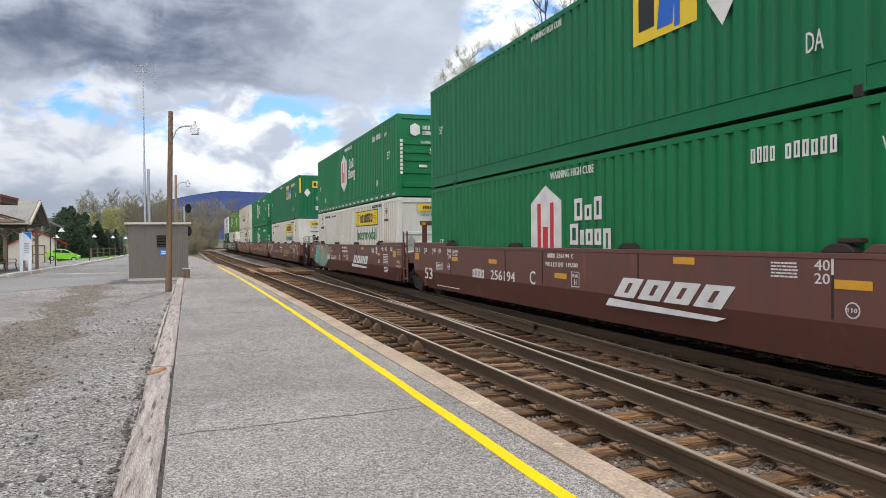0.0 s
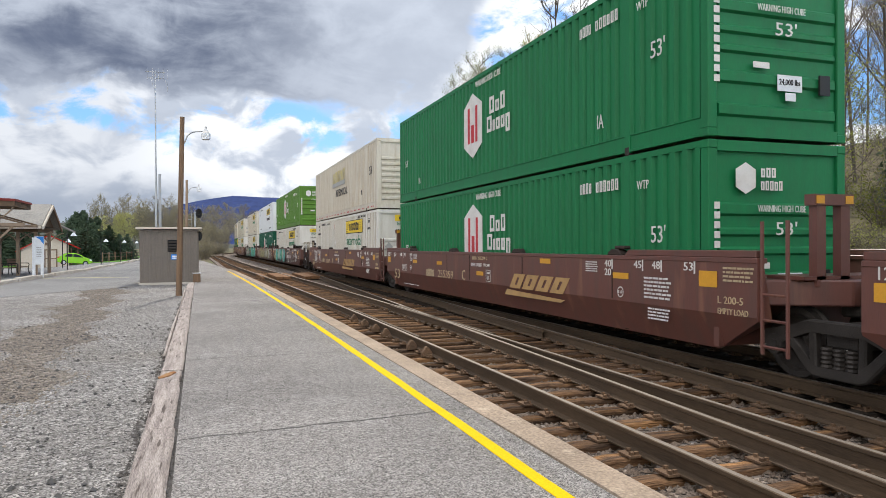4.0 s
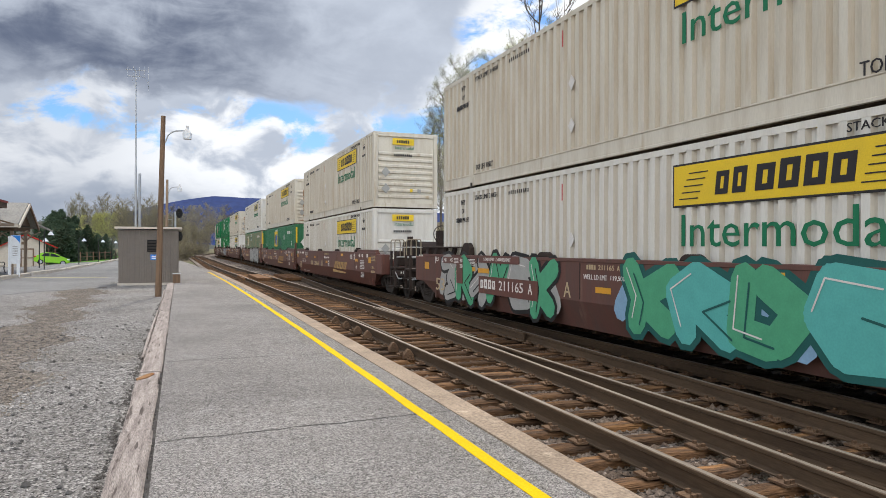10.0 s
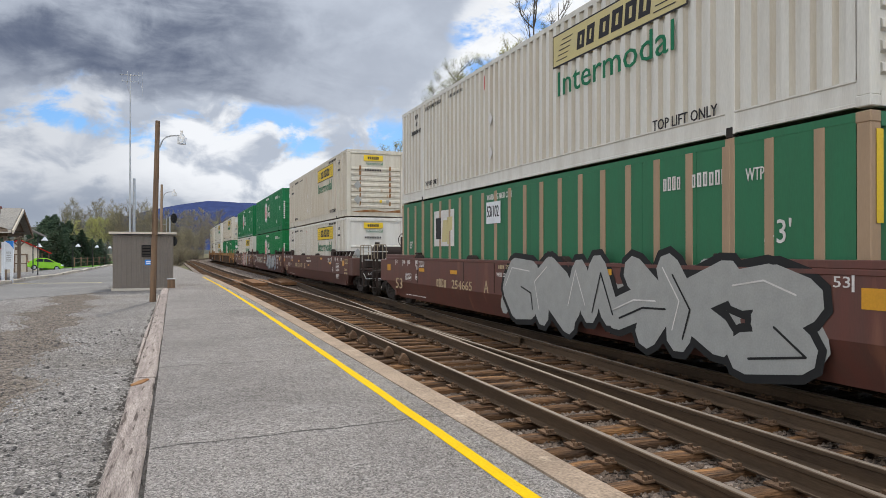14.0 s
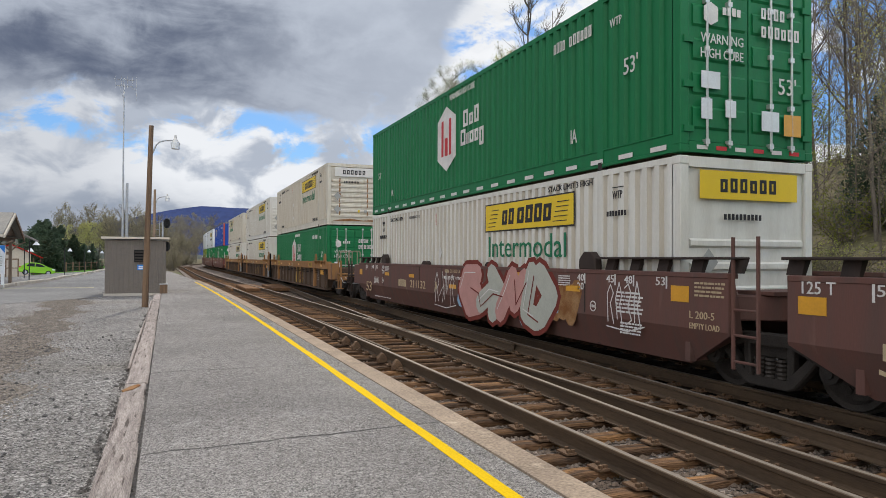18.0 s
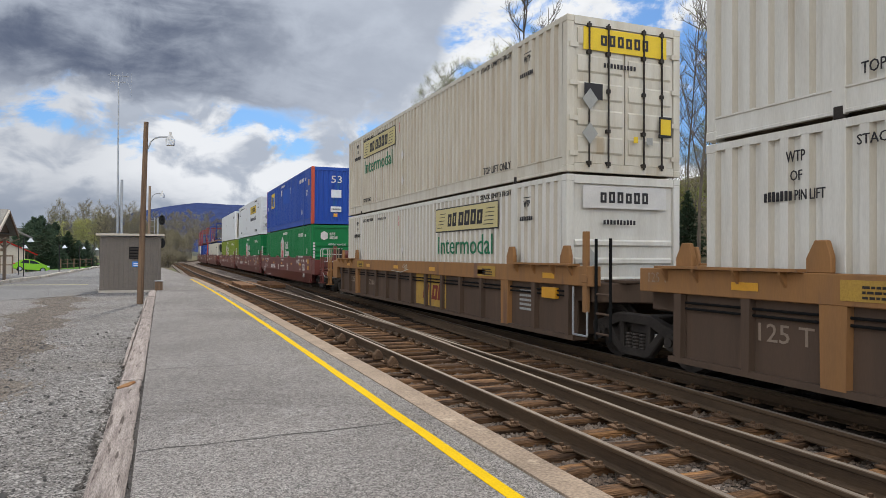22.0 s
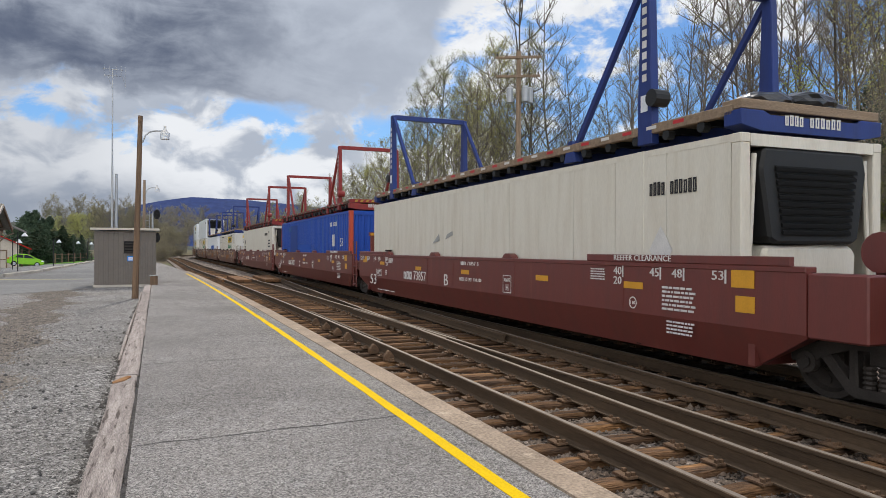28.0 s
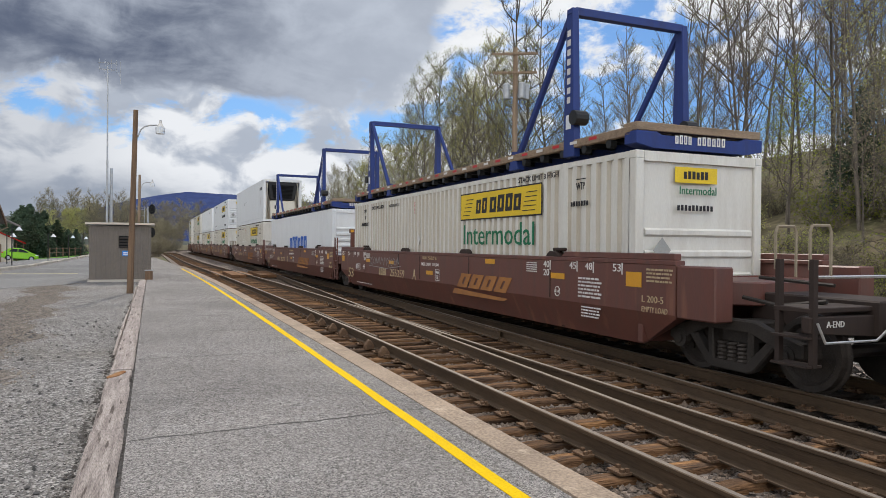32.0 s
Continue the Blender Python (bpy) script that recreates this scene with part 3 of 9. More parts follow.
def platform_details():
    strip("platform_line", [(y, line_at(y) - 0.058 - 0.006 * math.sin(3 * y), line_at(y) + 0.055 + 0.005 * math.sin(2.3 * y + 1), PLAT_Z + 0.005) for y in [-6 + 0.8 * i for i in range(68)]],
          M["yellow"], "chipped yellow safety line painted on the platform", "line", depth=0.004)
    # tar-filled cracks across the slab
    r = random.Random(4)
    for y0, x0, x1, w in ((6.25, -8.28, -5.56, 0.014), (10.6, -8.3, -5.7, 0.013), (8.1, -8.3, -7.2, 0.006), (13.6, -7.3, -5.8, 0.012), (16.5, -8.3, -6.6, 0.03), (11.9, -8.2, -6.9, 0.008), (21.5, -8.3, -6.2, 0.03), (27.5, -8.3, -6.4, 0.03), (34, -8.4, -6.5, 0.035), (42, -8.4, -6.6, 0.04)):
        n = 24
        line = [(x0 + (x1 - x0) * i / n, y0 + 0.19 * i / n * (y0 < 7) + 0.028 * math.sin(i * 0.7 + y0) + r.uniform(-0.025, 0.025)) for i in range(n + 1)]
        verts, faces = [], []
        for x, y in line:
            h = w * r.uniform(0.5, 1.2)
            verts += [(x, y - h, PLAT_Z + 0.003), (x, y + h, PLAT_Z + 0.003)]
        for i in range(n):
            faces.append((2 * i, 2 * i + 2, 2 * i + 3, 2 * i + 1))
        part("crack", raw_mesh("crack", verts, faces, M["tar"]), None, platform)
    # edge stones on the track side
    kerb = thing("kerb", "tan stone kerb along the platform edge", "kerb", kind="structure")
    joints = [-12, -3.6, 6.0, 15.64, 25.3, 34.9, 44.5, 52]
    for a, b in zip(joints, joints[1:]):
        bm = bmesh.new()
        n = 6
        rows = [a + 0.012 + (b - a - 0.024) * i / n for i in range(n + 1)]
        rings = []
        for y in rows:
            i, o, c = kerb_in(y) + 0.004, kerb_out(y), 0.022
            j = [r.uniform(-0.006, 0.006) for _ in range(3)]
            rings.append([bm.verts.new(p) for p in ((i, y, PLAT_Z - 0.4), (i, y, PLAT_Z + 0.012 + j[0]), (o - c, y, PLAT_Z + 0.014 + j[1]), (o + j[2], y, PLAT_Z - 0.01), (o, y, PLAT_Z - 0.4))])
        for p, q in zip(rings, rings[1:]):
            for k in range(5):
                bm.faces.new((p[k], p[(k + 1) % 5], q[(k + 1) % 5], q[k]))
        bm.faces.new(rings[0])
        bm.faces.new(rings[-1][::-1])
        part("stone", bm, M["kerb"], kerb)
    # old timbers on the other side
    edge = thing("timber_edging", "weathered grey timber edging beside the platform", "edging", kind="structure")
    joints = [-8, -2, 2.4, 6.67, 9.70, 14.2, 19.0, 23.5, 28.4, 33.0]
    for a, b in zip(joints, joints[1:]):
        bm = bmesh.new()
        dx = r.uniform(-0.012, 0.012)
        n = 8
        rings = []
        for i in range(n + 1):
            y = a + 0.01 + (b - a - 0.02) * i / n
            x0, x1 = left_edge(y) - 0.28 + dx + r.uniform(-0.012, 0.006), left_edge(y) - 0.022 + dx + r.uniform(-0.008, 0.008)
            z = PLAT_Z + 0.015 + r.uniform(-0.008, 0.008)
            rings.append([bm.verts.new(p) for p in ((x0, y, -0.25), (x0, y, z - 0.015), (x0 + 0.02, y, z), (x1 - 0.02, y, z), (x1, y, z - 0.015), (x1, y, -0.25))])
        for p, q in zip(rings, rings[1:]):
            for k in range(6):
                bm.faces.new((p[k], p[(k + 1) % 6], q[(k + 1) % 6], q[k]))
        bm.faces.new(rings[0])
        bm.faces.new(rings[-1][::-1])
        part("timber", bm, M["timber"], edge)
    bm = bmesh.new()
    prism(bm, [(-8.60, 9.1), (-8.49, 9.25), (-8.42, 9.5), (-8.45, 9.58), (-8.53, 9.45), (-8.62, 9.2)], PLAT_Z + 0.012, PLAT_Z + 0.026, "z")
    part("rust_patch", bm, M["rust"], edge, "rusty iron stain on the timber")
    # a thin second board leaning at the outer side further on
    bm = bmesh.new()
    for k in range(8):
        y0 = 11.5 + 2.2 * k
        prism(bm, [(left_edge(y0) - 0.34 - 0.02 * math.sin(k), y0), (left_edge(y0) - 0.31, y0), (left_edge(y0 + 2.2) - 0.31, y0 + 2.19), (left_edge(y0 + 2.2) - 0.34 - 0.02 * math.sin(k + 1), y0 + 2.19)], -0.12, 0.05, "z")
    part("edge_board", bm, M["timber"], edge)


platform_details()

lot = strip("gravel_lot", [(y, -17.5, left_edge(min(y, 40)) - 0.2, -0.03) for y in (-25, -5, 5, 15, 25, 35, 50, 70)], M["gravel"], "grey gravel lot beside the platform", "gravel", depth=0.3)
strip("driveway", [(y, -17.0, -11.0 - 0.3 * math.sin(y * 0.7) - 0.2 * math.sin(2.1 * y) - max(0, (34 - y) * 0.6), -0.022 + 0.0002 * (y - 24)) for y in [24 + 1.0 * i for i in range(86)]], M["road"], "cracked grey asphalt driveway", "road", depth=0.05)


def station_road():
    """The forecourt falls away gently from the driveway."""
    verts, faces = [], []
    ys, xs = (38, 46, 54, 62, 70, 80, 90, 100), ((-16.6, 0.0), (-18.5, -0.08), (-21, -0.25), (-23, -0.46), (-25, -0.64), (-60, -0.68))
    for y in ys:
        k = min(max((y - 48) / 38, 0), 1)
        verts += [(x, y, -0.005 + d * k) for x, d in xs]
    n = len(xs)
    for j in range(len(ys) - 1):
        faces += [(j * n + i, (j + 1) * n + i, (j + 1) * n + i + 1, j * n + i + 1) for i in range(n - 1)]
    ob = part("station_road", raw_mesh("station_road", verts, [f[::-1] for f in faces], M["road"]), None, None)
    tagged(ob, "grey asphalt station forecourt", "road", kind="structure")


station_road()


def forecourt():
    kerb = thing("driveway_kerb", "pale yellowed concrete kerb along the driveway", "kerb", kind="structure")
    pts = [(-17.3, 37), (-17.15, 43.5), (-16.4, 55), (-16.2, 75), (-16.1, 102)]
    for (xa, ya), (xb, yb) in zip(pts, pts[1:]):
        n = max(2, int((yb - ya) / 3))
        for i in range(n):
            a, b = i / n, (i + 1) / n
            y0, y1 = ya + (yb - ya) * a, ya + (yb - ya) * b - 0.03
            x0, x1 = xa + (xb - xa) * a, xa + (xb - xa) * b
            bm = bmesh.new()
            j = 0.05 * math.sin(i * 2.3 + ya)
            prism(bm, [(x0 + j, y0), (x0 + 0.34 + j, y0), (x1 + 0.30 + j, y1), (x1 + j, y1)], -0.3, 0.16 + 0.03 * math.sin(i * 1.7 + ya), "z")
            part("kerb_stone", bm, M["concrete"], kerb, bevel=0.015)
    bm = bmesh.new()
    prism(bm, [(-17.0, 44.0), (-12.1, 43.4), (-12.1, 43.62), (-17.0, 44.25)], -0.012, -0.006, "z")
    ob = part("yellow_stripe", bm, M["panel_pale"], None)
    tagged(ob, "faded yellow stripe on the driveway", "line", kind="structure")
    edge = [(-60, 93, -0.66), (-26, 93, -0.62), (-23, 93, -0.43), (-21, 92, -0.22), (-18.5, 90, -0.06), (-17.0, 90, 0.02)]
    verts = edge + [(x - 1, 138, z + 0.05) for x, _, z in edge]
    ob = part("lawn", raw_mesh("lawn", verts, [(i, i + 1, i + 7, i + 6) for i in range(5)], M["lawn"]), None, None)
    tagged(ob, "bright green mown lawn behind the car", "lawn", kind="structure")


forecourt()


def stones(name, count, area, zfun, size, mat, label, seed, parent=None):
    """Many loose stones as one mesh."""
    rng = np.random.default_rng(seed)
    base = np.array([(1, 0, 0), (-1, 0, 0), (0, 1, 0), (0, -1, 0), (0, 0, 1), (0, 0, -0.6)], float)
    tri = np.array([(0, 2, 4), (2, 1, 4), (1, 3, 4), (3, 0, 4), (2, 0, 5), (1, 2, 5), (3, 1, 5), (0, 3, 5)])
    x0, x1, y0, y1 = area
    u = rng.random(count) ** 1.6
    y = y0 + (y1 - y0) * u
    x = x0 + (x1 - x0) * rng.random(count)
    z = np.array([zfun(a, b) for a, b in zip(x, y)])
    keep = np.isfinite(z)
    x, y, z = x[keep], y[keep], z[keep]
    n = len(x)
    s = size * np.exp(rng.normal(0, 0.35, n))
    shape = base[None] * (s[:, None, None] * rng.uniform(0.55, 1.2, (n, 6, 3)))
    a = rng.random(n) * 6.28
    c, w = np.cos(a)[:, None], np.sin(a)[:, None]
    vx, vy = shape[:, :, 0] * c - shape[:, :, 1] * w, shape[:, :, 0] * w + shape[:, :, 1] * c
    co = np.stack([vx + x[:, None], vy + y[:, None], shape[:, :, 2] * 0.75 + z[:, None]], -1).reshape(-1, 3)
    faces = (tri[None] + 6 * np.arange(n)[:, None, None]).reshape(-1, 3)
    ob = part(name, raw_mesh(name, co.tolist(), faces.tolist(), mat), None, parent)
    tagged(ob, label, "stones", kind="stuff")
    return ob


stones("loose_stones", 9000, (-14.5, -8.66, 2.5, 26), lambda x, y: -0.030, 0.011, M["pebble"], "scattered grey pebbles on the gravel lot", 3)


def litter_edges(y):
    """The strip of brown litter runs slanting across the lot."""
    mid = -10.6 - 0.055 * (y - 12)
    return mid - 0.75 - 0.25 * math.sin(0.9 * y) - 0.2 * math.sin(2.3 * y), mid + 0.45 + 0.22 * math.sin(1.3 * y + 1) + 0.15 * math.sin(3.1 * y)


strip("litter_strip", [(y, *litter_edges(y), -0.026) for y in [9 + 0.5 * i for i in range(62)]], M["brown_gravel"], "strip of brown gravel and dead leaves", "gravel", depth=0.03)
stones("brown_stones", 9000, (-12.6, -9.0, 7, 34), lambda x, y: -0.022 if litter_edges(y)[0] - 0.3 < x < litter_edges(y)[1] + 0.25 else float("nan"), 0.016, M["litter"], "loose pale stones and dead leaves", 5)
stones("near_pebbles", 42000, (-13.5, -8.64, 2.4, 15), lambda x, y: -0.030, 0.0085, M["pebble"], "fine grey gravel beside the platform", 13)


def joint_fill(x, y):
    """Crumbs that fill the joint between the timbers and the slab."""
    return PLAT_Z - 0.012 if abs(x - left_edge(y) + 0.012 + 0.012 * math.sin(7 * y) * math.sin(2.3 * y)) < 0.022 else float("nan")


def timber_foot(x, y):
    return -0.02 if abs(x - left_edge(y) + 0.34 + 0.04 * math.sin(3.7 * y)) < 0.05 else float("nan")


stones("joint_crumbs", 26000, (-8.42, -8.22, 2.0, 24), joint_fill, 0.011, M["crumb"], "dark crumbs and grit in the joint beside the platform", 14)
stones("edge_debris", 5000, (-8.85, -8.5, 2.4, 24), timber_foot, 0.014, M["crumb"], "dark debris against the timber edging", 15)
stones("dark_stones", 800, (-12.5, -8.7, 3.0, 18), lambda x, y: -0.020, 0.020, M["tar"], "dark crumbs of asphalt on the gravel", 6)

# ---- railway tracks ----
bed_rows = []
for s in list(range(-60, 150, 6)) + list(range(150, 420, 12)):
    xa, ya, h = on_line(s, siding(s) - 1.75)
    xb, yb, _ = on_line(s, 3.2)
    bed_rows.append(((xa if s > 60 else kerb_out(min(s, 50)) + 0.001, ya), (xb, yb)))
verts, faces = [], []
for (xa, ya), (xb, yb) in bed_rows:
    verts += [(xa, ya, -0.275), (xb, yb, -0.275), (xb + 1.3, yb, -0.5), (xa, ya, -0.6)]
for k in range(len(bed_rows) - 1):
    o = 4 * k
    faces += [(o, o + 1, o + 5, o + 4), (o + 1, o + 2, o + 6, o + 5), (o, o + 4, o + 7, o + 3)]
tagged(part("ballast_bed", raw_mesh("ballast_bed", verts, faces, M["ballast"]), None, None), "rust-stained crushed stone track bed", "ballast", kind="structure")
GAUGE = 0.752
RAIL = [(-0.075, -0.185), (0.075, -0.185), (0.075, -0.170), (0.012, -0.150), (0.010, -0.050), (0.036, -0.036), (0.036, -0.006), (0.028, -0.002), (-0.028, -0.002), (-0.036, -0.006), (-0.036, -0.036), (-0.010, -0.050), (-0.012, -0.150), (-0.075, -0.170)]
HEAD = [(-0.026, 0.0), (0.026, 0.0), (0.026, -0.004), (-0.026, -0.004)]


def sweep(profile, stations, side):
    verts, faces, n = [], [], len(profile)
    for s in stations:
        x, y, h = on_line(s, side(s))
        for px, pz in profile:
            verts.append((x + px * math.cos(h), y - px * math.sin(h), pz))
    for k in range(len(stations) - 1):
        for i in range(n):
            j = (i + 1) % n
            faces.append((k * n + i, k * n + j, (k + 1) * n + j, (k + 1) * n + i))
    faces.append(tuple(range(n))[::-1])
    faces.append(tuple((len(stations) - 1) * n + i for i in range(n)))
    return verts, faces


def tie_mesh(half, seed, mat):
    """A decayed tie: ragged edges, a sagging top and split ends."""
    r = random.Random(seed)
    bm = bmesh.new()
    n, rings = 11, []
    for i in range(n + 1):
        x = -half + 2 * half * i / n + r.uniform(-0.03, 0.03)
        worn = 0.03 if i in (0, n) else 0.0
        top = -0.187 - abs(r.gauss(0, 0.007)) - worn * r.random()
        a, b = -0.112 + abs(r.gauss(0, 0.013)) + worn * r.random(), 0.112 - abs(r.gauss(0, 0.013)) - worn * r.random()
        rings.append([bm.verts.new(p) for p in ((x, a, -0.36), (x, a, top - 0.022), (x, a + 0.022, top), (x, b - 0.022, top - r.uniform(0, 0.006)), (x, b, top - 0.022), (x, b, -0.36))])
    for p, q in zip(rings, rings[1:]):
        for k in range(5):
            bm.faces.new((p[k], p[k + 1], q[k + 1], q[k]))
    bm.faces.new(rings[0])
    bm.faces.new(rings[-1][::-1])
    return mesh_of("tie", bm, mat)


TIES = [tie_mesh(1.30, k, M["tie"]) for k in range(5)]
LONG_TIES = [tie_mesh(1.74 + 0.02 * k, 20 + k, M["tie"]) for k in range(7)]
SHADED_TIES = [tie_mesh(1.30, 40 + k, M["oily_tie"]) for k in range(4)]


def plates(stations, sides, mat, parent, z=-0.186):
    """Tie plates with spike heads, as one mesh."""
    verts, faces = [], []

    def slab(x, y, h, a, b, z0, z1):
        k = len(verts)
        for zz in (z0, z1):
            for px, py in ((-a, -b), (a, -b), (a, b), (-a, b)):
                verts.append((x + px * math.cos(h) + py * math.sin(h), y - px * math.sin(h) + py * math.cos(h), zz))
        faces.extend([(k + 4, k + 5, k + 6, k + 7)] + [(k + i, k + (i + 1) % 4, k + 4 + (i + 1) % 4, k + 4 + i) for i in range(4)])

    for s in stations:
        for side in sides:
            x, y, h = on_line(s, side(s))
            slab(x, y, h, 0.19, 0.10, z - 0.003, z + 0.016)
            for px in (-0.10, 0.10, -0.15, 0.15):
                for py in (-0.06, 0.06):
                    if abs(px) > 0.12 and py > 0:
                        continue
                    slab(x + px, y + py, h, 0.018, 0.016, z + 0.016, z + 0.045)
    tagged(part("tie_plates", raw_mesh("tie_plates", verts, faces, mat), None, parent), "rusty tie plates and spikes", kind="stuff")


def track(name, label, side, s0, s1, tie_from, tie_to, tie_len=None):
    t = thing(name, label, "railway track", kind="structure")
    stations = [s0 + 2.0 * i for i in range(int((min(s1, 150) - s0) / 2) + 1)]
    while stations[-1] < s1:
        stations.append(min(stations[-1] + 6, s1))
    for off in (-GAUGE, GAUGE):
        v, f = sweep(RAIL, stations, lambda s: side(s) + off)
        rail = part("rail", raw_mesh("rail", v, f, M["rail"]), None, t)
        v, f = sweep(HEAD, stations, lambda s: side(s) + off)
        part("railhead", raw_mesh("railhead", v, f, M["railhead"]), None, rail, "worn shiny running surface")
    r = random.Random(len(name))
    spots, s = [], tie_from
    while s < tie_to:
        spots.append(s)
        s += 0.53 + r.uniform(-0.03, 0.03)
    for k, s in enumerate(spots):
        x, y, h = on_line(s, side(s))
        ob = new("tie", r.choice(tie_len or TIES))
        ob.parent = t
        ob.matrix_basis = pose(x + r.uniform(-0.06, 0.06), y, r.uniform(-0.012, 0.004), 0, 0, -math.degrees(h) + r.uniform(-1.6, 1.6))
    plates([s for s in spots if s < 45], [lambda s: side(s) - GAUGE, lambda s: side(s) + GAUGE], M["plate"], t)
    far, s = [], tie_to
    while s < 150 and s1 > 100:
        far.append(s)
        s += 0.56
    if far:
        verts, faces = [], []
        for s in far:
            x, y, h = on_line(s, side(s))
            k = len(verts)
            for zz in (-0.3, -0.19):
                for px, py in ((-1.3, -0.11), (1.3, -0.11), (1.3, 0.11), (-1.3, 0.11)):
                    verts.append((x + px * math.cos(h), y - px * math.sin(h) + py, zz))
            faces += [(k + 4, k + 5, k + 6, k + 7)] + [(k + i, k + (i + 1) % 4, k + 4 + (i + 1) % 4, k + 4 + i) for i in range(4)]
        tagged(part("far_ties", raw_mesh("far_ties", verts, faces, M["tie"]), None, t), "distant wooden ties", kind="stuff")
    return t


near_track = track("platform_track", "rusty platform track on brown wooden ties", siding, -30, 330, 30, 62)
main_track = track("main_track", "main line track under the freight train", lambda s: 0.0, -120, 420, -9.0, 60, SHADED_TIES)


def turnout():
    """Crossover rails, frogs, guard rails and braces between the two tracks."""
    t = thing("crossover", "long crossover rails with frog, guard rails and braces", "railway track", kind="structure")
    stations = [-14 + 1.5 * i for i in range(49)]
    for off in (-GAUGE, GAUGE):
        v, f = sweep(RAIL, stations, lambda s: crossover(s) + off)
        rail = part("rail", raw_mesh("rail", v, f, M["rail"]), None, t)
        v, f = sweep(HEAD, stations, lambda s: crossover(s) + off)
        part("railhead", raw_mesh("railhead", v, f, M["railhead"]), None, rail, "worn shiny running surface")
    # guard rails inside the outer rails opposite the frog
    for side in (lambda s: siding(s) - GAUGE + 0.11, lambda s: crossover(s) + GAUGE - 0.11):
        ss = [12.6 + 0.6 * i for i in range(12)]
        v, f = sweep(RAIL, ss, side)
        part("guard_rail", raw_mesh("guard_rail", v, f, M["rail"]), None, t)
    # wing rails and frog point
    for side in (lambda s: siding(s) + GAUGE - 0.06 - 0.012 * abs(s - 16), lambda s: siding(s) + GAUGE + 0.07 + 0.012 * abs(s - 16)):
        v, f = sweep(RAIL, [12.5 + 0.7 * i for i in range(11)], side)
        part("wing_rail", raw_mesh("wing_rail", v, f, M["rail"]), None, t)
    bm = bmesh.new()
    prism(bm, [(-0.09, -0.03), (0.09, -0.03), (0.09, 0.05), (0.02, 0.15), (-0.02, 0.15), (-0.09, 0.05)], -0.06, 0.06, "y")
    bmesh.ops.translate(bm, verts=bm.verts[:], vec=(0, 0, -0.17))
    brace = mesh_of("rail_brace", bm, M["plate"], bevel=0.01)
    for s in (11.4, 12.3, 14.2, 15.1, 16.2, 17.4):
        x, y, h = on_line(s, siding(s) - GAUGE - 0.14)
        part("rail_brace", brace, None, t).matrix_basis = pose(x, y, 0)
    for s in (7.0, 8.6, 10.2, 11.9, 13.6, 15.4, 17.2, 19.0, 21.0):
        x, y, h = on_line(s, crossover(s) + GAUGE + 0.15)
        part("rail_brace", brace, None, t).matrix_basis = pose(x, y, 0)
    r = random.Random(9)
    s = -9.2
    while s < 29.8:
        x, y, h = on_line(s, -3.14)
        ob = new("tie", r.choice(LONG_TIES))
        ob.parent = t
        ob.matrix_basis = pose(x, y + r.uniform(-0.03, 0.03), -0.006, 0, 0, r.uniform(-1, 1))
        s += 0.54
    spots = [-9.2 + 0.54 * i for i in range(72)]
    plates(spots, [lambda s: crossover(s) - GAUGE, lambda s: siding(s) - GAUGE, lambda s: siding(s) + GAUGE], M["plate"], t, -0.184)
    plates(spots[:44], [lambda s: crossover(s) + GAUGE], M["plate"], t, -0.184)


turnout()
TIE_TOP = -0.2
stones("ballast_stones", 64000, (-5.2, -0.78, 2.0, 50), lambda x, y: -0.266 if x > kerb_out(min(y, 50)) + 0.05 else float("nan"), 0.021, M["ballast_stone"], "crushed grey and rust-brown ballast stones", 11)
# stones between the main rails are blackened for the shade under the cars
stones("oily_stones", 12000, (-0.75, 2.6, 2.0, 45), lambda x, y: -0.262, 0.027, M["shaded_ballast"], "ballast stones between the main rails with the train's shade painted in", 12)


def shaded_bed():
    # flat strip painted near-black where the train shades the bed
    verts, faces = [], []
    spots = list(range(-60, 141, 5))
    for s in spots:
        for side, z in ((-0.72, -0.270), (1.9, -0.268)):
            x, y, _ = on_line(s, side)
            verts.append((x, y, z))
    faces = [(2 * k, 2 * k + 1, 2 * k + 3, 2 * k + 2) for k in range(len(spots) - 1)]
    tagged(part("stained_bed", raw_mesh("stained_bed", verts, faces, M["shaded_ballast"]), None, None), "near-black ballast strip with the shade under the train painted in", "ballast", kind="structure")


shaded_bed()


def crossing():
    t = thing("plank_crossing", "orange-brown plank crossing over the tracks", "crossing", kind="structure")
    for k in range(9):
        x0 = -4.9 + (k + 0.5) * 0.4
        if k in (1, 5):
            continue
        bm = bmesh.new()
        box(bm, x0 - 0.19, x0 + 0.19, 40.5, 46.5, -0.2, -0.03 + 0.004 * (k % 3))
        part("plank", bm, M["plank"], t, bevel=0.015)
    bm = bmesh.new()
    box(bm, -0.66, 0.66, 40.5, 46.5, -0.2, -0.02)
    part("slab", bm, M["concrete"], t, "pale concrete slab between the rails")


crossing()


# ---- containers ----
CL, CW, CH = 16.15, 2.59, 2.896
HX, HY = CW / 2, CL / 2


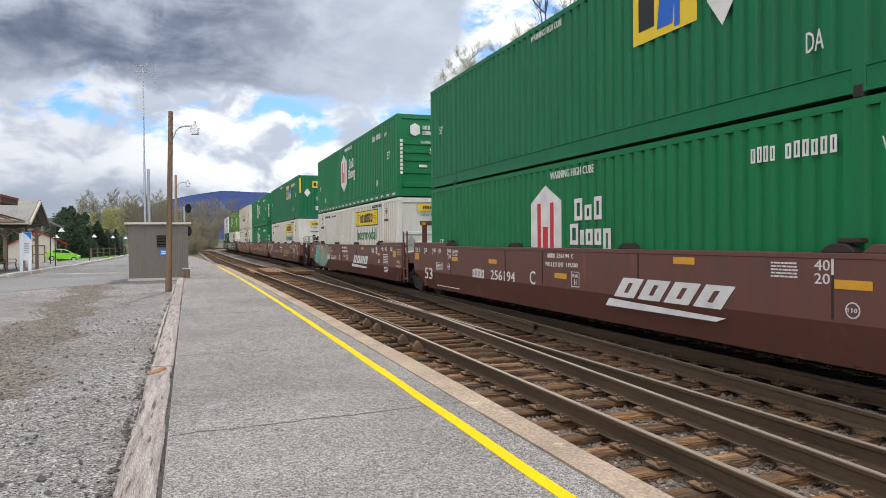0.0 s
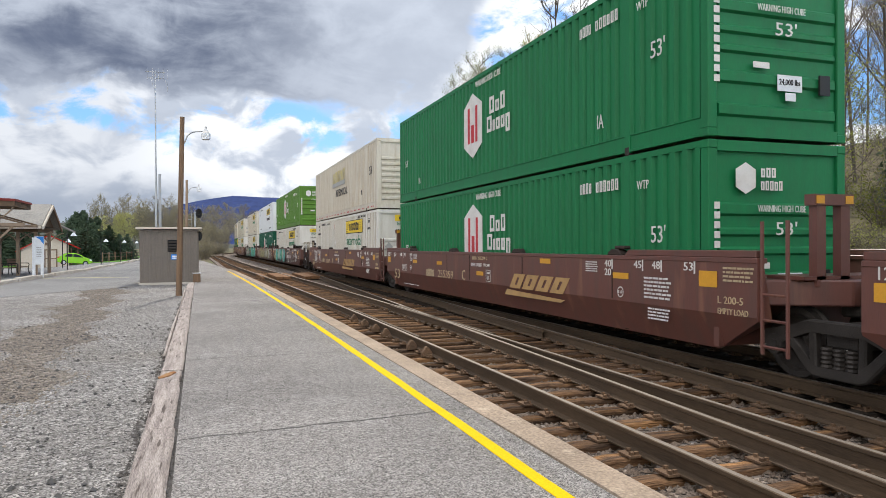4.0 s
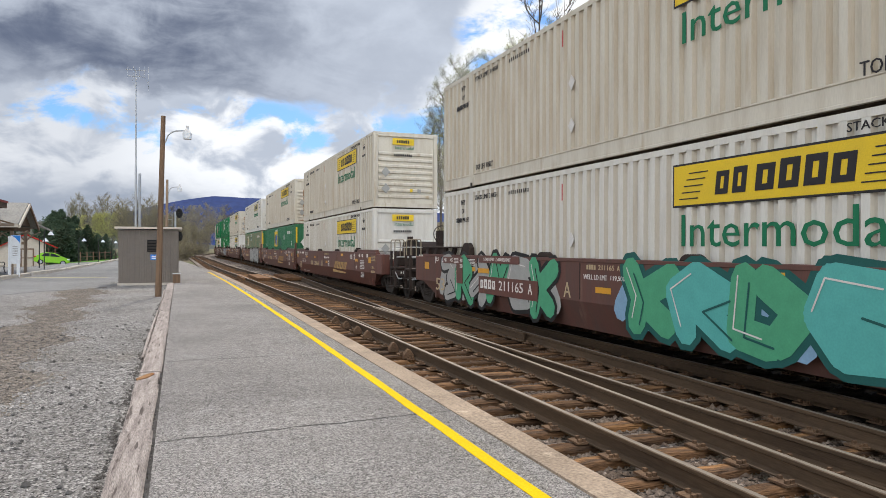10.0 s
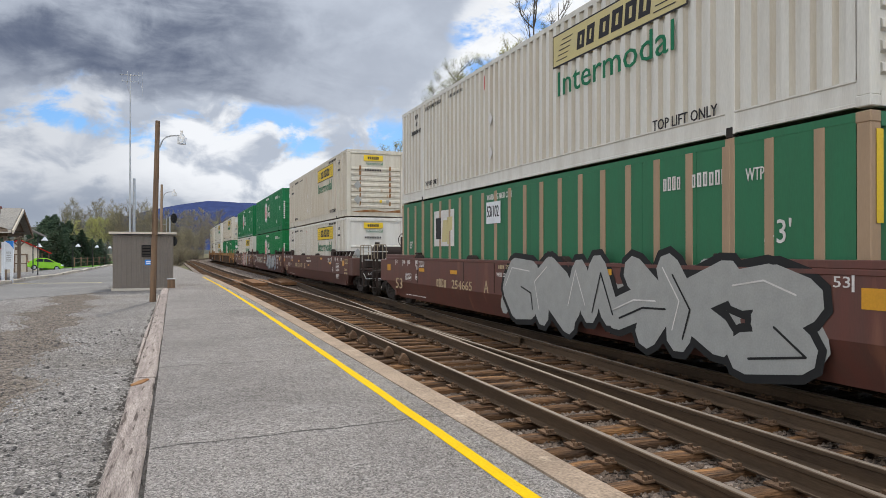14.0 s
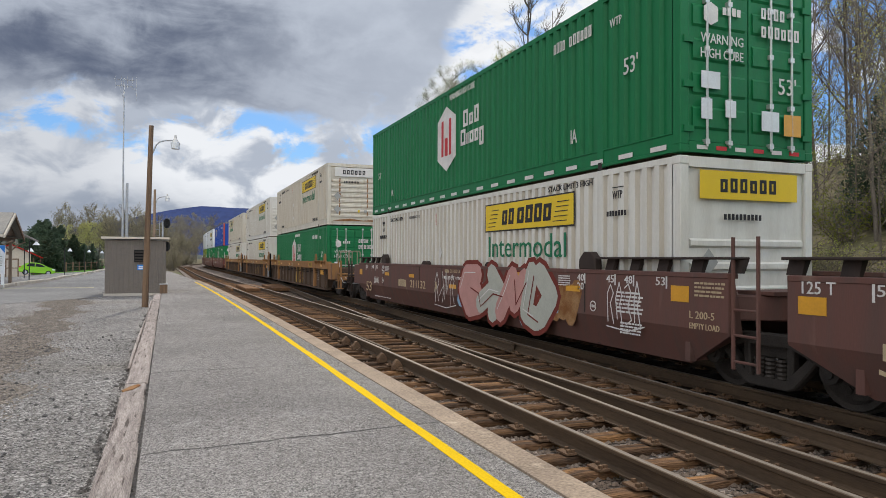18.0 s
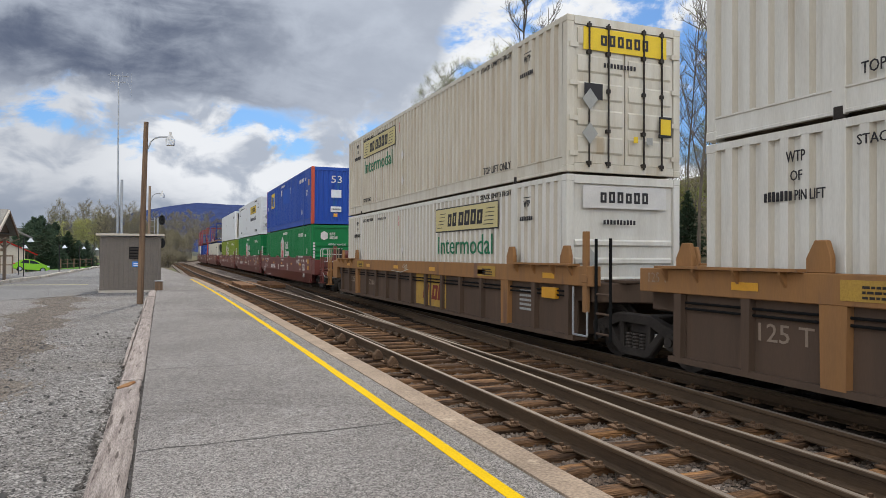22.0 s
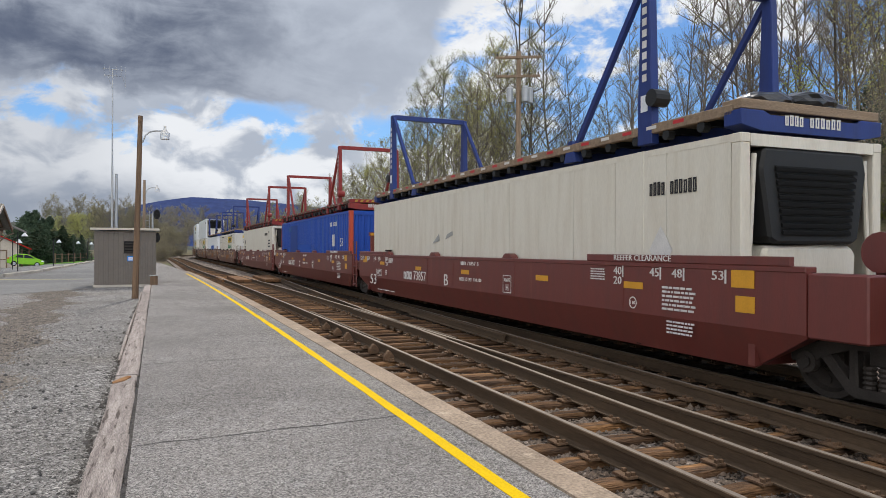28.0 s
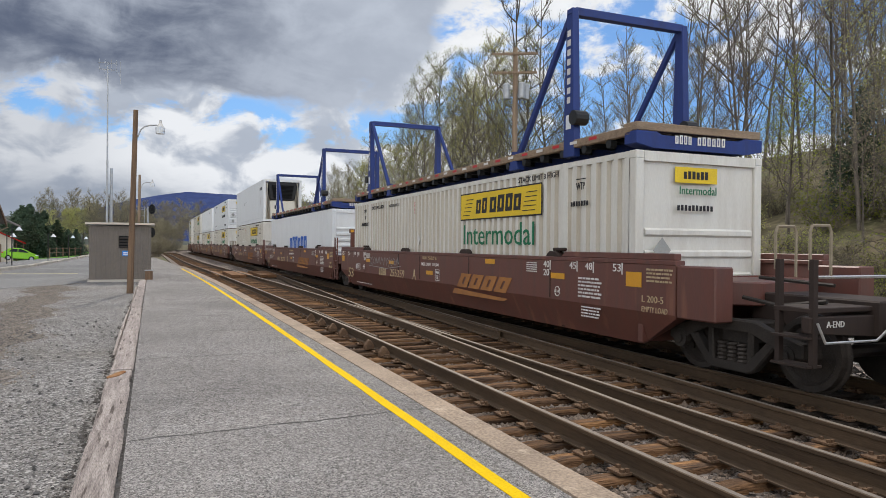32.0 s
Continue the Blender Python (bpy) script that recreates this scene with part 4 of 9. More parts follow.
def flank(x, pitch, depth, y0, y1, z0, z1):
    """One corrugated sheet facing outwards at x; the troughs go inwards."""
    bm = bmesh.new()
    sgn = 1 if x > 0 else -1
    pts, n = [], max(1, round((y1 - y0) / pitch))
    p = (y1 - y0) / n
    for i in range(n):
        a = y0 + i * p
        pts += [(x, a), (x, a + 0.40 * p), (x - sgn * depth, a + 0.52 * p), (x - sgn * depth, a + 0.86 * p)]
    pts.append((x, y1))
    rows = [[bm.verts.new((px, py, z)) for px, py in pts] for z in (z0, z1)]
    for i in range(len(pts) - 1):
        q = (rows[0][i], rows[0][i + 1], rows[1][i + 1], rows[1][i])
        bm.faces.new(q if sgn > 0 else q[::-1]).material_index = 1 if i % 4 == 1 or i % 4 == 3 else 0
    return bm


def end_sheet(y, out, z0, z1):
    """The flat sheet of an end wall."""
    bm = bmesh.new()
    box(bm, -HX + 0.16, HX - 0.16, min(y, y - out * 0.05), max(y, y - out * 0.05), z0, z1)
    return bm


def one_rib(y, out, a, b, depth=0.045):
    bm = bmesh.new()
    lo, hi = y - out * 0.002, y + out * depth
    prism(bm, [(lo, a), (hi, a + 0.035), (hi, b - 0.035), (lo, b)], -HX + 0.2, HX - 0.2, "x")
    return bm


def end_upright(y, out, z0, z1):
    bm = bmesh.new()
    n = 9
    w = (2 * HX - 0.36) / n
    a = -HX + 0.18
    lo, hi = y, y + out * 0.04
    pts = [(a - 0.02, lo)]
    for i in range(n):
        pts += [(a + i * w + 0.05, lo), (a + i * w + 0.09, hi), (a + (i + 1) * w - 0.09, hi), (a + (i + 1) * w - 0.05, lo)]
    pts += [(a + n * w + 0.02, lo), (a + n * w + 0.02, y - out * 0.05), (a - 0.02, y - out * 0.05)]
    prism(bm, pts, z0, z1, "z")
    return bm


SHARED = {}


def shared(key, make):
    if key not in SHARED:
        SHARED[key] = make()
    return SHARED[key]


def container_body(paint_mat, label, style="corrugated", end="ribs", post_mat=None, height=CH, pitch=0.275):
    """A 53-foot box with its leading end at -y and its near flank at -x. The origin is the middle of its base."""
    c = thing("shipping_container", label, "container", "containers on the train")
    pm = post_mat or paint_mat
    H = height

    # groove slopes of the pale boxes: dirt, with the corrugation's shading painted in
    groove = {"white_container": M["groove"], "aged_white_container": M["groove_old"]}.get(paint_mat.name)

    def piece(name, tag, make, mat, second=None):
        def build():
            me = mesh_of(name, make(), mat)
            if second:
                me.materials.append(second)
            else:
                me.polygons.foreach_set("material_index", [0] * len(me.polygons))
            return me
        return part(name, shared((name, tag, mat.name, H), build), None, c)

    def rails(x, z0, z1):
        bm = bmesh.new()
        box(bm, min(x, x - 0.06 * (1 if x > 0 else -1)), max(x, x - 0.06 * (1 if x > 0 else -1)), -HY + 0.17, HY - 0.17, z0, z1)
        return bm

    def sill_rail(x):
        """A channel: a set-back web between a lower and an upper lip."""
        s = 1 if x > 0 else -1
        bm = bmesh.new()
        prism(bm, [(x, 0.015), (x, 0.05), (x - s * 0.012, 0.06), (x - s * 0.012, 0.275), (x + s * 0.004, 0.285), (x + s * 0.004, 0.305), (x - s * 0.07, 0.305), (x - s * 0.07, 0.015)], -HY + 0.17, HY - 0.17, "y")
        return bm

    def lock(x, y):
        """The block on which the upper box stands."""
        bm = bmesh.new()
        s = 1 if x > 0 else -1
        box(bm, *sorted((x + s * 0.014, x - s * 0.13)), y - 0.062, y + 0.062, -0.045, 0.10)
        bmesh.ops.bevel(bm, geom=bm.edges[:], offset=0.012, segments=1, affect="EDGES")
        return bm

    def posts(x, y):
        bm = bmesh.new()
        s, o = (1 if x > 0 else -1), (1 if y > 0 else -1)
        box(bm, min(x, x - s * 0.16), max(x, x - s * 0.16), min(y, y - o * 0.17), max(y, y - o * 0.17), 0.12, H - 0.12)
        for z in (0.0, H - 0.126):
            box(bm, min(x + s * 0.005, x - s * 0.16), max(x + s * 0.005, x - s * 0.16), min(y + o * 0.005, y - o * 0.18), max(y + o * 0.005, y - o * 0.18), z, z + 0.126)
        bmesh.ops.bevel(bm, geom=bm.edges[:], offset=0.012, segments=1, affect="EDGES")
        return bm

    y40 = 6.096
    for x in (-HX, HX):
        side = "near" if x < 0 else "off"
        if style == "corrugated":
            for k, (a, b) in enumerate(((-HY + 0.17, -y40 - 0.08), (-y40 + 0.08, y40 - 0.08), (y40 + 0.08, HY - 0.17))):
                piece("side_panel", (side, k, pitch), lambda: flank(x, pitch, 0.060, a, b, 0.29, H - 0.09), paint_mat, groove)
        else:
            n = 13
            for k in range(n):
                a, b = -HY + 0.17 + k * (CL - 0.34) / n, -HY + 0.17 + (k + 1) * (CL - 0.34) / n
                def sheet(a=a, b=b):
                    bm = bmesh.new()
                    s = 1 if x > 0 else -1
                    box(bm, min(x - s * 0.004, x - s * 0.03), max(x - s * 0.004, x - s * 0.03), a + 0.004, b - 0.004, 0.29, H - 0.09)
                    return bm
                piece("side_panel", (side, "flat", k), sheet, paint_mat)
        for y in (-y40, y40):
            def mid(y=y):
                bm = bmesh.new()
                s = 1 if x > 0 else -1
                box(bm, min(x + s * 0.006, x - s * 0.06), max(x + s * 0.006, x - s * 0.06), y - 0.085, y + 0.085, 0.0, H)
                bmesh.ops.bevel(bm, geom=bm.edges[:], offset=0.008, segments=1, affect="EDGES")
                return bm
            piece("lift_post", (side, y), mid, pm)
            if x < 0:
                piece("lock_block", (side, y), lambda: lock(x, y), M["truck_steel"])
        piece("top_rail", side, lambda: rails(x, H - 0.10, H - 0.005), paint_mat)
        piece("bottom_rail", side, lambda: sill_rail(x), paint_mat)
        for y in (-HY, HY):
            piece("corner_post", (side, y), lambda: posts(x, y), pm)

    def roof():
        bm = bmesh.new()
        box(bm, -HX + 0.06, HX - 0.06, -HY + 0.18, HY - 0.18, H - 0.05, H - 0.02)
        return bm

    def floor():
        bm = bmesh.new()
        box(bm, -HX + 0.06, HX - 0.06, -HY + 0.02, HY - 0.02, 0.03, 0.10)
        return bm

    def headers(y, z0, z1):
        bm = bmesh.new()
        box(bm, -HX + 0.16, HX - 0.16, min(y, y - 0.1 * (1 if y > 0 else -1)), max(y, y - 0.1 * (1 if y > 0 else -1)), z0, z1)
        return bm

    piece("roof", "", roof, paint_mat)
    piece("floor", "", floor, M["deck_wood"])
    for y in (-HY, HY):
        piece("header", (y, 1), lambda: headers(y, H - 0.16, H - 0.005), paint_mat)
        piece("sill", (y, 0), lambda: headers(y, 0.01, 0.17), paint_mat)
    piece("end_wall", "far", lambda: end_sheet(HY - 0.06, 1, 0.17, H - 0.16), paint_mat)
    yw = -HY + 0.055
    levels = {"ribs": [(0.35 + 0.235 * i, 0.50 + 0.235 * i) for i in range(8)], "panel": [(0.45, 0.62), (0.85, 1.0), (1.22, 1.36), (1.56, 1.7)],
              "badge": [(0.30, 0.50), (0.78, 0.98), (1.22, 1.36), (1.50, 1.64), (1.80, 2.0)]}.get(end)
    if levels:
        wall = piece("end_wall", "near", lambda: end_sheet(yw, -1, 0.17, H - 0.16), paint_mat)
        for a, b in levels:
            part("end_rib", shared(("end_rib", a, b, paint_mat.name), lambda: mesh_of("end_rib", one_rib(yw, -1, a, b), paint_mat)), None, wall)
    elif end == "upright":
        piece("end_wall", "upright", lambda: end_upright(yw, -1, 0.17, H - 0.16), paint_mat)
    elif end == "door":
        for s in (-1, 1):
            def leaf(s=s):
                bm = bmesh.new()
                a, b = sorted((s * 0.012, s * (HX - 0.17)))
                box(bm, a, b, yw - 0.03, yw + 0.02, 0.18, H - 0.17)
                return bm
            d = piece("door", ("leaf", s), leaf, paint_mat)
            for i in range(5):
                def swage(i=i, s=s):
                    bm = bmesh.new()
                    a, b = sorted((s * 0.012, s * (HX - 0.17)))
                    z = 0.35 + i * 0.5
                    prism(bm, [(yw - 0.028, z), (yw - 0.055, z + 0.04), (yw - 0.055, z + 0.3), (yw - 0.028, z + 0.34)], a + 0.06, b - 0.06, "x")
                    return bm
                part("door_rib", shared(("door_rib", i, s, paint_mat.name), lambda: mesh_of("door_rib", swage(), paint_mat)), None, d)
            for k in (0.3, 0.8):
                def bar(k=k, s=s):
                    bm = bmesh.new()
                    x = s * (0.15 + k * 0.85)
                    tube(bm, (x, yw - 0.085, 0.1), (x, yw - 0.085, H - 0.1), 0.018)
                    for z in (0.14, 0.75, 1.5, 2.2, H - 0.2):
                        box(bm, x - 0.04, x + 0.04, yw - 0.1, yw - 0.03, z, z + 0.07)
                    return bm
                b = part("locking_bar", shared(("bar", k, s, paint_mat.name), lambda: mesh_of("locking_bar", bar(), M["truck_steel"] if groove else M["bright_steel"])), None, d)
            for z in (0.3, 0.95, 1.6, 2.3):
                def hinge(z=z, s=s):
                    bm = bmesh.new()
                    box(bm, *sorted((s * (HX - 0.23), s * (HX - 0.05))), yw - 0.08, yw - 0.05, z, z + 0.09)
                    return bm
                part("hinge", shared(("hinge", z, s, paint_mat.name), lambda: mesh_of("hinge", hinge(), paint_mat)), None, d)
    return c


FX = -HX - 0.002


def panelled_marks(c, panel="panel_yellow", text="mark_green", end_panel="panel_yellow", big_end=False, from_end=6.52, lift="TOP LIFT ONLY", high=False, edge=True):
    """Yellow panel with dark strokes, a green word under it, small black stencils."""
    y = -HY + from_end
    dz = 0.2 if high else 0.0
    p = side_frame(FX, y, 2.02 - dz)
    if edge:
        shapes([rect(-0.03, 3.75, -0.03, 0.60)], p, M["mark_black"], c, "panel_edge", 0.002, 0.003)
    shapes([rect(0, 3.72, 0, 0.57)], p, M[panel], c, "name_panel")
    dark = M["mark_black"]
    shapes(block_letters(2, 0.62, 0.34, 0.25, 0.12, 0.82, 0.11) + block_letters(4, 1.46, 0.36, 0.2, 0.12, 1.52, 0.11), p, dark, c, "name_stroke", 0.010)
    curl = [rect(0.12 + 0.05 * k, 0.5 + 0.05 * k, 0.08 + 0.09 * k, 0.096 + 0.09 * k) for k in range(5)] + [rect(3.0 + 0.04 * k, 3.5 + 0.02 * k, 0.08 + 0.09 * k, 0.096 + 0.09 * k) for k in range(5)]
    shapes(curl, p, dark, c, "ornament", 0.010)
    word("Intermodal", side_frame(FX, y - 0.16, 1.42 - dz), 0.46 if not high else 0.36, M[text], c, 3.3, "word")
    word(lift, side_frame(FX, -HY + 3.55, 0.30), 0.16, dark, c, 1.35, "stencil")
    word("STACK LIMIT 3 HIGH", side_frame(FX, -HY + 3.7, 2.67), 0.10, dark, c, 1.5, "stencil")
    word("WTP", side_frame(FX, -HY + 1.62, 2.38), 0.13, dark, c, 0.26, "stencil")
    shapes([rect(0, 0.3, 0.06, 0.075)], side_frame(FX, -HY + 1.62, 2.5), dark, c, "stencil")
    shapes(block_letters(7, 0.55, 0.09, 0.3), side_frame(FX, -HY + 1.78, 2.1), dark, c, "stencil")
    word("WTP", side_frame(FX, HY - 1.30, 2.50), 0.13, dark, c, 0.26, "stencil")
    word("OF", side_frame(FX, HY - 1.36, 2.28), 0.12, dark, c, 0.16, "stencil")
    shapes(block_letters(7, 0.42, 0.12, 0.3), side_frame(FX, HY - 0.98, 2.05), dark, c, "stencil")
    word("PIN LIFT", side_frame(FX, HY - 1.42, 2.05), 0.12, dark, c, 0.4, "stencil")
    word("STACK LIMIT 3 HIGH", side_frame(FX, HY - 2.2, 2.58), 0.11, dark, c, 1.3, "stencil")
    word(lift, side_frame(FX, HY - 2.25, 0.38), 0.13, dark, c, 1.0, "stencil")
    shapes(block_letters(10, 1.0, 0.085, 0.55), side_frame(FX, HY - 4.1, 2.58), dark, c, "stencil")
    shapes([rect(0, 0.03, 0, 0.32)], side_frame(FX, HY - 6.4, 2.30), M["mark_red"], c, "stencil")
    w, h, z = (1.9, 0.42, 2.28) if big_end else (0.86, 0.25, 2.42)
    e = end_frame(-w / 2 + (0.0 if big_end else -0.12), -HY + 0.0, z)
    shapes([rect(0, w, 0, h)], e, M[end_panel], c, "end_panel", 0.008)
    shapes(block_letters(6, w * 0.6, h * 0.5, 0.3, 0, w * 0.2, h * 0.25), e, dark, c, "name_stroke", 0.014)
    if not big_end:
        word("Intermodal", end_frame(-0.45, -HY - 0.002, 2.24), 0.13, M[text if text == "mark_green" else "mark_black"], c, 0.75, "word")
    shapes(block_letters(10, 0.75, 0.09, 0.35), end_frame(-0.5, -HY, 1.98), dark, c, "stencil", 0.008)
    shapes([[(0, -0.2), (0.17, 0), (0, 0.2), (-0.17, 0)]], end_frame(-0.83, -HY - 0.045, 1.35), M["silver_paint"], c, "placard_holder", 0.006, 0.01)
    shapes([[(0, -0.2), (0.17, 0), (0, 0.2), (-0.17, 0)]], end_frame(-0.83, -HY - 0.045, 0.72), M["silver_paint"], c, "placard_holder", 0.006, 0.01)
    shapes([rect(0, 0.1, 0, 0.12)], end_frame(0.15, -HY - 0.045, 0.6), M["panel_yellow"], c, "sticker")
    shapes([rect(0, 0.14, 0, 0.14)], end_frame(0.45, -HY - 0.045, 0.58), M["silver_paint"], c, "sticker")
    for yy in (-HY + 9.4,):
        for z in (0.75, 1.55):
            shapes([[(0, -0.14), (0.11, 0), (0, 0.14), (-0.11, 0)]], side_frame(FX, yy, z), M["white_trim"], c, "placard_holder", 0.004, 0.012)


def rust_streaks(c, n=2, seed=0):
    r = random.Random(seed)
    polys = []
    for x in (-0.72, 0.62)[:n]:
        for z in (0.45, 0.82, 1.05, 1.3, 1.55, 1.78, 2.0):
            w = r.uniform(0.05, 0.12)
            polys.append([(x - w / 2, z), (x + w * 0.4, z + 0.02), (x + w * r.uniform(0.3, 0.6), z + 0.19), (x - w * 0.3, z + 0.2)])
    shapes(polys, end_frame(0, -HY - 0.044, 0), M["rust"], c, "rust_streak", 0.003, 0.002)
    shapes([[(-1.1, 0.18), (1.1, 0.18), (1.1, 0.24 + 0.1 * r.random()), (0.4, 0.22), (-0.2, 0.3), (-0.8, 0.24)]], end_frame(0, -HY - 0.05, 0), M["rust"], c, "rust_streak", 0.004, 0.002)


def badge_marks(c, stripes=False, end="badge"):
    """A white six-sided badge with red bars and white blocks beside it."""
    wh, red = M["mark_white"], M["mark_red"]
    y = -HY + 9.0
    hexa = [(-0.64, -0.52), (0, -0.86), (0.64, -0.52), (0.64, 0.52), (0, 0.86), (-0.64, 0.52)]
    p = side_frame(FX, y, 1.62)
    shapes([hexa], p, wh, c, "badge")
    shapes([rect(-0.34, -0.2, -0.45, 0.5)], p, red, c, "badge_bar", 0.010)
    shapes([rect(0.2, 0.34, -0.45, 0.5)], p, red, c, "badge_bar", 0.010)
    shapes([rect(-0.1, 0.1, -0.45, 0.02)], p, red, c, "badge_bar", 0.010)
    t = side_frame(FX, -HY + 8.05, 1.24)
    for a, b, lo, hi in ((0.22, 0.56, 0.60, 1.10), (0.66, 0.94, 0.60, 0.94), (1.04, 1.34, 0.60, 1.10), (0.02, 0.38, 0.05, 0.53), (0.46, 0.62, 0.05, 0.38), (0.70, 0.98, 0.05, 0.40), (1.06, 1.32, 0.05, 0.40), (1.40, 1.68, -0.12, 0.40)):
        shapes(hollow(0.82 * a, 0.82 * b, 0.82 * lo, 0.82 * hi, 0.08), t, wh, c, "name_block")
    word("WARNING HIGH CUBE", side_frame(FX, -HY + 8.8, 2.58), 0.15, wh, c, 1.6, "stencil")
    shapes(block_letters(4, 0.42, 0.2, 0.3) + block_letters(6, 0.75, 0.2, 0.3, 0, 0.55), side_frame(FX, -HY + 3.5, 2.34), wh, c, "stencil")
    word("53'", side_frame(FX, -HY + 1.32, 1.42), 0.28, wh, c, 0.36, "stencil")
    word("53'", side_frame(FX, HY - 0.75, 1.2), 0.22, wh, c, 0.3, "stencil")
    word("WTP", side_frame(FX, -HY + 1.7, 2.3), 0.14, wh, c, 0.32, "stencil")
    word("IA", side_frame(FX, -HY + 2.9, 0.55), 0.25, wh, c, 0.2, "stencil")
    word("IA", side_frame(FX, HY - 2.3, 0.5), 0.2, wh, c, 0.18, "stencil")
    if stripes:
        for k in range(20):
            shapes([rect(0, 0.36, 0, 0.075)], side_frame(FX - 0.0, HY - 0.3 - k * 0.8, 0.07), wh, c, "reflective_strip")
    if end == "door":
        shapes([[(-0.9, 1.95), (-0.77, 1.88), (-0.64, 1.95), (-0.64, 2.15), (-0.77, 2.22), (-0.9, 2.15)]], end_frame(0, -HY - 0.03, 0), wh, c, "badge", 0.01)
        shapes(block_letters(4, 0.36, 0.12, 0.25, 0, -0.55, 2.06), end_frame(0, -HY - 0.03, 0), wh, c, "name_block", 0.01)
        word("WARNING", end_frame(-0.95, -HY - 0.03, 1.62), 0.14, wh, c, 0.8, "stencil")
        word("HIGH CUBE", end_frame(-0.95, -HY - 0.03, 1.40), 0.14, wh, c, 0.8, "stencil")
        shapes(block_letters(4, 0.5, 0.18, 0.3, 0, 0.2, 2.1) + block_letters(6, 0.8, 0.18, 0.3, 0, 0.2, 1.82), end_frame(0, -HY - 0.03, 0), wh, c, "stencil", 0.01)
        shapes([rect(-0.95, -0.6, 0.95, 1.2), rect(-0.95, -0.75, 0.5, 0.8), rect(-0.5, -0.3, 0.55, 0.8), rect(0.2, 0.55, 0.4, 0.7)], end_frame(0, -HY - 0.03, 0), M["white_sign"], c, "sticker", 0.012)
        shapes([rect(0.65, 1.0, 0.35, 0.68)], end_frame(0, -HY - 0.03, 0), M["reflector"], c, "sticker", 0.012)
        word("53'", end_frame(0.55, -HY - 0.03, 0.98), 0.26, wh, c, 0.36, "stencil")
        for k in range(6):
            shapes([rect(0, 0.2, 0, 0.06)], end_frame(-1.0 + k * 0.36, -HY - 0.0, 0.06), M["mark_red" if k % 2 else "mark_white"], c, "reflective_strip")
    else:
        shapes([[(-0.82, 2.22), (-0.64, 2.12), (-0.46, 2.22), (-0.46, 2.48), (-0.64, 2.58), (-0.82, 2.48)]], end_frame(0, -HY - 0.002, 0), wh, c, "badge", 0.008)
        shapes(block_letters(3, 0.3, 0.14, 0.25, 0, -0.36, 2.37) + block_letters(5, 0.42, 0.14, 0.25, 0, -0.36, 2.18), end_frame(0, -HY - 0.002, 0), wh, c, "name_block", 0.008)
        word("WARNING HIGH CUBE", end_frame(-0.45, -HY - 0.045, 1.86), 0.10, wh, c, 0.9, "stencil")
        word("53'", end_frame(-0.12, -HY - 0.045, 1.52), 0.2, wh, c, 0.4, "stencil")
        shapes([rect(-0.05, 0.42, 0.72, 0.96), rect(0.1, 0.3, 0.58, 0.7)], end_frame(0, -HY - 0.005, 0), M["white_sign"], c, "sticker")
        word("24,000 lbs", end_frame(-0.02, -HY - 0.013, 0.8), 0.1, M["mark_black"], c, 0.4, "stencil")
        shapes([rect(-0.5, -0.2, 1.03, 1.12)], end_frame(0, -HY - 0.005, 0), wh, c, "sticker")
        shapes([rect(0.75, 0.95, 0.7, 1.0)], end_frame(0, -HY - 0.005, 0), M["black"], c, "document_box", 0.0, 0.03)
        shapes([rect(-1.2, -1.1, 1.9 - 0.14 * k, 2.0 - 0.14 * k) for k in range(9)], end_frame(0, -HY, 0), wh, c, "stencil", 0.008)


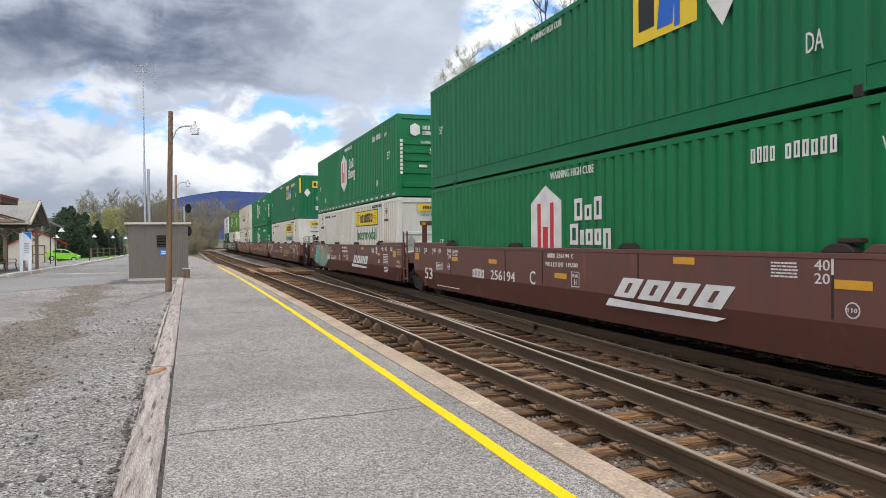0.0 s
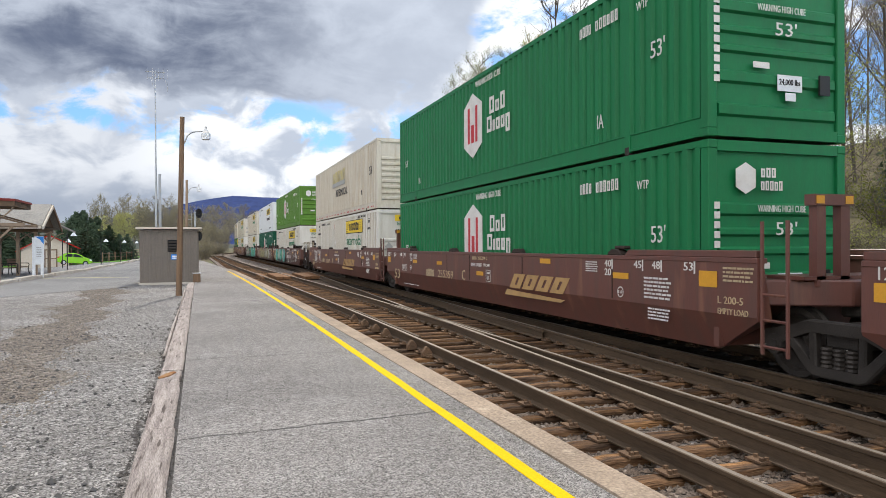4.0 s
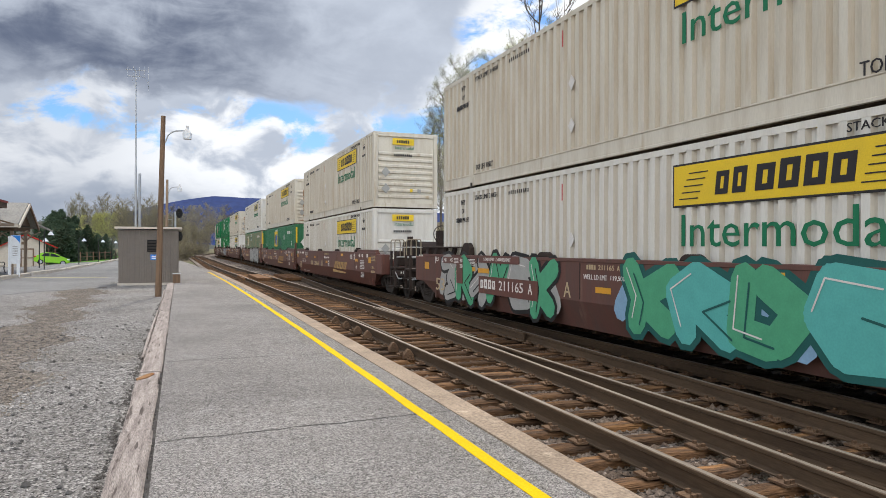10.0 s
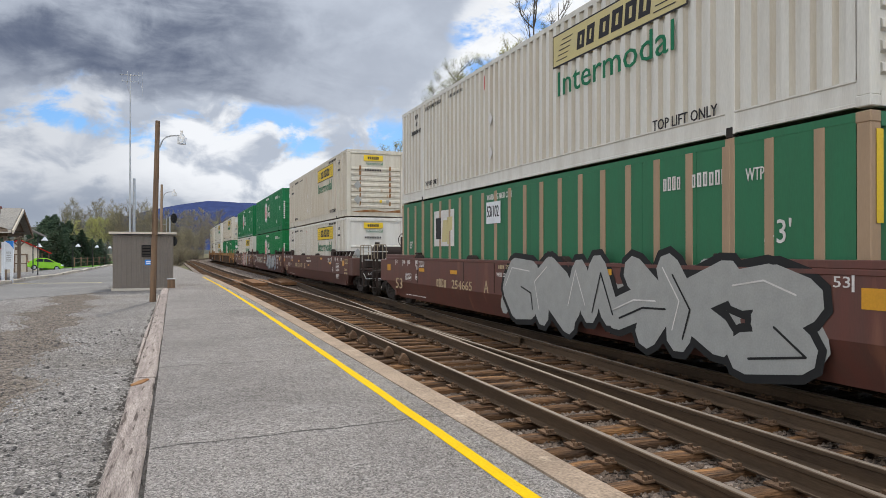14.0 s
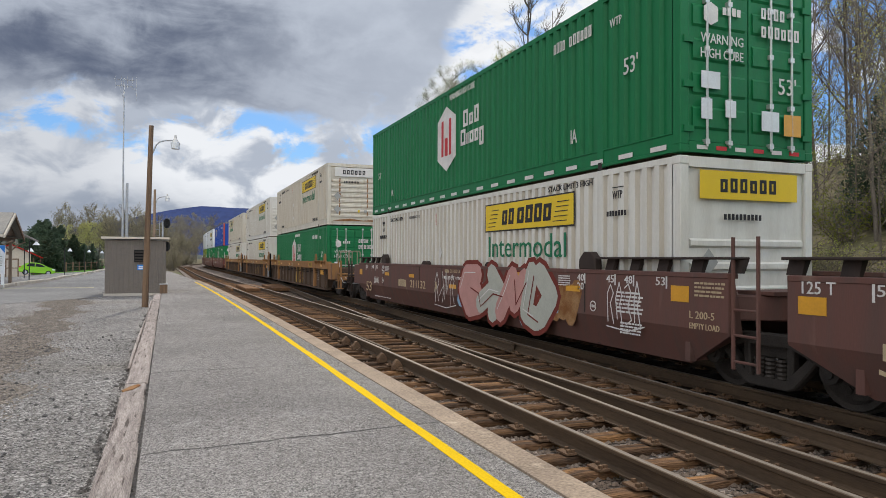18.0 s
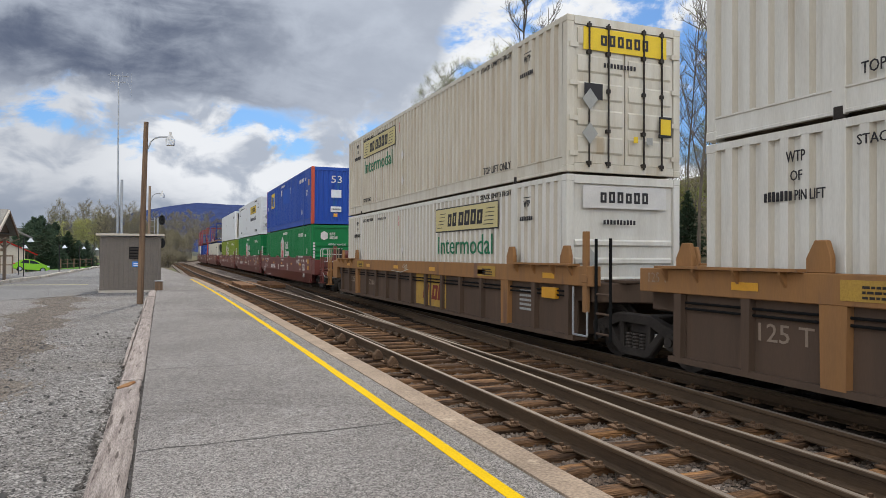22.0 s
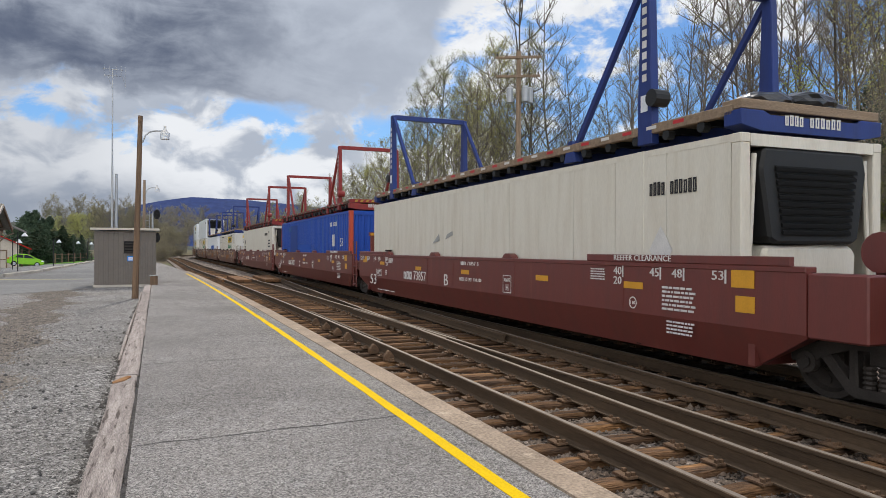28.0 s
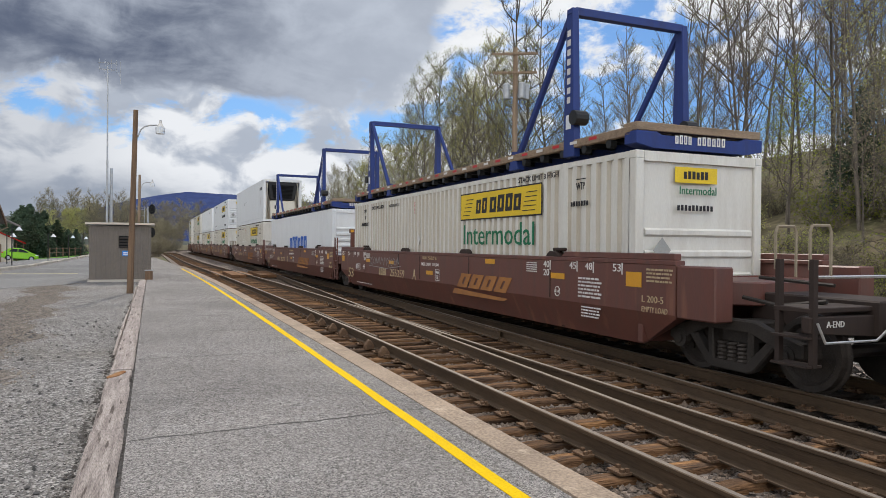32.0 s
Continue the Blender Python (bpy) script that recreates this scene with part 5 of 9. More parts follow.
def square_marks(c, blue=False, pale=False, end_logo=True, low=False):
    """A yellow square with dark and blue strokes."""
    def logo(p, w, h):
        if pale:
            shapes([rect(0, w, 0, h)], p, M["white_trim"], c, "logo_panel")
        else:
            shapes([rect(0, w, 0, h)], p, M["panel_yellow"], c, "logo_panel")
        shapes([rect(0.1 * w, 0.36 * w, 0.2 * h, 0.8 * h)], p, M["mark_black"], c, "logo_block", 0.010)
        shapes([rect(0.40 * w, 0.64 * w, 0.12 * h, 0.72 * h, 0.12)], p, M["mark_blue" if not pale else "panel_pale"], c, "logo_block", 0.010)
        shapes([[(0.68 * w, 0.05 * h), (0.76 * w, 0.05 * h), (0.76 * w, 0.4 * h), (0.92 * w, 0.45 * h), (0.92 * w, 0.8 * h), (0.68 * w, 0.8 * h)]], p, M["mark_blue" if not pale else "panel_pale"], c, "logo_block", 0.010)
    wh = M["mark_white"]
    if low:
        logo(side_frame(FX, 2.04, 1.45), 1.75, 1.15)
        shapes([rect(0, 0.9, 0, 0.75)], side_frame(FX, 0.1, 1.5), M["badge_teal"], c, "paint_patch", 0.001, 0.002)
        shapes([rect(0, 0.75, 0, 0.55)], side_frame(FX, -1.1, 1.45), M["badge_teal"], c, "paint_patch", 0.001, 0.002)
    else:
        logo(side_frame(FX, (HY - 2.3) if blue else (-HY + 6.0 if not pale else HY - 3.0), 1.55), 1.5, 0.98)
    if not blue:
        k = 0.62 if low else 1.0
        shapes([[(0, -0.42 * k), (0.3 * k, 0), (0, 0.42 * k), (-0.3 * k, 0)]], side_frame(FX, -HY + (4.8 if low else 4.0 if not pale else 8.6), 2.1 if low else 1.75 if not pale else 0.7), wh, c, "placard_holder")
    word("53'", side_frame(FX, -HY + 1.4, 1.5), 0.3, wh, c, 0.4, "stencil")
    word("53'", side_frame(FX, HY - 0.8, 1.5), 0.22, wh, c, 0.26, "stencil")
    shapes(block_letters(4, 0.4, 0.2, 0.3) + block_letters(6, 0.7, 0.2, 0.3, 0, 0.6), side_frame(FX, -HY + 3.3, 2.3), wh, c, "stencil")
    word("WTP", side_frame(FX, -HY + 1.7, 2.3), 0.16, wh, c, 0.3, "stencil")
    word("WARNING HIGH CUBE", side_frame(FX, -HY + 9.6, 2.6), 0.13, wh, c, 1.3, "stencil")
    word("DA", side_frame(FX, -HY + 2.65, 0.6), 0.24, wh, c, 0.24, "stencil")
    if blue:
        shapes([rect(0, 0.3, 0, 0.36)], side_frame(FX, -HY + 9.6, 2.1), wh, c, "sticker")
        shapes([rect(0, 0.28, 0, 0.3)], side_frame(FX, -HY + 0.8, 2.0), M["reflector"], c, "sticker")
        shapes([[(0, 0), (0.06, 0), (0.06, 0.24), (0.2, 0.3), (0.2, 0.36), (0, 0.3)]], side_frame(FX, -HY + 6.3, 2.0), wh, c, "sticker")
        shapes([rect(0, 2.4, 0, 0.9)], side_frame(FX, -HY + 8.9, 1.5), M["navy_bright"], c, "paint_patch", 0.001, 0.002)
        word("53", end_frame(-0.3, -HY - 0.04, 2.1), 0.36, wh, c, 0.55, "stencil")
        shapes([rect(-0.3, 0.22, 1.35, 1.75), rect(-0.33, 0.22, 0.62, 0.9)], end_frame(0, -HY - 0.04, 0), M["white_sign"], c, "sticker")
        word("24,000 lbs", end_frame(-0.28, -HY - 0.05, 0.7), 0.12, M["mark_black"], c, 0.46, "stencil")
        shapes([rect(-0.18, 0.02, 0.38, 0.54)], end_frame(0, -HY - 0.04, 0), M["reflector"], c, "sticker")
    elif end_logo:
        logo(end_frame(-0.35, -HY - 0.045, 2.05), 0.75, 0.45)
        word("53'", end_frame(-0.1, -HY - 0.045, 1.2), 0.26, wh, c, 0.4, "stencil")
        shapes([[(0, -0.28), (0.22, 0), (0, 0.28), (-0.22, 0)]], end_frame(-0.7, -HY - 0.042, 1.72), wh, c, "placard_holder")
        shapes([rect(-0.15, 0.3, 0.55, 0.8)], end_frame(0, -HY - 0.042, 0), M["white_sign"], c, "sticker")
        word("24,000 lbs", end_frame(-0.12, -HY - 0.05, 0.62), 0.1, M["mark_black"], c, 0.38, "stencil")
        shapes([rect(0.85, 0.95, 2.4 - 0.17 * k, 2.52 - 0.17 * k) for k in range(10)], end_frame(0, -HY - 0.042, 0), wh, c, "stencil")
        for x in (-1.22, 1.10):
            shapes([rect(0, 0.1, 0, 1.0)], end_frame(x, -HY - 0.0, 1.7), M["panel_yellow"], c, "reflective_strip", 0.008)


def reefer_end(c, tall):
    """A refrigeration unit in the leading end: dark louvred grille between white panels."""
    bm = bmesh.new()
    box(bm, -HX + 0.165, HX - 0.165, -HY + 0.62, -HY + 0.68, 0.172, tall - 0.165)
    part("back_panel", bm, M["reefer"], c)
    bm = bmesh.new()
    prism(bm, [(-0.80, 0.2), (0.80, 0.2), (0.88, 1.34), (0.80, 1.46), (-0.80, 1.46), (-0.88, 1.34)], -HY + 0.05, -HY + 0.6, "y")
    part("lower_housing", bm, M["reefer"], c, "rounded white lower housing", bevel=0.05)
    bm = bmesh.new()
    prism(bm, [(-0.92, tall - 0.17), (0.92, tall - 0.17), (0.98, tall - 0.45), (0.82, 1.54), (0.70, 1.48), (-0.70, 1.48), (-0.82, 1.54), (-0.98, tall - 0.45)], -HY - 0.02, -HY + 0.6, "y")
    unit = part("cooling_unit", bm, M["black"], c, "dark louvred refrigeration unit", bevel=0.04)
    for k in range(10):
        z = 1.60 + k * (tall - 1.98) / 10
        w = 0.62 + 0.014 * k
        bm = bmesh.new()
        prism(bm, [(-HY - 0.055, z), (-HY - 0.015, z + 0.02), (-HY - 0.015, z + 0.075), (-HY - 0.055, z + 0.045)], -w, w, "x")
        part("louvre", bm, M["rubber"], unit)
    for s in (-1, 1):
        bm = bmesh.new()
        tube(bm, (s * 1.16, -HY + 0.06, 0.2), (s * 1.02, -HY + 0.06, tall - 0.25), 0.035)
        part("brace", bm, M["reefer"], c)


STOCK = {}


def container(kind):
    """One container of each kind is built, the others are copies of it."""
    if kind in STOCK:
        return copy_thing(STOCK[kind], Matrix())
    if kind == "panelled":
        c = container_body(M["panelled"], "off-white corrugated container with yellow name panel", end="panel")
        panelled_marks(c)
    elif kind == "panelled_ribs":
        c = container_body(M["panelled"], "white corrugated container with ribbed end and yellow panel", end="ribs")
        panelled_marks(c)
    elif kind == "panelled_aged":
        c = container_body(M["panelled_old"], "dusty cream corrugated container with ribbed end and yellow panel", end="ribs")
        panelled_marks(c)
    elif kind == "panelled_rust":
        c = container_body(M["panelled_old"], "aged white corrugated container with rust streaks on its end", end="ribs")
        panelled_marks(c, text="mark_green")
        rust_streaks(c, 2, 3)
    elif kind == "panelled_rust_plain":
        c = container_body(M["panelled_old"], "aged cream container with rusty ribbed end and pale name panel", end="ribs")
        panelled_marks(c, end_panel="white_trim", big_end=True)
        rust_streaks(c, 2, 8)
    elif kind == "panelled_pale":
        c = container_body(M["panelled"], "white corrugated container with a faded yellow panel", end="ribs")
        panelled_marks(c, panel="panel_pale", end_panel="white_trim")
    elif kind == "panelled_plain_end":
        c = container_body(M["panelled"], "white corrugated container with pale yellow panel and plain end sign", end="panel")
        panelled_marks(c, panel="panel_pale", end_panel="white_trim", big_end=True)
    elif kind == "panelled_white_end":
        c = container_body(M["panelled"], "white corrugated container with bright yellow panel and plain end sign", end="panel")
        panelled_marks(c, end_panel="white_trim", big_end=True)
    elif kind == "panelled_big":
        c = container_body(M["panelled"], "white corrugated container with large yellow end sign", end="panel")
        panelled_marks(c, big_end=True)
    elif kind == "panelled_door":
        c = container_body(M["panelled_old"], "cream container with barred double doors facing forward", end="door")
        panelled_marks(c, big_end=True, panel="panel_pale", from_end=13.9)
        shapes([rect(-0.95, -0.55, 1.35, 1.65), rect(0.75, 1.05, 0.75, 1.15)], end_frame(0, -HY - 0.04, 0), M["mark_black"], c, "sticker")
        shapes([rect(0.78, 1.02, 0.8, 1.1)], end_frame(0, -HY - 0.05, 0), M["panel_yellow"], c, "sticker")
    elif kind == "panelled_new":
        c = container_body(M["panelled_new"], "clean white smooth-sided container with bordered yellow panel", style="flat", end="ribs")
        panelled_marks(c, edge=True, high=True, text="mark_black")
    elif kind in ("badge", "badge_mid", "badge_teal", "lime", "olive", "badge_stripe", "badge_door", "badge_door_stripe"):
        mat = {"badge": "badge", "badge_mid": "badge_mid", "badge_teal": "badge_teal", "lime": "lime", "olive": "olive"}.get(kind, "badge")
        words = {"lime": "lime green", "olive": "olive green", "badge_mid": "bright green", "badge_teal": "dark teal green"}.get(kind, "deep green")
        door = "door" in kind
        c = container_body(M[mat], words + " corrugated container with white badge" + (" and barred doors facing forward" if door else " and ribbed end"), end="door" if door else "badge")
        badge_marks(c, "stripe" in kind, "door" if door else "badge")
    elif kind == "square":
        c = container_body(M["square"], "emerald green corrugated container with a yellow logo square", end="upright")
        square_marks(c)
    elif kind == "square_low":
        c = container_body(M["square_side"], "green corrugated container with large yellow logo panels", end="upright")
        square_marks(c, low=True)
    elif kind == "square_ribbed":
        c = container_body(M["square_side"], "faded green container with tan upright ribs and pale logo", style="flat", end="upright", post_mat=M["tan_post"])
        square_marks(c, pale=True)
        for k in range(22):
            y = -HY + 0.55 + k * 0.71
            bm = bmesh.new()
            box(bm, -HX - 0.012, -HX + 0.02, y, y + 0.14, 0.17, CH - 0.1)
            part("rib", bm, M["tan_post"], c, bevel=0.006)
        shapes([rect(0, 0.75, 0, 0.5)], side_frame(FX - 0.012, -HY + 9.6, 2.05), M["white_sign"], c, "sticker")
        word("53/102", side_frame(FX - 0.02, -HY + 9.55, 2.2), 0.26, M["mark_black"], c, 0.62, "stencil")
    elif kind == "navy":
        c = container_body(M["navy"], "blue corrugated container with red corner posts", end="upright", post_mat=M["navy"])
        for o in c.children:
            if o.name.startswith("corner_post"):
                me = o.data.copy()
                me.materials[0] = M["red_post"]
                o.data = me
        square_marks(c, blue=True)
    elif kind == "navy_plain":
        c = container_body(M["navy"], "patched blue corrugated container with red corner posts", end="upright", post_mat=M["navy"])
        for o in c.children:
            if o.name.startswith("corner_post"):
                me = o.data.copy()
                me.materials[0] = M["red_post"]
                o.data = me
        shapes([rect(0, 2.1, 0, 2.3)], side_frame(FX, HY - 3.1, 0.35), M["navy_dark"], c, "paint_patch", 0.001, 0.002)
        shapes([rect(0, 3.4, 0, 1.2)], side_frame(FX, HY - 5.3, 0.4), M["navy_bright"], c, "paint_patch", 0.001, 0.002)
        shapes([rect(0, 0.12, 0, 0.22)], side_frame(FX, HY - 2.6, 2.35), M["mark_green"], c, "sticker")
        shapes([rect(0, 0.12, 0, 0.22)], side_frame(FX, HY - 3.2, 2.35), M["mark_green"], c, "sticker")
        word("53", side_frame(FX, -HY + 1.5, 1.5), 0.34, M["mark_white"], c, 0.5, "stencil")
        shapes([rect(0, 0.45, 0, 0.5)], side_frame(FX, -HY + 2.9, 1.5), M["mark_white"], c, "sticker")
        shapes(block_letters(4, 0.4, 0.18, 0.3) + block_letters(6, 0.7, 0.18, 0.3, 0, 0.6), side_frame(FX, -HY + 3.3, 2.35), M["mark_white"], c, "stencil")
    elif kind == "gold_name":
        c = container_body(M["panelled_old"], "cream corrugated container with faded gold lettering", end="ribs")
        shapes(block_letters(5, 3.4, 0.75, 0.2, 0.25), side_frame(FX, -HY + 10.2, 1.65), M["panel_pale"], c, "name_block")
        shapes([rect(0, 3.4, 0, 0.22, 0.25)], side_frame(FX, -HY + 10.2, 1.60), M["silver_paint"], c, "name_shadow", 0.009)
        word("INTERMODAL", side_frame(FX, -HY + 9.2, 1.05), 0.38, M["mark_black"], c, 3.1, "word")
        word("53", side_frame(FX, -HY + 1.4, 1.5), 0.35, M["mark_black"], c, 0.45, "stencil")
        word("DA", side_frame(FX, -HY + 3.0, 0.75), 0.22, M["mark_black"], c, 0.2, "stencil")
        for k in range(18):
            shapes([rect(0, 0.13, 0, 0.06), rect(0.24, 0.37, 0, 0.06)], side_frame(FX - 0.002, HY - 0.5 - k * 0.86, 0.09), M["mark_red"], c, "reflective_strip")
    elif kind in ("reefer", "reefer_words", "reefer_top"):
        c = container_body(M["reefer"] if kind != "reefer_top" else M["panelled_new"], "cream smooth-sided refrigerated container with louvred cooling unit", style="flat", end="flat")
        reefer_end(c, CH)
        dark = M["mark_black"]
        if kind == "reefer_words":
            word("53 ft", side_frame(FX, HY - 1.05, 1.75), 0.36, dark, c, 0.62, "stencil")
            word("XHC", side_frame(FX, HY - 0.8, 1.25), 0.36, dark, c, 0.62, "stencil")
            word("WTP", side_frame(FX, -HY + 1.6, 2.4), 0.18, dark, c, 0.3, "stencil")
            word("STACK LIMIT 3 HIGH", side_frame(FX, -HY + 3.4, 2.3), 0.16, dark, c, 1.3, "stencil")
            shapes(fine_lines(3, 0.9, 0.6, 2), side_frame(FX, -HY + 1.8, 1.5), dark, c, "stencil")
        else:
            shapes(block_letters(4, 0.35, 0.2, 0.3) + block_letters(6, 0.55, 0.2, 0.3, 0, 0.45), side_frame(FX, -HY + 1.75, 2.2), dark, c, "stencil")
            shapes([[(0, -0.35), (0.25, 0), (0, 0.35), (-0.25, 0)]], side_frame(FX, -HY + 1.5, 1.4), M["white_trim"], c, "placard_holder")
            shapes([[(0, 0), (0.5, 0.06), (0.45, 0.25), (0.2, 0.1)], [(0.9, 0.1), (1.4, 0.2), (1.35, 0.3), (1.0, 0.22)]], side_frame(FX, HY - 5.5, 1.55), M["silver_paint"], c, "scrape")
    elif kind == "blue_name":
        c = container_body(M["panelled_new"], "white smooth-sided container with a blue name", style="flat", end="ribs")
        shapes(block_letters(6, 4.6, 0.85, 0.22), side_frame(FX, -HY + 9.6, 0.95), M["mark_blue"], c, "name_block")
    elif kind == "white":
        c = container_body(M["panelled_new"], "plain white corrugated container", end="ribs")
        shapes(block_letters(8, 0.9, 0.18, 0.3), side_frame(FX, -HY + 3.0, 2.3), M["mark_black"], c, "stencil")
    gather()
    STOCK[kind] = c
    return c


# ---- flat racks ----
def flat_rack(colour):
    """A long deck with a tilted frame near each end, folded for the empty run."""
    if colour in STOCK:
        return copy_thing(STOCK[colour], Matrix())
    m = M["rack_" + colour]
    c = thing("flat_rack", ("dark blue" if colour == "blue" else "oxide red") + " steel flat rack with raised end frames and timber deck", "flat rack", "flat racks on the train")
    for x in (-0.55, 0.55):
        bm = bmesh.new()
        box(bm, x - 0.09, x + 0.09, -HY + 0.3, HY - 0.3, 0.0, 0.24)
        part("main_beam", bm, m, c, bevel=0.015)
    for k in range(22):
        y = -HY + 0.7 + k * 0.70
        bm = bmesh.new()
        prism(bm, [(-1.2, 0.16), (1.2, 0.16), (1.2, 0.25), (0.6, 0.25), (-0.6, 0.25), (-1.2, 0.25)], y, y + 0.09, "y")
        part("cross_member", bm, M["black"] if colour == "blue" else m, c)
        bm = bmesh.new()
        tube(bm, (-1.27, y + 0.04, 0.14), (-1.15, y + 0.04, 0.14), 0.075, n=10)
        part("winch", bm, M["black"], c)
    for x in (-HX, HX):
        bm = bmesh.new()
        s = 1 if x > 0 else -1
        box(bm, *sorted((x, x - s * 0.1)), -HY + 0.15, HY - 0.15, 0.2 if colour == "blue" else 0.24, 0.34)
        part("side_rail", bm, M["deck_wood"] if colour == "blue" else M["rack_worn"], c, bevel=0.01)
        if colour == "red":
            # a girder set back under the rail, with brackets that carry the deck
            bm = bmesh.new()
            prism(bm, [(-HY + 1.0, 0.2), (-HY + 2.2, 0.0), (HY - 2.2, 0.0), (HY - 1.0, 0.2)], *sorted((x - s * 0.20, x - s * 0.26)), "x")
            part("side_girder", bm, m, c)
            for k in range(12 if x < 0 else 0):
                y = -HY + 1.9 + k * 1.12
                bm = bmesh.new()
                prism(bm, [(x + 0.01, 0.2), (x + 0.19, 0.2), (x + 0.19, 0.01), (x + 0.13, 0.01)], y, y + 0.09, "y")
                part("bracket", bm, m, c)
                bm = bmesh.new()
                tube(bm, (x + 0.03, y + 0.34, 0.10), (x + 0.19, y + 0.34, 0.10), 0.085, n=10)
                box(bm, x + 0.05, x + 0.19, y + 0.52, y + 0.80, 0.05, 0.17)
                part("winch", bm, M["black"], c)
            if x < 0:
                word("LOAD IN 20 FT CAPABLE WELLS ONLY", side_frame(x + 0.195, 4.6, 0.05), 0.10, M["mark_tan"], c, 2.6, "stencil")
        if x < 0:
            for k in range(26):
                shapes([rect(0, 0.22, 0, 0.05)], side_frame(x - 0.001, HY - 0.4 - k * 0.58, 0.26), M["mark_red" if k % 2 else "mark_white" if colour == "blue" else "worn_spray"], c, "reflective_strip")
    for k in range(10):
        bm = bmesh.new()
        x = -1.16 + k * 0.232
        box(bm, x, x + 0.222, -HY + 0.15, HY - 0.15, 0.255, 0.335 + 0.004 * (k % 2))
        part("deck_board", bm, M["deck_wood"], c)
    for o in (-1, 1):
        ye = o * HY
        bm = bmesh.new()
        prism(bm, [(-HX, 0.06), (-0.95, 0.0), (0.95, 0.0), (HX, 0.06), (HX, 0.26), (0.9, 0.26), (0.8, 0.2), (-0.8, 0.2), (-0.9, 0.26), (-HX, 0.26)], *sorted((ye, ye - o * 0.3)), "y")
        part("end_beam", bm, m, c, bevel=0.01)
        bm = bmesh.new()
        box(bm, -HX + 0.02, HX - 0.02, *sorted((ye - o * 0.02, ye - o * 0.35)), 0.27, 0.40)
        part("end_timber", bm, M["deck_wood"] if colour == "blue" else m, c, bevel=0.01)
        yp, yb = ye - o * 1.88, ye - o * 3.95
        for s in (-1, 1):
            bm = bmesh.new()
            pts = [(yp - 0.17, 0.05), (yp + 0.17, 0.05), (yp + 0.15 , 0.75), (yp + 0.09, 2.70), (yp - 0.09, 2.70), (yp - 0.15, 0.75)]
            prism(bm, pts, *sorted((s * 1.16, s * 1.30)), "x")
            part("upright", bm, m, c, bevel=0.012)
            bm = bmesh.new()
            tube(bm, (s * 1.22, yb, 0.15), (s * 1.22, yp - o * 0.02, 2.66), 0.062, n=4)
            part("brace", bm, m, c)
            bm = bmesh.new()
            tube(bm, (s * 1.1, yp + o * 0.22, 0.72), (s * 1.36, yp + o * 0.22, 0.72), 0.13, n=12)
            part("hinge_pin", bm, M["black"] if colour == "blue" else m, c)
            bm = bmesh.new()
            prism(bm, [(yb - 0.2, 0.02), (yb + 0.2, 0.02), (yb + 0.06, 0.4), (yb - 0.06, 0.4)], *sorted((s * 1.14, s * 1.29)), "x")
            part("foot_bracket", bm, m, c)
            if s < 0:
                shapes([rect(-0.05, 0.05, 2.2 - 0.17 * k, 2.31 - 0.17 * k) for k in range(8)], side_frame(-1.30, yp, 0), M["mark_white"], c, "stencil")
                shapes([rect(-0.08, 0.08, 0.55, 0.8)], side_frame(-1.30, yp, 0), M["white_sign"], c, "sticker")
        bm = bmesh.new()
        prism(bm, [(-1.32, 2.60), (-1.2, 2.72), (1.2, 2.72), (1.32, 2.60), (1.16, 2.58), (-1.16, 2.58)], yp - 0.08, yp + 0.08, "y")
        top = part("top_bar", bm, m, c, bevel=0.01)
        if colour == "red" and o < 0:
            shapes([rect(x, x + 0.11, 0, 0.09, 0.6) for x in [-1.1 + 0.22 * k for k in range(10)]], end_frame(0, ye - o * 0.02, 0.29), M["panel_worn"], c, "hazard_mark")
    shapes(block_letters(4, 0.35, 0.14, 0.3, 0, -0.55, 0.09) + block_letters(6, 0.6, 0.14, 0.3, 0, -0.1, 0.09), end_frame(0, -HY - 0.002, 0), M["mark_white"], c, "stencil")
    gather()
    STOCK[colour] = c
    return c


# ---- well cars ----
WX = 1.50
TRUCK_Y = 9.82
WHEEL_R = 0.46


def wheelset_mesh():
    bm = bmesh.new()
    for s in (-1, 1):
        prof = [(0.66, 0.0), (0.66, WHEEL_R + 0.03), (0.69, WHEEL_R + 0.028), (0.71, WHEEL_R), (0.80, WHEEL_R - 0.008), (0.80, 0.38), (0.745, 0.34), (0.745, 0.16), (0.79, 0.12), (0.79, 0.0)]
        n = 22
        rings = [[bm.verts.new((s * x, r * math.cos(2 * math.pi * i / n), r * math.sin(2 * math.pi * i / n))) for i in range(n)] for x, r in prof[1:-1]]
        for p, q in zip(rings, rings[1:]):
            for i in range(n):
                bm.faces.new((p[i], p[(i + 1) % n], q[(i + 1) % n], q[i]))
        bm.faces.new(rings[0])
        bm.faces.new(rings[-1])
        for k in range(3):
            a = k * 2.094
            tube(bm, (s * 0.752, 0.25 * math.cos(a), 0.25 * math.sin(a)), (s * 0.765, 0.25 * math.cos(a), 0.25 * math.sin(a)), 0.05)
    tube(bm, (-0.95, 0, 0), (0.95, 0, 0), 0.085, n=10)
    return mesh_of("wheelset", bm, M["wheel"])


WHEELSET = wheelset_mesh()


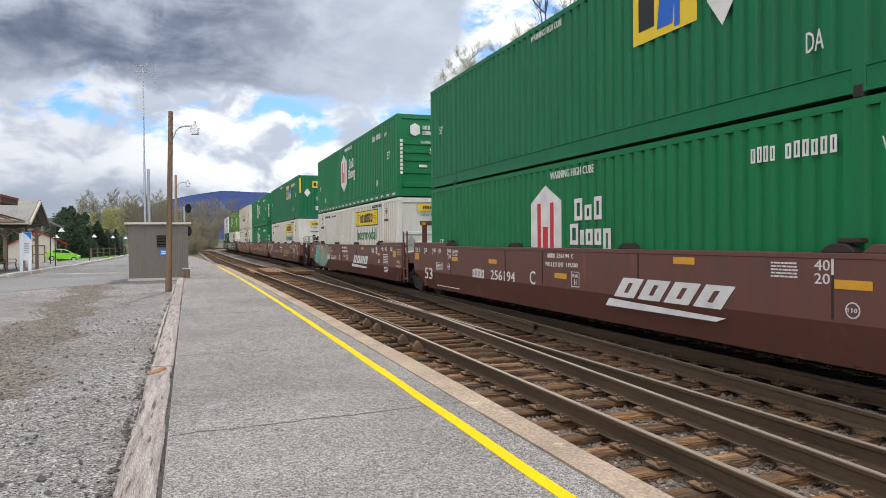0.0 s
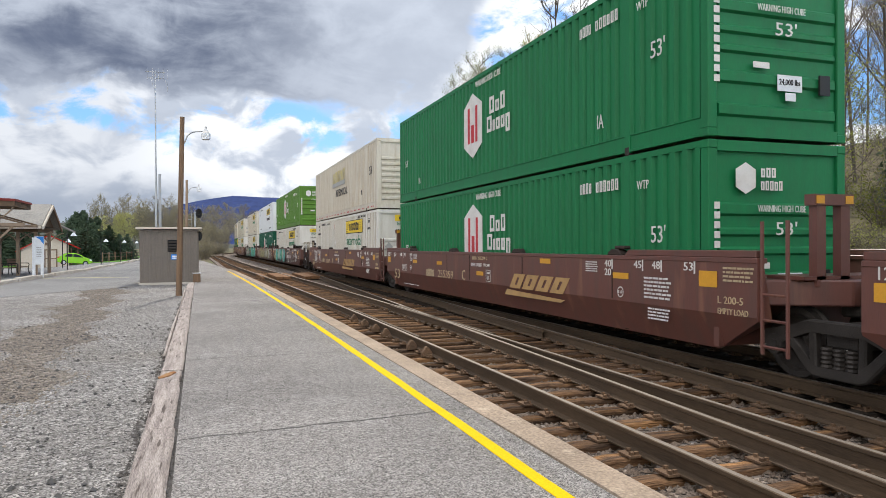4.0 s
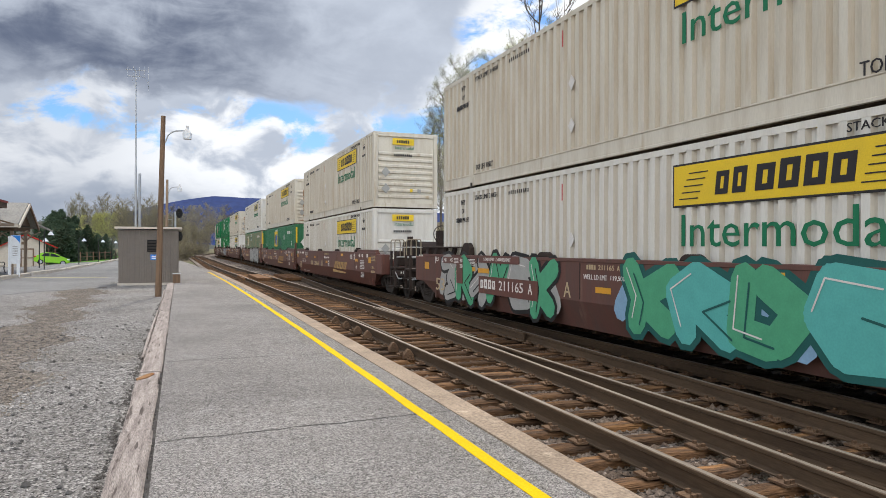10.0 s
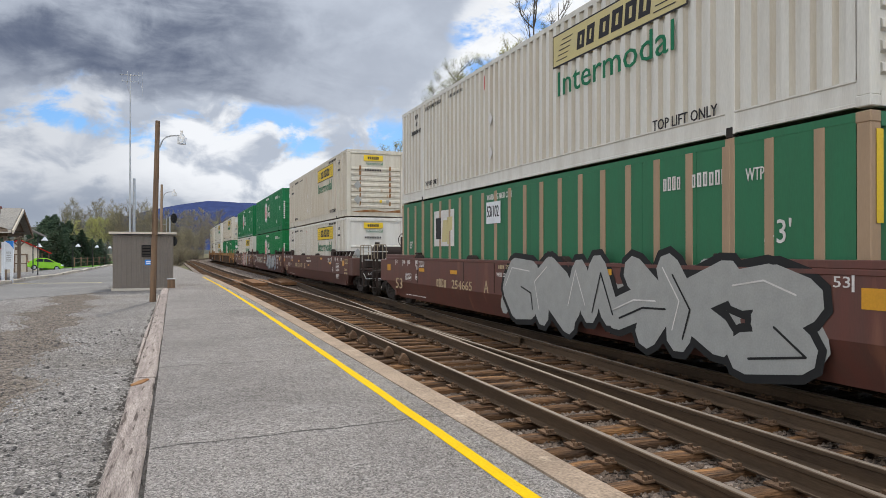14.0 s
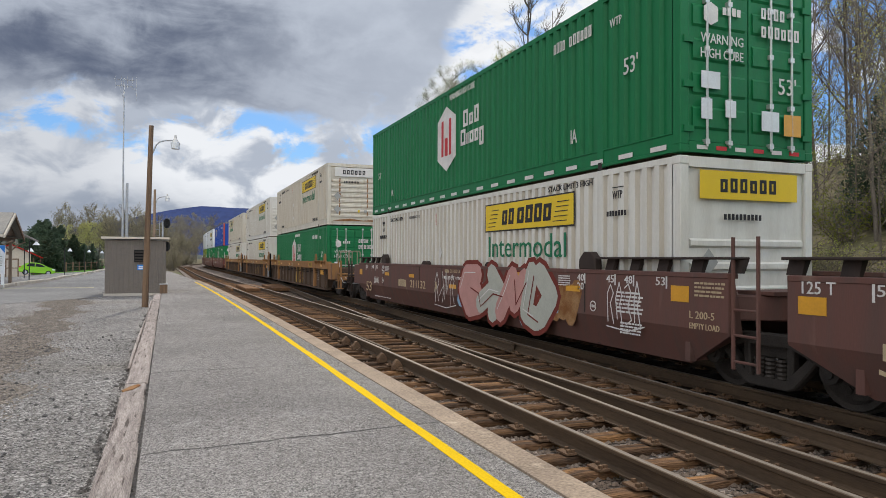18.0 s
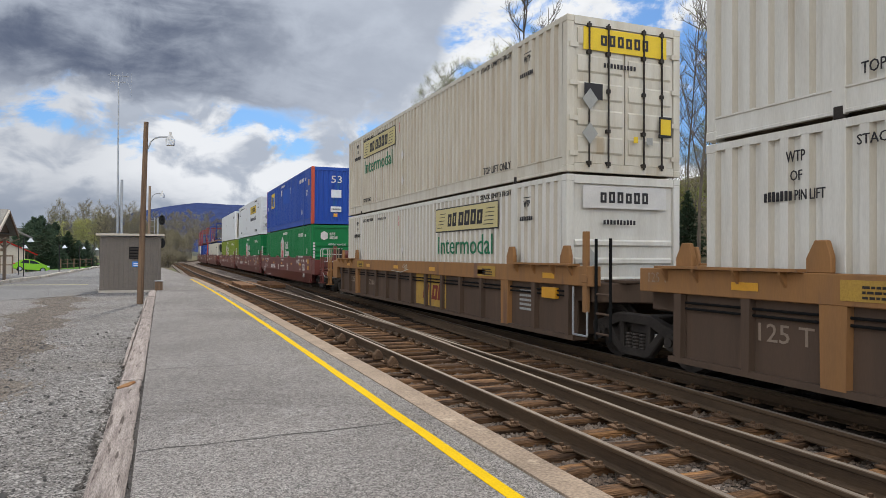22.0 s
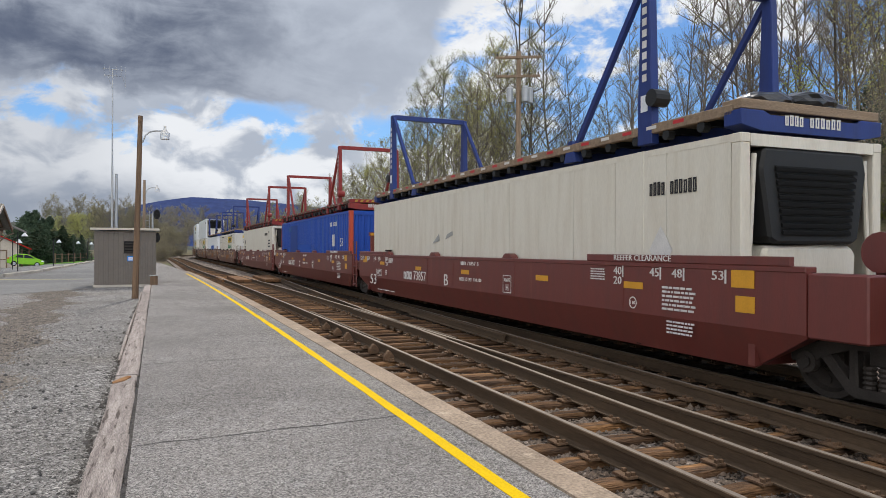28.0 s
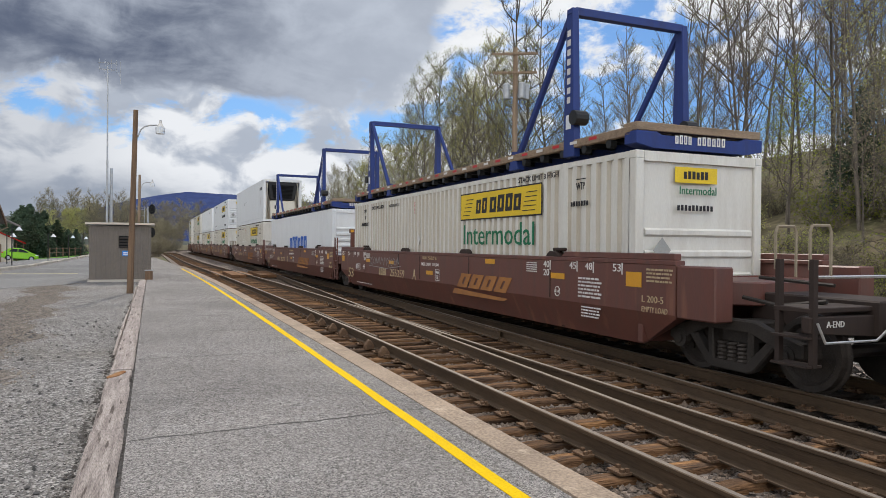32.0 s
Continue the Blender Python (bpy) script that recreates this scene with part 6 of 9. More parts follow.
def frame_mesh():
    """The cast side frame of a truck."""
    bm = bmesh.new()
    chords = ([(-1.12, 0.44), (-1.12, 0.62), (-0.75, 0.68), (-0.40, 0.82), (0.40, 0.82), (0.75, 0.68), (1.12, 0.62), (1.12, 0.44), (0.80, 0.44), (0.72, 0.55), (0.36, 0.69), (-0.36, 0.69), (-0.72, 0.55), (-0.80, 0.44)],
              [(-0.735, 0.545), (-0.40, 0.18), (-0.30, 0.14), (0.30, 0.14), (0.40, 0.18), (0.735, 0.545), (0.60, 0.585), (0.30, 0.25), (-0.30, 0.25), (-0.60, 0.585)])
    for poly in chords:
        prism(bm, poly, 0.0, 0.14, "x")
    for s in (-1, 1):
        prism(bm, [(s * 0.27, 0.23), (s * 0.38, 0.30), (s * 0.39, 0.70), (s * 0.29, 0.70)], 0.01, 0.13, "x")
    return mesh_of("side_frame", bm, M["truck_steel"], bevel=0.02)


SIDE_FRAME = frame_mesh()


def spring_mesh():
    bm = bmesh.new()
    rings = []
    for k in range(11):
        rad = 0.075 if k % 2 else 0.058
        rings.append([bm.verts.new((rad * math.cos(0.785 * i), rad * math.sin(0.785 * i), 0.25 + k * 0.026)) for i in range(8)])
    for p, q in zip(rings, rings[1:]):
        for i in range(8):
            bm.faces.new((p[i], p[(i + 1) % 8], q[(i + 1) % 8], q[i]))
    return mesh_of("spring", bm, M["wheel"])


SPRING = spring_mesh()


def bearing_mesh():
    bm = bmesh.new()
    tube(bm, (-0.02, 0, 0), (0.07, 0, 0), 0.13, n=12)
    tube(bm, (-0.05, 0, 0), (-0.02, 0, 0), 0.07, n=8)
    return mesh_of("bearing", bm, M["truck_steel"])


BEARING = bearing_mesh()
WHEELS = []


def truck(car, y):
    bm = bmesh.new()
    box(bm, -1.05, 1.05, -0.22, 0.22, 0.50, 0.78)
    box(bm, -0.3, 0.3, -0.3, 0.3, 0.78, 0.92)
    t = part("truck", bm, M["truck_steel"], car, "dark cast steel wheel truck", bevel=0.02)
    t.location = (0, y, 0)
    for s in (-1, 1):
        f = part("side_frame", SIDE_FRAME, None, t)
        f.matrix_basis = pose(-1.16, 0, 0) if s < 0 else pose(1.02, 0, 0)
        for q in (-0.17, 0.0, 0.17) if s < 0 else ():
            p = part("spring", SPRING, None, t)
            p.location = (s * 1.09, q, 0)
        for yy in (-0.89, 0.89):
            b = part("bearing", BEARING, None, t)
            b.location = (s * 1.16, yy, 0.46)
    for yy in (-0.89, 0.89):
        w = part("wheelset", WHEELSET, None, t)
        w.location = (0, yy, WHEEL_R)
        WHEELS.append(w)
    return t


def well_body(kind):
    """The steel well of one unit, without its ends and lettering. Built once for each paint."""
    key = ("well", kind)
    paint_mat = M[{"brown": "brown_car", "old": "old_car", "oxide": "red_car", "ribbed": "dusty_car"}[kind]]
    words = {"brown": "brown steel container well car", "old": "faded brown graffitied container well car", "oxide": "oxide red steel container well car", "ribbed": "dusty brown well car with tan top rails and upright stiffeners"}[kind]
    car = thing("well_car", words, "railway car", "cars of the train")
    if key in STOCK:
        for me in STOCK[key]:
            part(me.name.split(".")[0], me, None, car)
        return car
    for s in (-1, 1):
        x = s * WX
        bm = bmesh.new()
        lo = 0.29
        if kind == "ribbed":
            prism(bm, [(-8.6, 0.32), (8.6, 0.32), (8.6, 0.95), (9.0, 1.05), (9.0, 1.30), (-9.0, 1.30), (-9.0, 1.05), (-8.6, 0.95)], *sorted((x - s * 0.14, x - s * 0.10)), "x")
        else:
            rows = [(-9.2, 0.76), (-8.3, lo), (8.3, lo), (9.2, 0.76)]
            n = len(rows)
            crease = 0.80
            out, low, inn = [], [], []
            for y, z in rows:
                zc = max(crease, z)
                t = [bm.verts.new((x, y, 1.50)), bm.verts.new((x, y, zc)), bm.verts.new((x - s * 0.16 * (zc - z) / 0.4, y, z)), bm.verts.new((x - s * 0.24, y, z)), bm.verts.new((x - s * 0.10, y, 1.50))]
                out.append(t)
            for p, q in zip(out, out[1:]):
                for k in range(4):
                    bm.faces.new((p[k], q[k], q[k + 1], p[k + 1]))
                bm.faces.new((p[4], q[4], q[0], p[0]))
            bm.faces.new(out[0])
            bm.faces.new(out[-1][::-1])
        side = part("side_wall", bm, paint_mat, car)
        bm = bmesh.new()
        top_mat = M["tan_car"] if kind == "ribbed" else paint_mat
        z0 = 1.22 if kind == "ribbed" else 1.49
        box(bm, *sorted((x + s * 0.012, x - s * 0.17)), -9.2, 9.2, z0, 1.56)
        part("top_rail", bm, top_mat, car, bevel=0.01)
        if kind == "ribbed":
            for k in range(15):
                y = -8.4 + k * 1.2
                bm = bmesh.new()
                zb = 0.32
                tan = k in (2, 12)
                hw = 0.15 if tan else 0.055
                prism(bm, [(y - hw, zb), (y + hw, zb), (y + hw + 0.015, 1.22), (y - hw - 0.015, 1.22)], *sorted((x - s * 0.10, x + s * 0.006 * tan)), "x")
                part("stiffener", bm, M["tan_car"] if tan else paint_mat, car)
            bm = bmesh.new()
            box(bm, *sorted((x - s * 0.005, x - s * 0.3)), -8.6, 8.6, 0.26, 0.34)
            part("bottom_rail", bm, paint_mat, car)
            bm = bmesh.new()
            for z in (1.02, 1.10):
                tube(bm, (x - s * 0.06, -8.3, z), (x - s * 0.06, 8.3, z), 0.018, n=6)
            part("conduit", bm, M["rubber"], car)
            for o in (-1, 1):
                bm = bmesh.new()
                box(bm, *sorted((x - s * 0.05, x + s * 0.12)), *sorted((o * 6.35, o * 8.75)), 1.565, 1.60)
                part("ledge", bm, M["tan_car"], car)
                for q in (6.6, 7.3, 8.0, 8.6):
                    bm = bmesh.new()
                    prism(bm, [(x + s * 0.012, 1.38), (x + s * 0.11, 1.53), (x + s * 0.11, 1.564), (x + s * 0.012, 1.564)], *sorted((o * q - 0.02, o * q + 0.02)), "y")
                    part("ledge_bracket", bm, M["tan_car"], car)
        # humps that guide the boxes down; taller gabled plates where the corner castings come
        for y in (-6.0, -2.1, 2.1, 6.0) if kind != "ribbed" else (-6.2, 6.2, 8.3, -8.3):
            bm = bmesh.new()
            if kind == "ribbed":
                prism(bm, [(y - 0.16, 1.56), (y + 0.16, 1.56), (y + 0.16, 1.72), (y + 0.05, 1.92), (y - 0.10, 1.92), (y - 0.16, 1.74)], *sorted((x - s * 0.02, x - s * 0.10)), "x")
            elif abs(y) > 5 and kind == "old":
                prism(bm, [(y - 0.25, 1.56), (y + 0.25, 1.56), (y + 0.24, 1.74), (y + 0.10, 1.86), (y - 0.10, 1.86), (y - 0.24, 1.74)], *sorted((x, x - s * 0.14)), "x")
            else:
                prism(bm, [(y - 0.22, 1.56), (y + 0.22, 1.56), (y + 0.17, 1.62), (y + 0.09, 1.66), (y - 0.09, 1.66), (y - 0.17, 1.62)], *sorted((x, x - s * 0.16)), "x")
            part("container_guide", bm, top_mat if kind in ("oxide", "ribbed") else M["car_end"], car, bevel=0.012)
        if kind == "old":
            for o in (-1, 1):
                bm = bmesh.new()
                box(bm, *sorted((x - s * 0.005, x - s * 0.26)), *sorted((o * 6.28, o * 9.3)), 1.735, 1.77)
                part("raised_ledge", bm, M["car_end"], car, bevel=0.008)
                for q in (6.5, 7.15, 7.8, 8.5, 9.2) if s < 0 else ():
                    bm = bmesh.new()
                    prism(bm, [(x - s * 0.10, 1.56), (x - s * 0.15, 1.735), (x - s * 0.24, 1.735), (x - s * 0.16, 1.56)], *sorted((o * q - 0.11, o * q + 0.11)), "y")
                    part("ledge_leg", bm, M["car_end"], car)
        for o in {"oxide": (1,), "brown": (-1, 1)}.get(kind, ()):
            bm = bmesh.new()
            prism(bm, [(o * 6.3, 1.56), (o * 9.18, 1.56), (o * 9.18, 1.655), (o * 6.42, 1.655)], *sorted((x + s * 0.004, x - s * 0.12)), "x")
            part("raised_ledge", bm, paint_mat, car, bevel=0.01)
            bm = bmesh.new()
            box(bm, *sorted((x - s * 0.02, x - s * 0.16)), *sorted((o * 5.98, o * 6.26)), 1.662, 1.72)
            part("ledge_stop", bm, M["car_end"], car, bevel=0.015)
        bm = bmesh.new()
        box(bm, *sorted((s * 1.0, s * 1.12)), -8.0, 8.0, 0.29, 0.33)
        if kind != "ribbed":
            part("floor_beam", bm, M["rubber"], car)
        else:
            bm.free()
    bm = bmesh.new()
    box(bm, -1.22, 1.22, -8.1, 8.1, 0.28, 0.335)
    part("well_floor", bm, M["truck_steel"], car)
    for o in (-1, 1):
        bm = bmesh.new()
        box(bm, -1.42, 1.42, *sorted((o * 8.32, o * 8.42)), 0.34, 1.30)
        part("bulkhead", bm, paint_mat, car)
        bm = bmesh.new()
        prism(bm, [(-1.40, 8.40), (1.40, 8.40), (1.40, 9.05), (0.5, 9.72), (-0.5, 9.72), (-1.40, 9.05)] if o > 0 else [(-1.40, -8.40), (-1.40, -9.05), (-0.5, -9.72), (0.5, -9.72), (1.40, -9.05), (1.40, -8.40)], 0.95, 1.28, "z")
        part("end_sill", bm, paint_mat, car, bevel=0.02)
    STOCK[key] = [o.data for o in car.children]
    return car


GLYPH_LINES = [
    [[(0.1, 0.9), (0.5, 1.0), (0.88, 0.76), (0.55, 0.48), (0.9, 0.12), (0.3, 0.0)]],
    [[(0.0, 0.08), (0.22, 0.6), (0.42, 0.98), (0.58, 0.4), (0.95, 0.92)]],
    [[(0.2, 0.05), (0.08, 0.65), (0.45, 1.0), (0.88, 0.68), (0.5, 0.42), (0.95, 0.0)]],
    [[(0.1, 1.0), (0.35, 0.5), (0.28, 0.0)], [(0.35, 0.52), (0.95, 0.95)], [(0.4, 0.42), (0.9, 0.08)]],
    [[(0.08, 0.15), (0.25, 0.92), (0.5, 0.2), (0.72, 0.95), (0.98, 0.25)]],
    [[(0.2, 1.0), (0.06, 0.12), (0.45, 0.0)], [(0.5, 0.98), (0.92, 0.55), (0.6, 0.06)]],
    [[(0.05, 0.2), (0.55, 0.5), (0.95, 0.5)], [(0.55, 0.98), (0.98, 0.5), (0.6, 0.02)]],
    [[(0.92, 0.9), (0.3, 0.96), (0.08, 0.5), (0.32, 0.05), (0.88, 0.12), (0.82, 0.5), (0.48, 0.58)]],
]


def brush(points, w, base, mat, car, name, lift):
    """A thick stroke with round ends: overlapping pieces, each a hair above the one before."""
    h = lift
    for a, b in zip(points, points[1:]):
        dx, dy = b[0] - a[0], b[1] - a[1]
        n = math.hypot(dx, dy) or 1
        ux, uy = dx / n * w / 2, dy / n * w / 2
        arc = [(math.cos(k), math.sin(k)) for k in (-1.571, -0.785, 0.0, 0.785, 1.571)]
        poly = [(b[0] + ux * c - uy * s, b[1] + uy * c + ux * s) for c, s in arc] + [(a[0] - ux * c + uy * s, a[1] - uy * c - ux * s) for c, s in arc]
        shapes([poly], base, M[mat], car, name, h, 0.0003)
        h += 0.00012
    return h


def graffiti(car, y0, wide, colours, seed, tall=1.0, outline="black", n=5, glow=None, z0=0.46, pen=0.27, fat=0.34):
    """Large sprayed letter shapes: thick strokes over a wider dark edge."""
    r = random.Random(seed)
    base = side_frame(-WX - 0.002, y0, z0)
    step = wide / n
    if glow:
        for k in range(2 * n):
            x = (k + 0.5) * step / 2
            brush([(x - step * 0.3, tall * r.uniform(0.15, 0.5)), (x, tall * r.uniform(0.5, 0.95)), (x + step * 0.3, tall * r.uniform(0.2, 0.7))], 0.42, base, glow, car, "graffiti_glow", 0.0005 + 0.0002 * k)
    order = list(range(len(GLYPH_LINES)))
    r.shuffle(order)
    w = min(step * fat, pen)
    h1, h2 = 0.005, 0.012
    for i in range(n):
        lean, up = r.uniform(-0.16, 0.16), r.uniform(-0.03, 0.05)
        wob = [r.uniform(-0.04, 0.04) for _ in range(12)]
        lines = [[(i * step + step * (0.04 + 0.98 * (x + wob[k % 12] + lean * (y - 0.5))), tall * (0.12 + up + 0.78 * (y + wob[(k + 5) % 12]))) for k, (x, y) in enumerate(line)] for line in GLYPH_LINES[order[i % len(order)]]]
        for line in lines:
            h1 = brush(line, w * 1.42, base, outline, car, "graffiti_outline", h1)
        for line in lines:
            h2 = brush(line, w, base, colours[i % len(colours)], car, "graffiti_letter", h2)
        a = lines[0][:3]
        brush([(x - w * 0.22, y + w * 0.1) for x, y in a], 0.022, base, "mark_white", car, "graffiti_stroke", 0.022)
        if r.random() < 0.7:
            a = lines[0][-3:]
            brush([(x + w * 0.2, y - w * 0.1) for x, y in a], 0.03, base, outline, car, "graffiti_stroke", 0.022)


def scribble(car, y0, z0, wide, tall, seed, mat="mark_white", n=9):
    """A quick handwritten tag in thin paint."""
    r = random.Random(seed)
    base = side_frame(-WX - 0.002, y0, z0)
    step = wide / n
    h = 0.006
    for i in range(n):
        for line in GLYPH_LINES[r.randrange(len(GLYPH_LINES))]:
            pts = [(i * step + 0.9 * step * (x + r.uniform(-0.08, 0.08)), tall * (y + r.uniform(-0.06, 0.1))) for x, y in line]
            h = brush(pts, 0.022, base, mat, car, "graffiti_scrawl", h)
    brush([(0, -0.04), (wide * 0.6, -0.08), (wide * 1.05, 0.02)], 0.018, base, mat, car, "graffiti_scrawl", h)


def well_marks(car, kind, number, letter, logo="mark_white", show_number=True):
    wh = M["mark_white"] if kind == "oxide" or logo == "mark_white" else M["mark_tan"]
    X = -WX - 0.001
    if kind == "ribbed":
        X -= 0.012
        for y in (7.4, 4.6, 1.5, -1.6, -4.7, -7.6):
            shapes([rect(0, 0.42, 0, 0.10)], side_frame(X, y, 1.32), M["reflector"], car, "reflector")
        word(number, side_frame(-WX + 0.098, 4.62, 0.70), 0.18, M["worn_spray"], car, 0.88)
        word("125 T", side_frame(-WX + 0.098, 7.08, 0.72), 0.22, M["worn_spray"], car, 0.78)
        shapes(fine_lines(5, 0.5, 0.45, 3), side_frame(-WX + 0.098, -6.5, 0.65), M["silver_paint"], car, "small_print")
        # a worn yellow panel with dark red bars
        shapes([rect(0, 1.05, 0, 0.84)], side_frame(-WX + 0.098, -0.30, 0.37), M["panel_worn"], car, "name_panel")
        shapes([rect(0, 1.05, 0, 0.84)], side_frame(-WX + 0.098, -1.50, 0.37), M["panel_worn"], car, "name_panel")
        shapes(block_letters(1, 0.42, 0.42, 0.1, 0.25), side_frame(-WX + 0.094, -0.85, 0.55), M["oxide_mark"], car, "name_stroke", 0.006)
        shapes(block_letters(2, 0.86, 0.42, 0.14, 0.25), side_frame(-WX + 0.094, -1.53, 0.55), M["oxide_mark"], car, "name_stroke", 0.006)
        shapes([rect(0, 0.5, 0, 0.2)], side_frame(-WX + 0.098, -7.5, 0.95), M["reflector"], car, "reflector", 0.004, 0.075)
        for q in (5.9, -4.7):
            shapes([rect(0, 0.9, 0, 0.22)], side_frame(X, q, 1.28), M["panel_worn"], car, "notice_panel")
            shapes(fine_lines(3, 0.5, 0.16, 9), side_frame(X - 0.006, q - 0.25, 1.31), M["truck_steel"], car, "small_print")
        scribble(car, 1.8, 1.30, 1.6, 0.16, 33, "pale_paint", 9)
        return
    for y in (6.68 if kind == "oxide" else 5.81, 3.35, 0.2, -3.3, -5.35 if kind == "old" else -5.98):
        shapes([rect(0, 0.45, 0, 0.10)], side_frame(X, y, {0.2: 0.98, -3.3: 1.36}.get(y, 1.17) if kind != "oxide" else 1.24 if y > 6 else 1.16), M["reflector"], car, "reflector")
    shapes([rect(0, 0.36, 0, 0.22)], side_frame(X, -8.13, 1.15 if kind != "oxide" else 1.28), M["reflector"], car, "reflector")
    if kind == "oxide":
        shapes([rect(0, 0.3, 0, 0.2)], side_frame(X, -8.2, 0.98), M["reflector"], car, "reflector")
        shapes([rect(0, 0.44, 0, 0.11), rect(0.2, 0.44, 0.11, 0.25)], side_frame(X, 8.68, 1.28), M["reflector"], car, "reflector")
    else:
        shapes([rect(0, 0.36, 0, 0.2)], side_frame(X, 9.05, 1.13), M["reflector"], car, "reflector")
    word("53", side_frame(X, 7.79 if kind == "oxide" else 8.1, 0.58), 0.33, wh, car, 0.68)
    if show_number:
        zn = 0.80 if kind == "brown" else 0.88
        shapes(block_letters(4 if kind != "oxide" else 3, 0.75, 0.22, 0.25), side_frame(X, 4.35, zn), wh, car, "name_block")
        word(number, side_frame(X, 3.25 if kind != "oxide" else 3.5, zn), 0.22 if kind != "oxide" else 0.25, wh, car, 1.3 if kind != "oxide" else 0.95)
        word(letter, side_frame(X, 1.25, 0.80 if kind == "brown" else 0.84), 0.28, wh, car, 0.24)
    if kind in ("oxide", "brown"):
        y, k = (-1.95, 1.0) if kind == "oxide" else (-0.42, 0.78)
        shapes([rect(0, 0.36 * k, 0, 0.015), rect(0, 0.36 * k, 0.345 * k, 0.36 * k), rect(0, 0.015, 0.015, 0.345 * k), rect(0.345 * k, 0.36 * k, 0.015, 0.345 * k)], side_frame(X, y, 0.85), M["mark_white"], car, "small_print")
        word("PLATE", side_frame(X, y - 0.06 * k, 0.85 + 0.23 * k), 0.07 * k, M["mark_white"], car, 0.24 * k, "small_print")
        word("H", side_frame(X, y - 0.13 * k, 0.85 + 0.05 * k), 0.13 * k, M["mark_white"], car, 0.1 * k, "small_print")
    zw, yw = (1.0, 0.32) if kind == "oxide" else (1.20, 0.58)
    word("WELL LD LMT", side_frame(X, yw, zw), 0.085, M["mark_white"], car, 0.72, "small_print")
    word("118,100" if kind == "oxide" else "119,500", side_frame(X, yw - 0.82, zw), 0.085, M["mark_white"], car, 0.4, "small_print")
    shapes(block_letters(4, 0.3, 0.085, 0.3), side_frame(X, yw - 0.1, 1.37), wh, car, "small_print")
    word(number, side_frame(X, yw - 0.46, 1.37), 0.085, wh, car, 0.46, "small_print")
    word(letter, side_frame(X, yw - 1.0, 1.37), 0.085, wh, car, 0.07, "small_print")
    if kind == "oxide":
        bm = bmesh.new()
        box(bm, -WX - 0.016, -WX + 0.06, -9.0, -5.0, 1.56, 1.67)
        part("clearance_board", bm, M["red_car"], car, bevel=0.008)
        word("REEFER CLEARANCE", side_frame(-WX - 0.017, -5.75, 1.58), 0.085, M["mark_white"], car, 1.3, "small_print")
    if kind != "oxide" and logo:
        lm = M[logo]
        p = side_frame(X, -1.55, 0.61)
        # a slanted four-block emblem over a swoosh
        for k in range(4):
            shapes(hollow(0.10 + 0.64 * k, 0.64 + 0.64 * k, 0.17, 0.49, 0.215, 0.85), p, lm, car, "emblem_block")
        shapes([[(0, 0), (2.62, 0.0), (2.80, 0.06), (0.9, 0.105), (0.11, 0.13)]], p, lm, car, "swoosh")
    for y, w in ((-5.72, "40"), (-6.58, "45"), (-7.05, "48"), (-7.80, "53")):
        word(w, side_frame(X, y, 1.36), 0.12, M["mark_white"], car, 0.2, "small_print")
        shapes([rect(0.22, 0.25, -0.04, 0.14)], side_frame(X, y, 1.36), M["mark_white"], car, "small_print")
    word("20", side_frame(X, -5.72, 1.21), 0.12, M["mark_white"], car, 0.2, "small_print")
    for y, w in ((6.15, "40"), (6.92, "45"), (7.39, "48"), (8.17, "53")):
        word(w, side_frame(X, y - 0.05, 1.37), 0.12, M["mark_white"], car, 0.2, "small_print")
        shapes([rect(0, 0.03, -0.06, 0.13)], side_frame(X, y, 1.37), M["mark_white"], car, "small_print")
    word("20", side_frame(X, 6.10, 1.22), 0.12, M["mark_white"], car, 0.2, "small_print")
    shapes(fine_lines(5, 0.44, 0.17, 4), side_frame(X, 5.80, 1.31), M["mark_white"], car, "small_print")
    shapes([rect(0, 0.55, 0, 0.012), rect(0, 0.55, 0.198, 0.21), rect(0, 0.012, 0.012, 0.198), rect(0.538, 0.55, 0.012, 0.198)], side_frame(X, 7.08, 0.88), M["mark_white"], car, "small_print")
    shapes(fine_lines(4, 0.48, 0.15, 6), side_frame(X, 7.05, 0.92), M["mark_white"], car, "small_print")
    shapes(fine_lines(1, 1.8, 0.05, 8), side_frame(-WX + 0.152, 7.45, 0.40), M["mark_white"], car, "small_print")
    shapes(fine_lines(5, 0.42, 0.2, 1), side_frame(X, -5.10, 1.26), M["mark_white"], car, "small_print")
    shapes(fine_lines(6, 0.66, 0.36, 5), side_frame(X, -6.85, 0.90), M["mark_white"], car, "small_print")
    shapes(fine_lines(4, 0.55, 0.2, 7), side_frame(X, -6.95, 0.58), M["mark_white"], car, "small_print")
    if kind != "oxide":
        shapes(fine_lines(4, 0.55, 0.22, 12), side_frame(X, -8.60, 1.24), M["mark_tan"], car, "small_print")
        word("L 200-5", side_frame(X, -8.50, 0.94), 0.10, M["mark_tan"], car, 0.46, "small_print")
        word("EMPTY LOAD", side_frame(X, -8.50, 0.80), 0.08, M["mark_tan"], car, 0.55, "small_print")
    for y in (5.95, -2.45, 2.45, -5.95, 0.7):
        shapes([rect(-0.012, 0.012, 0.83, 1.485)], side_frame(X - 0.001, y, 0.0), M["car_end"] if kind != "oxide" else M["red_car"], car, "weld_seam", 0.0, 0.006)
    ring = [[(0.09 * math.cos(a), 0.09 * math.sin(a)), (0.09 * math.cos(a + 0.5), 0.09 * math.sin(a + 0.5)), (0.075 * math.cos(a + 0.5), 0.075 * math.sin(a + 0.5)), (0.075 * math.cos(a), 0.075 * math.sin(a))] for a in [0.524 * k for k in range(12)]]
    shapes(ring, side_frame(X, 6.06, 1.0), M["mark_white"], car, "small_print")
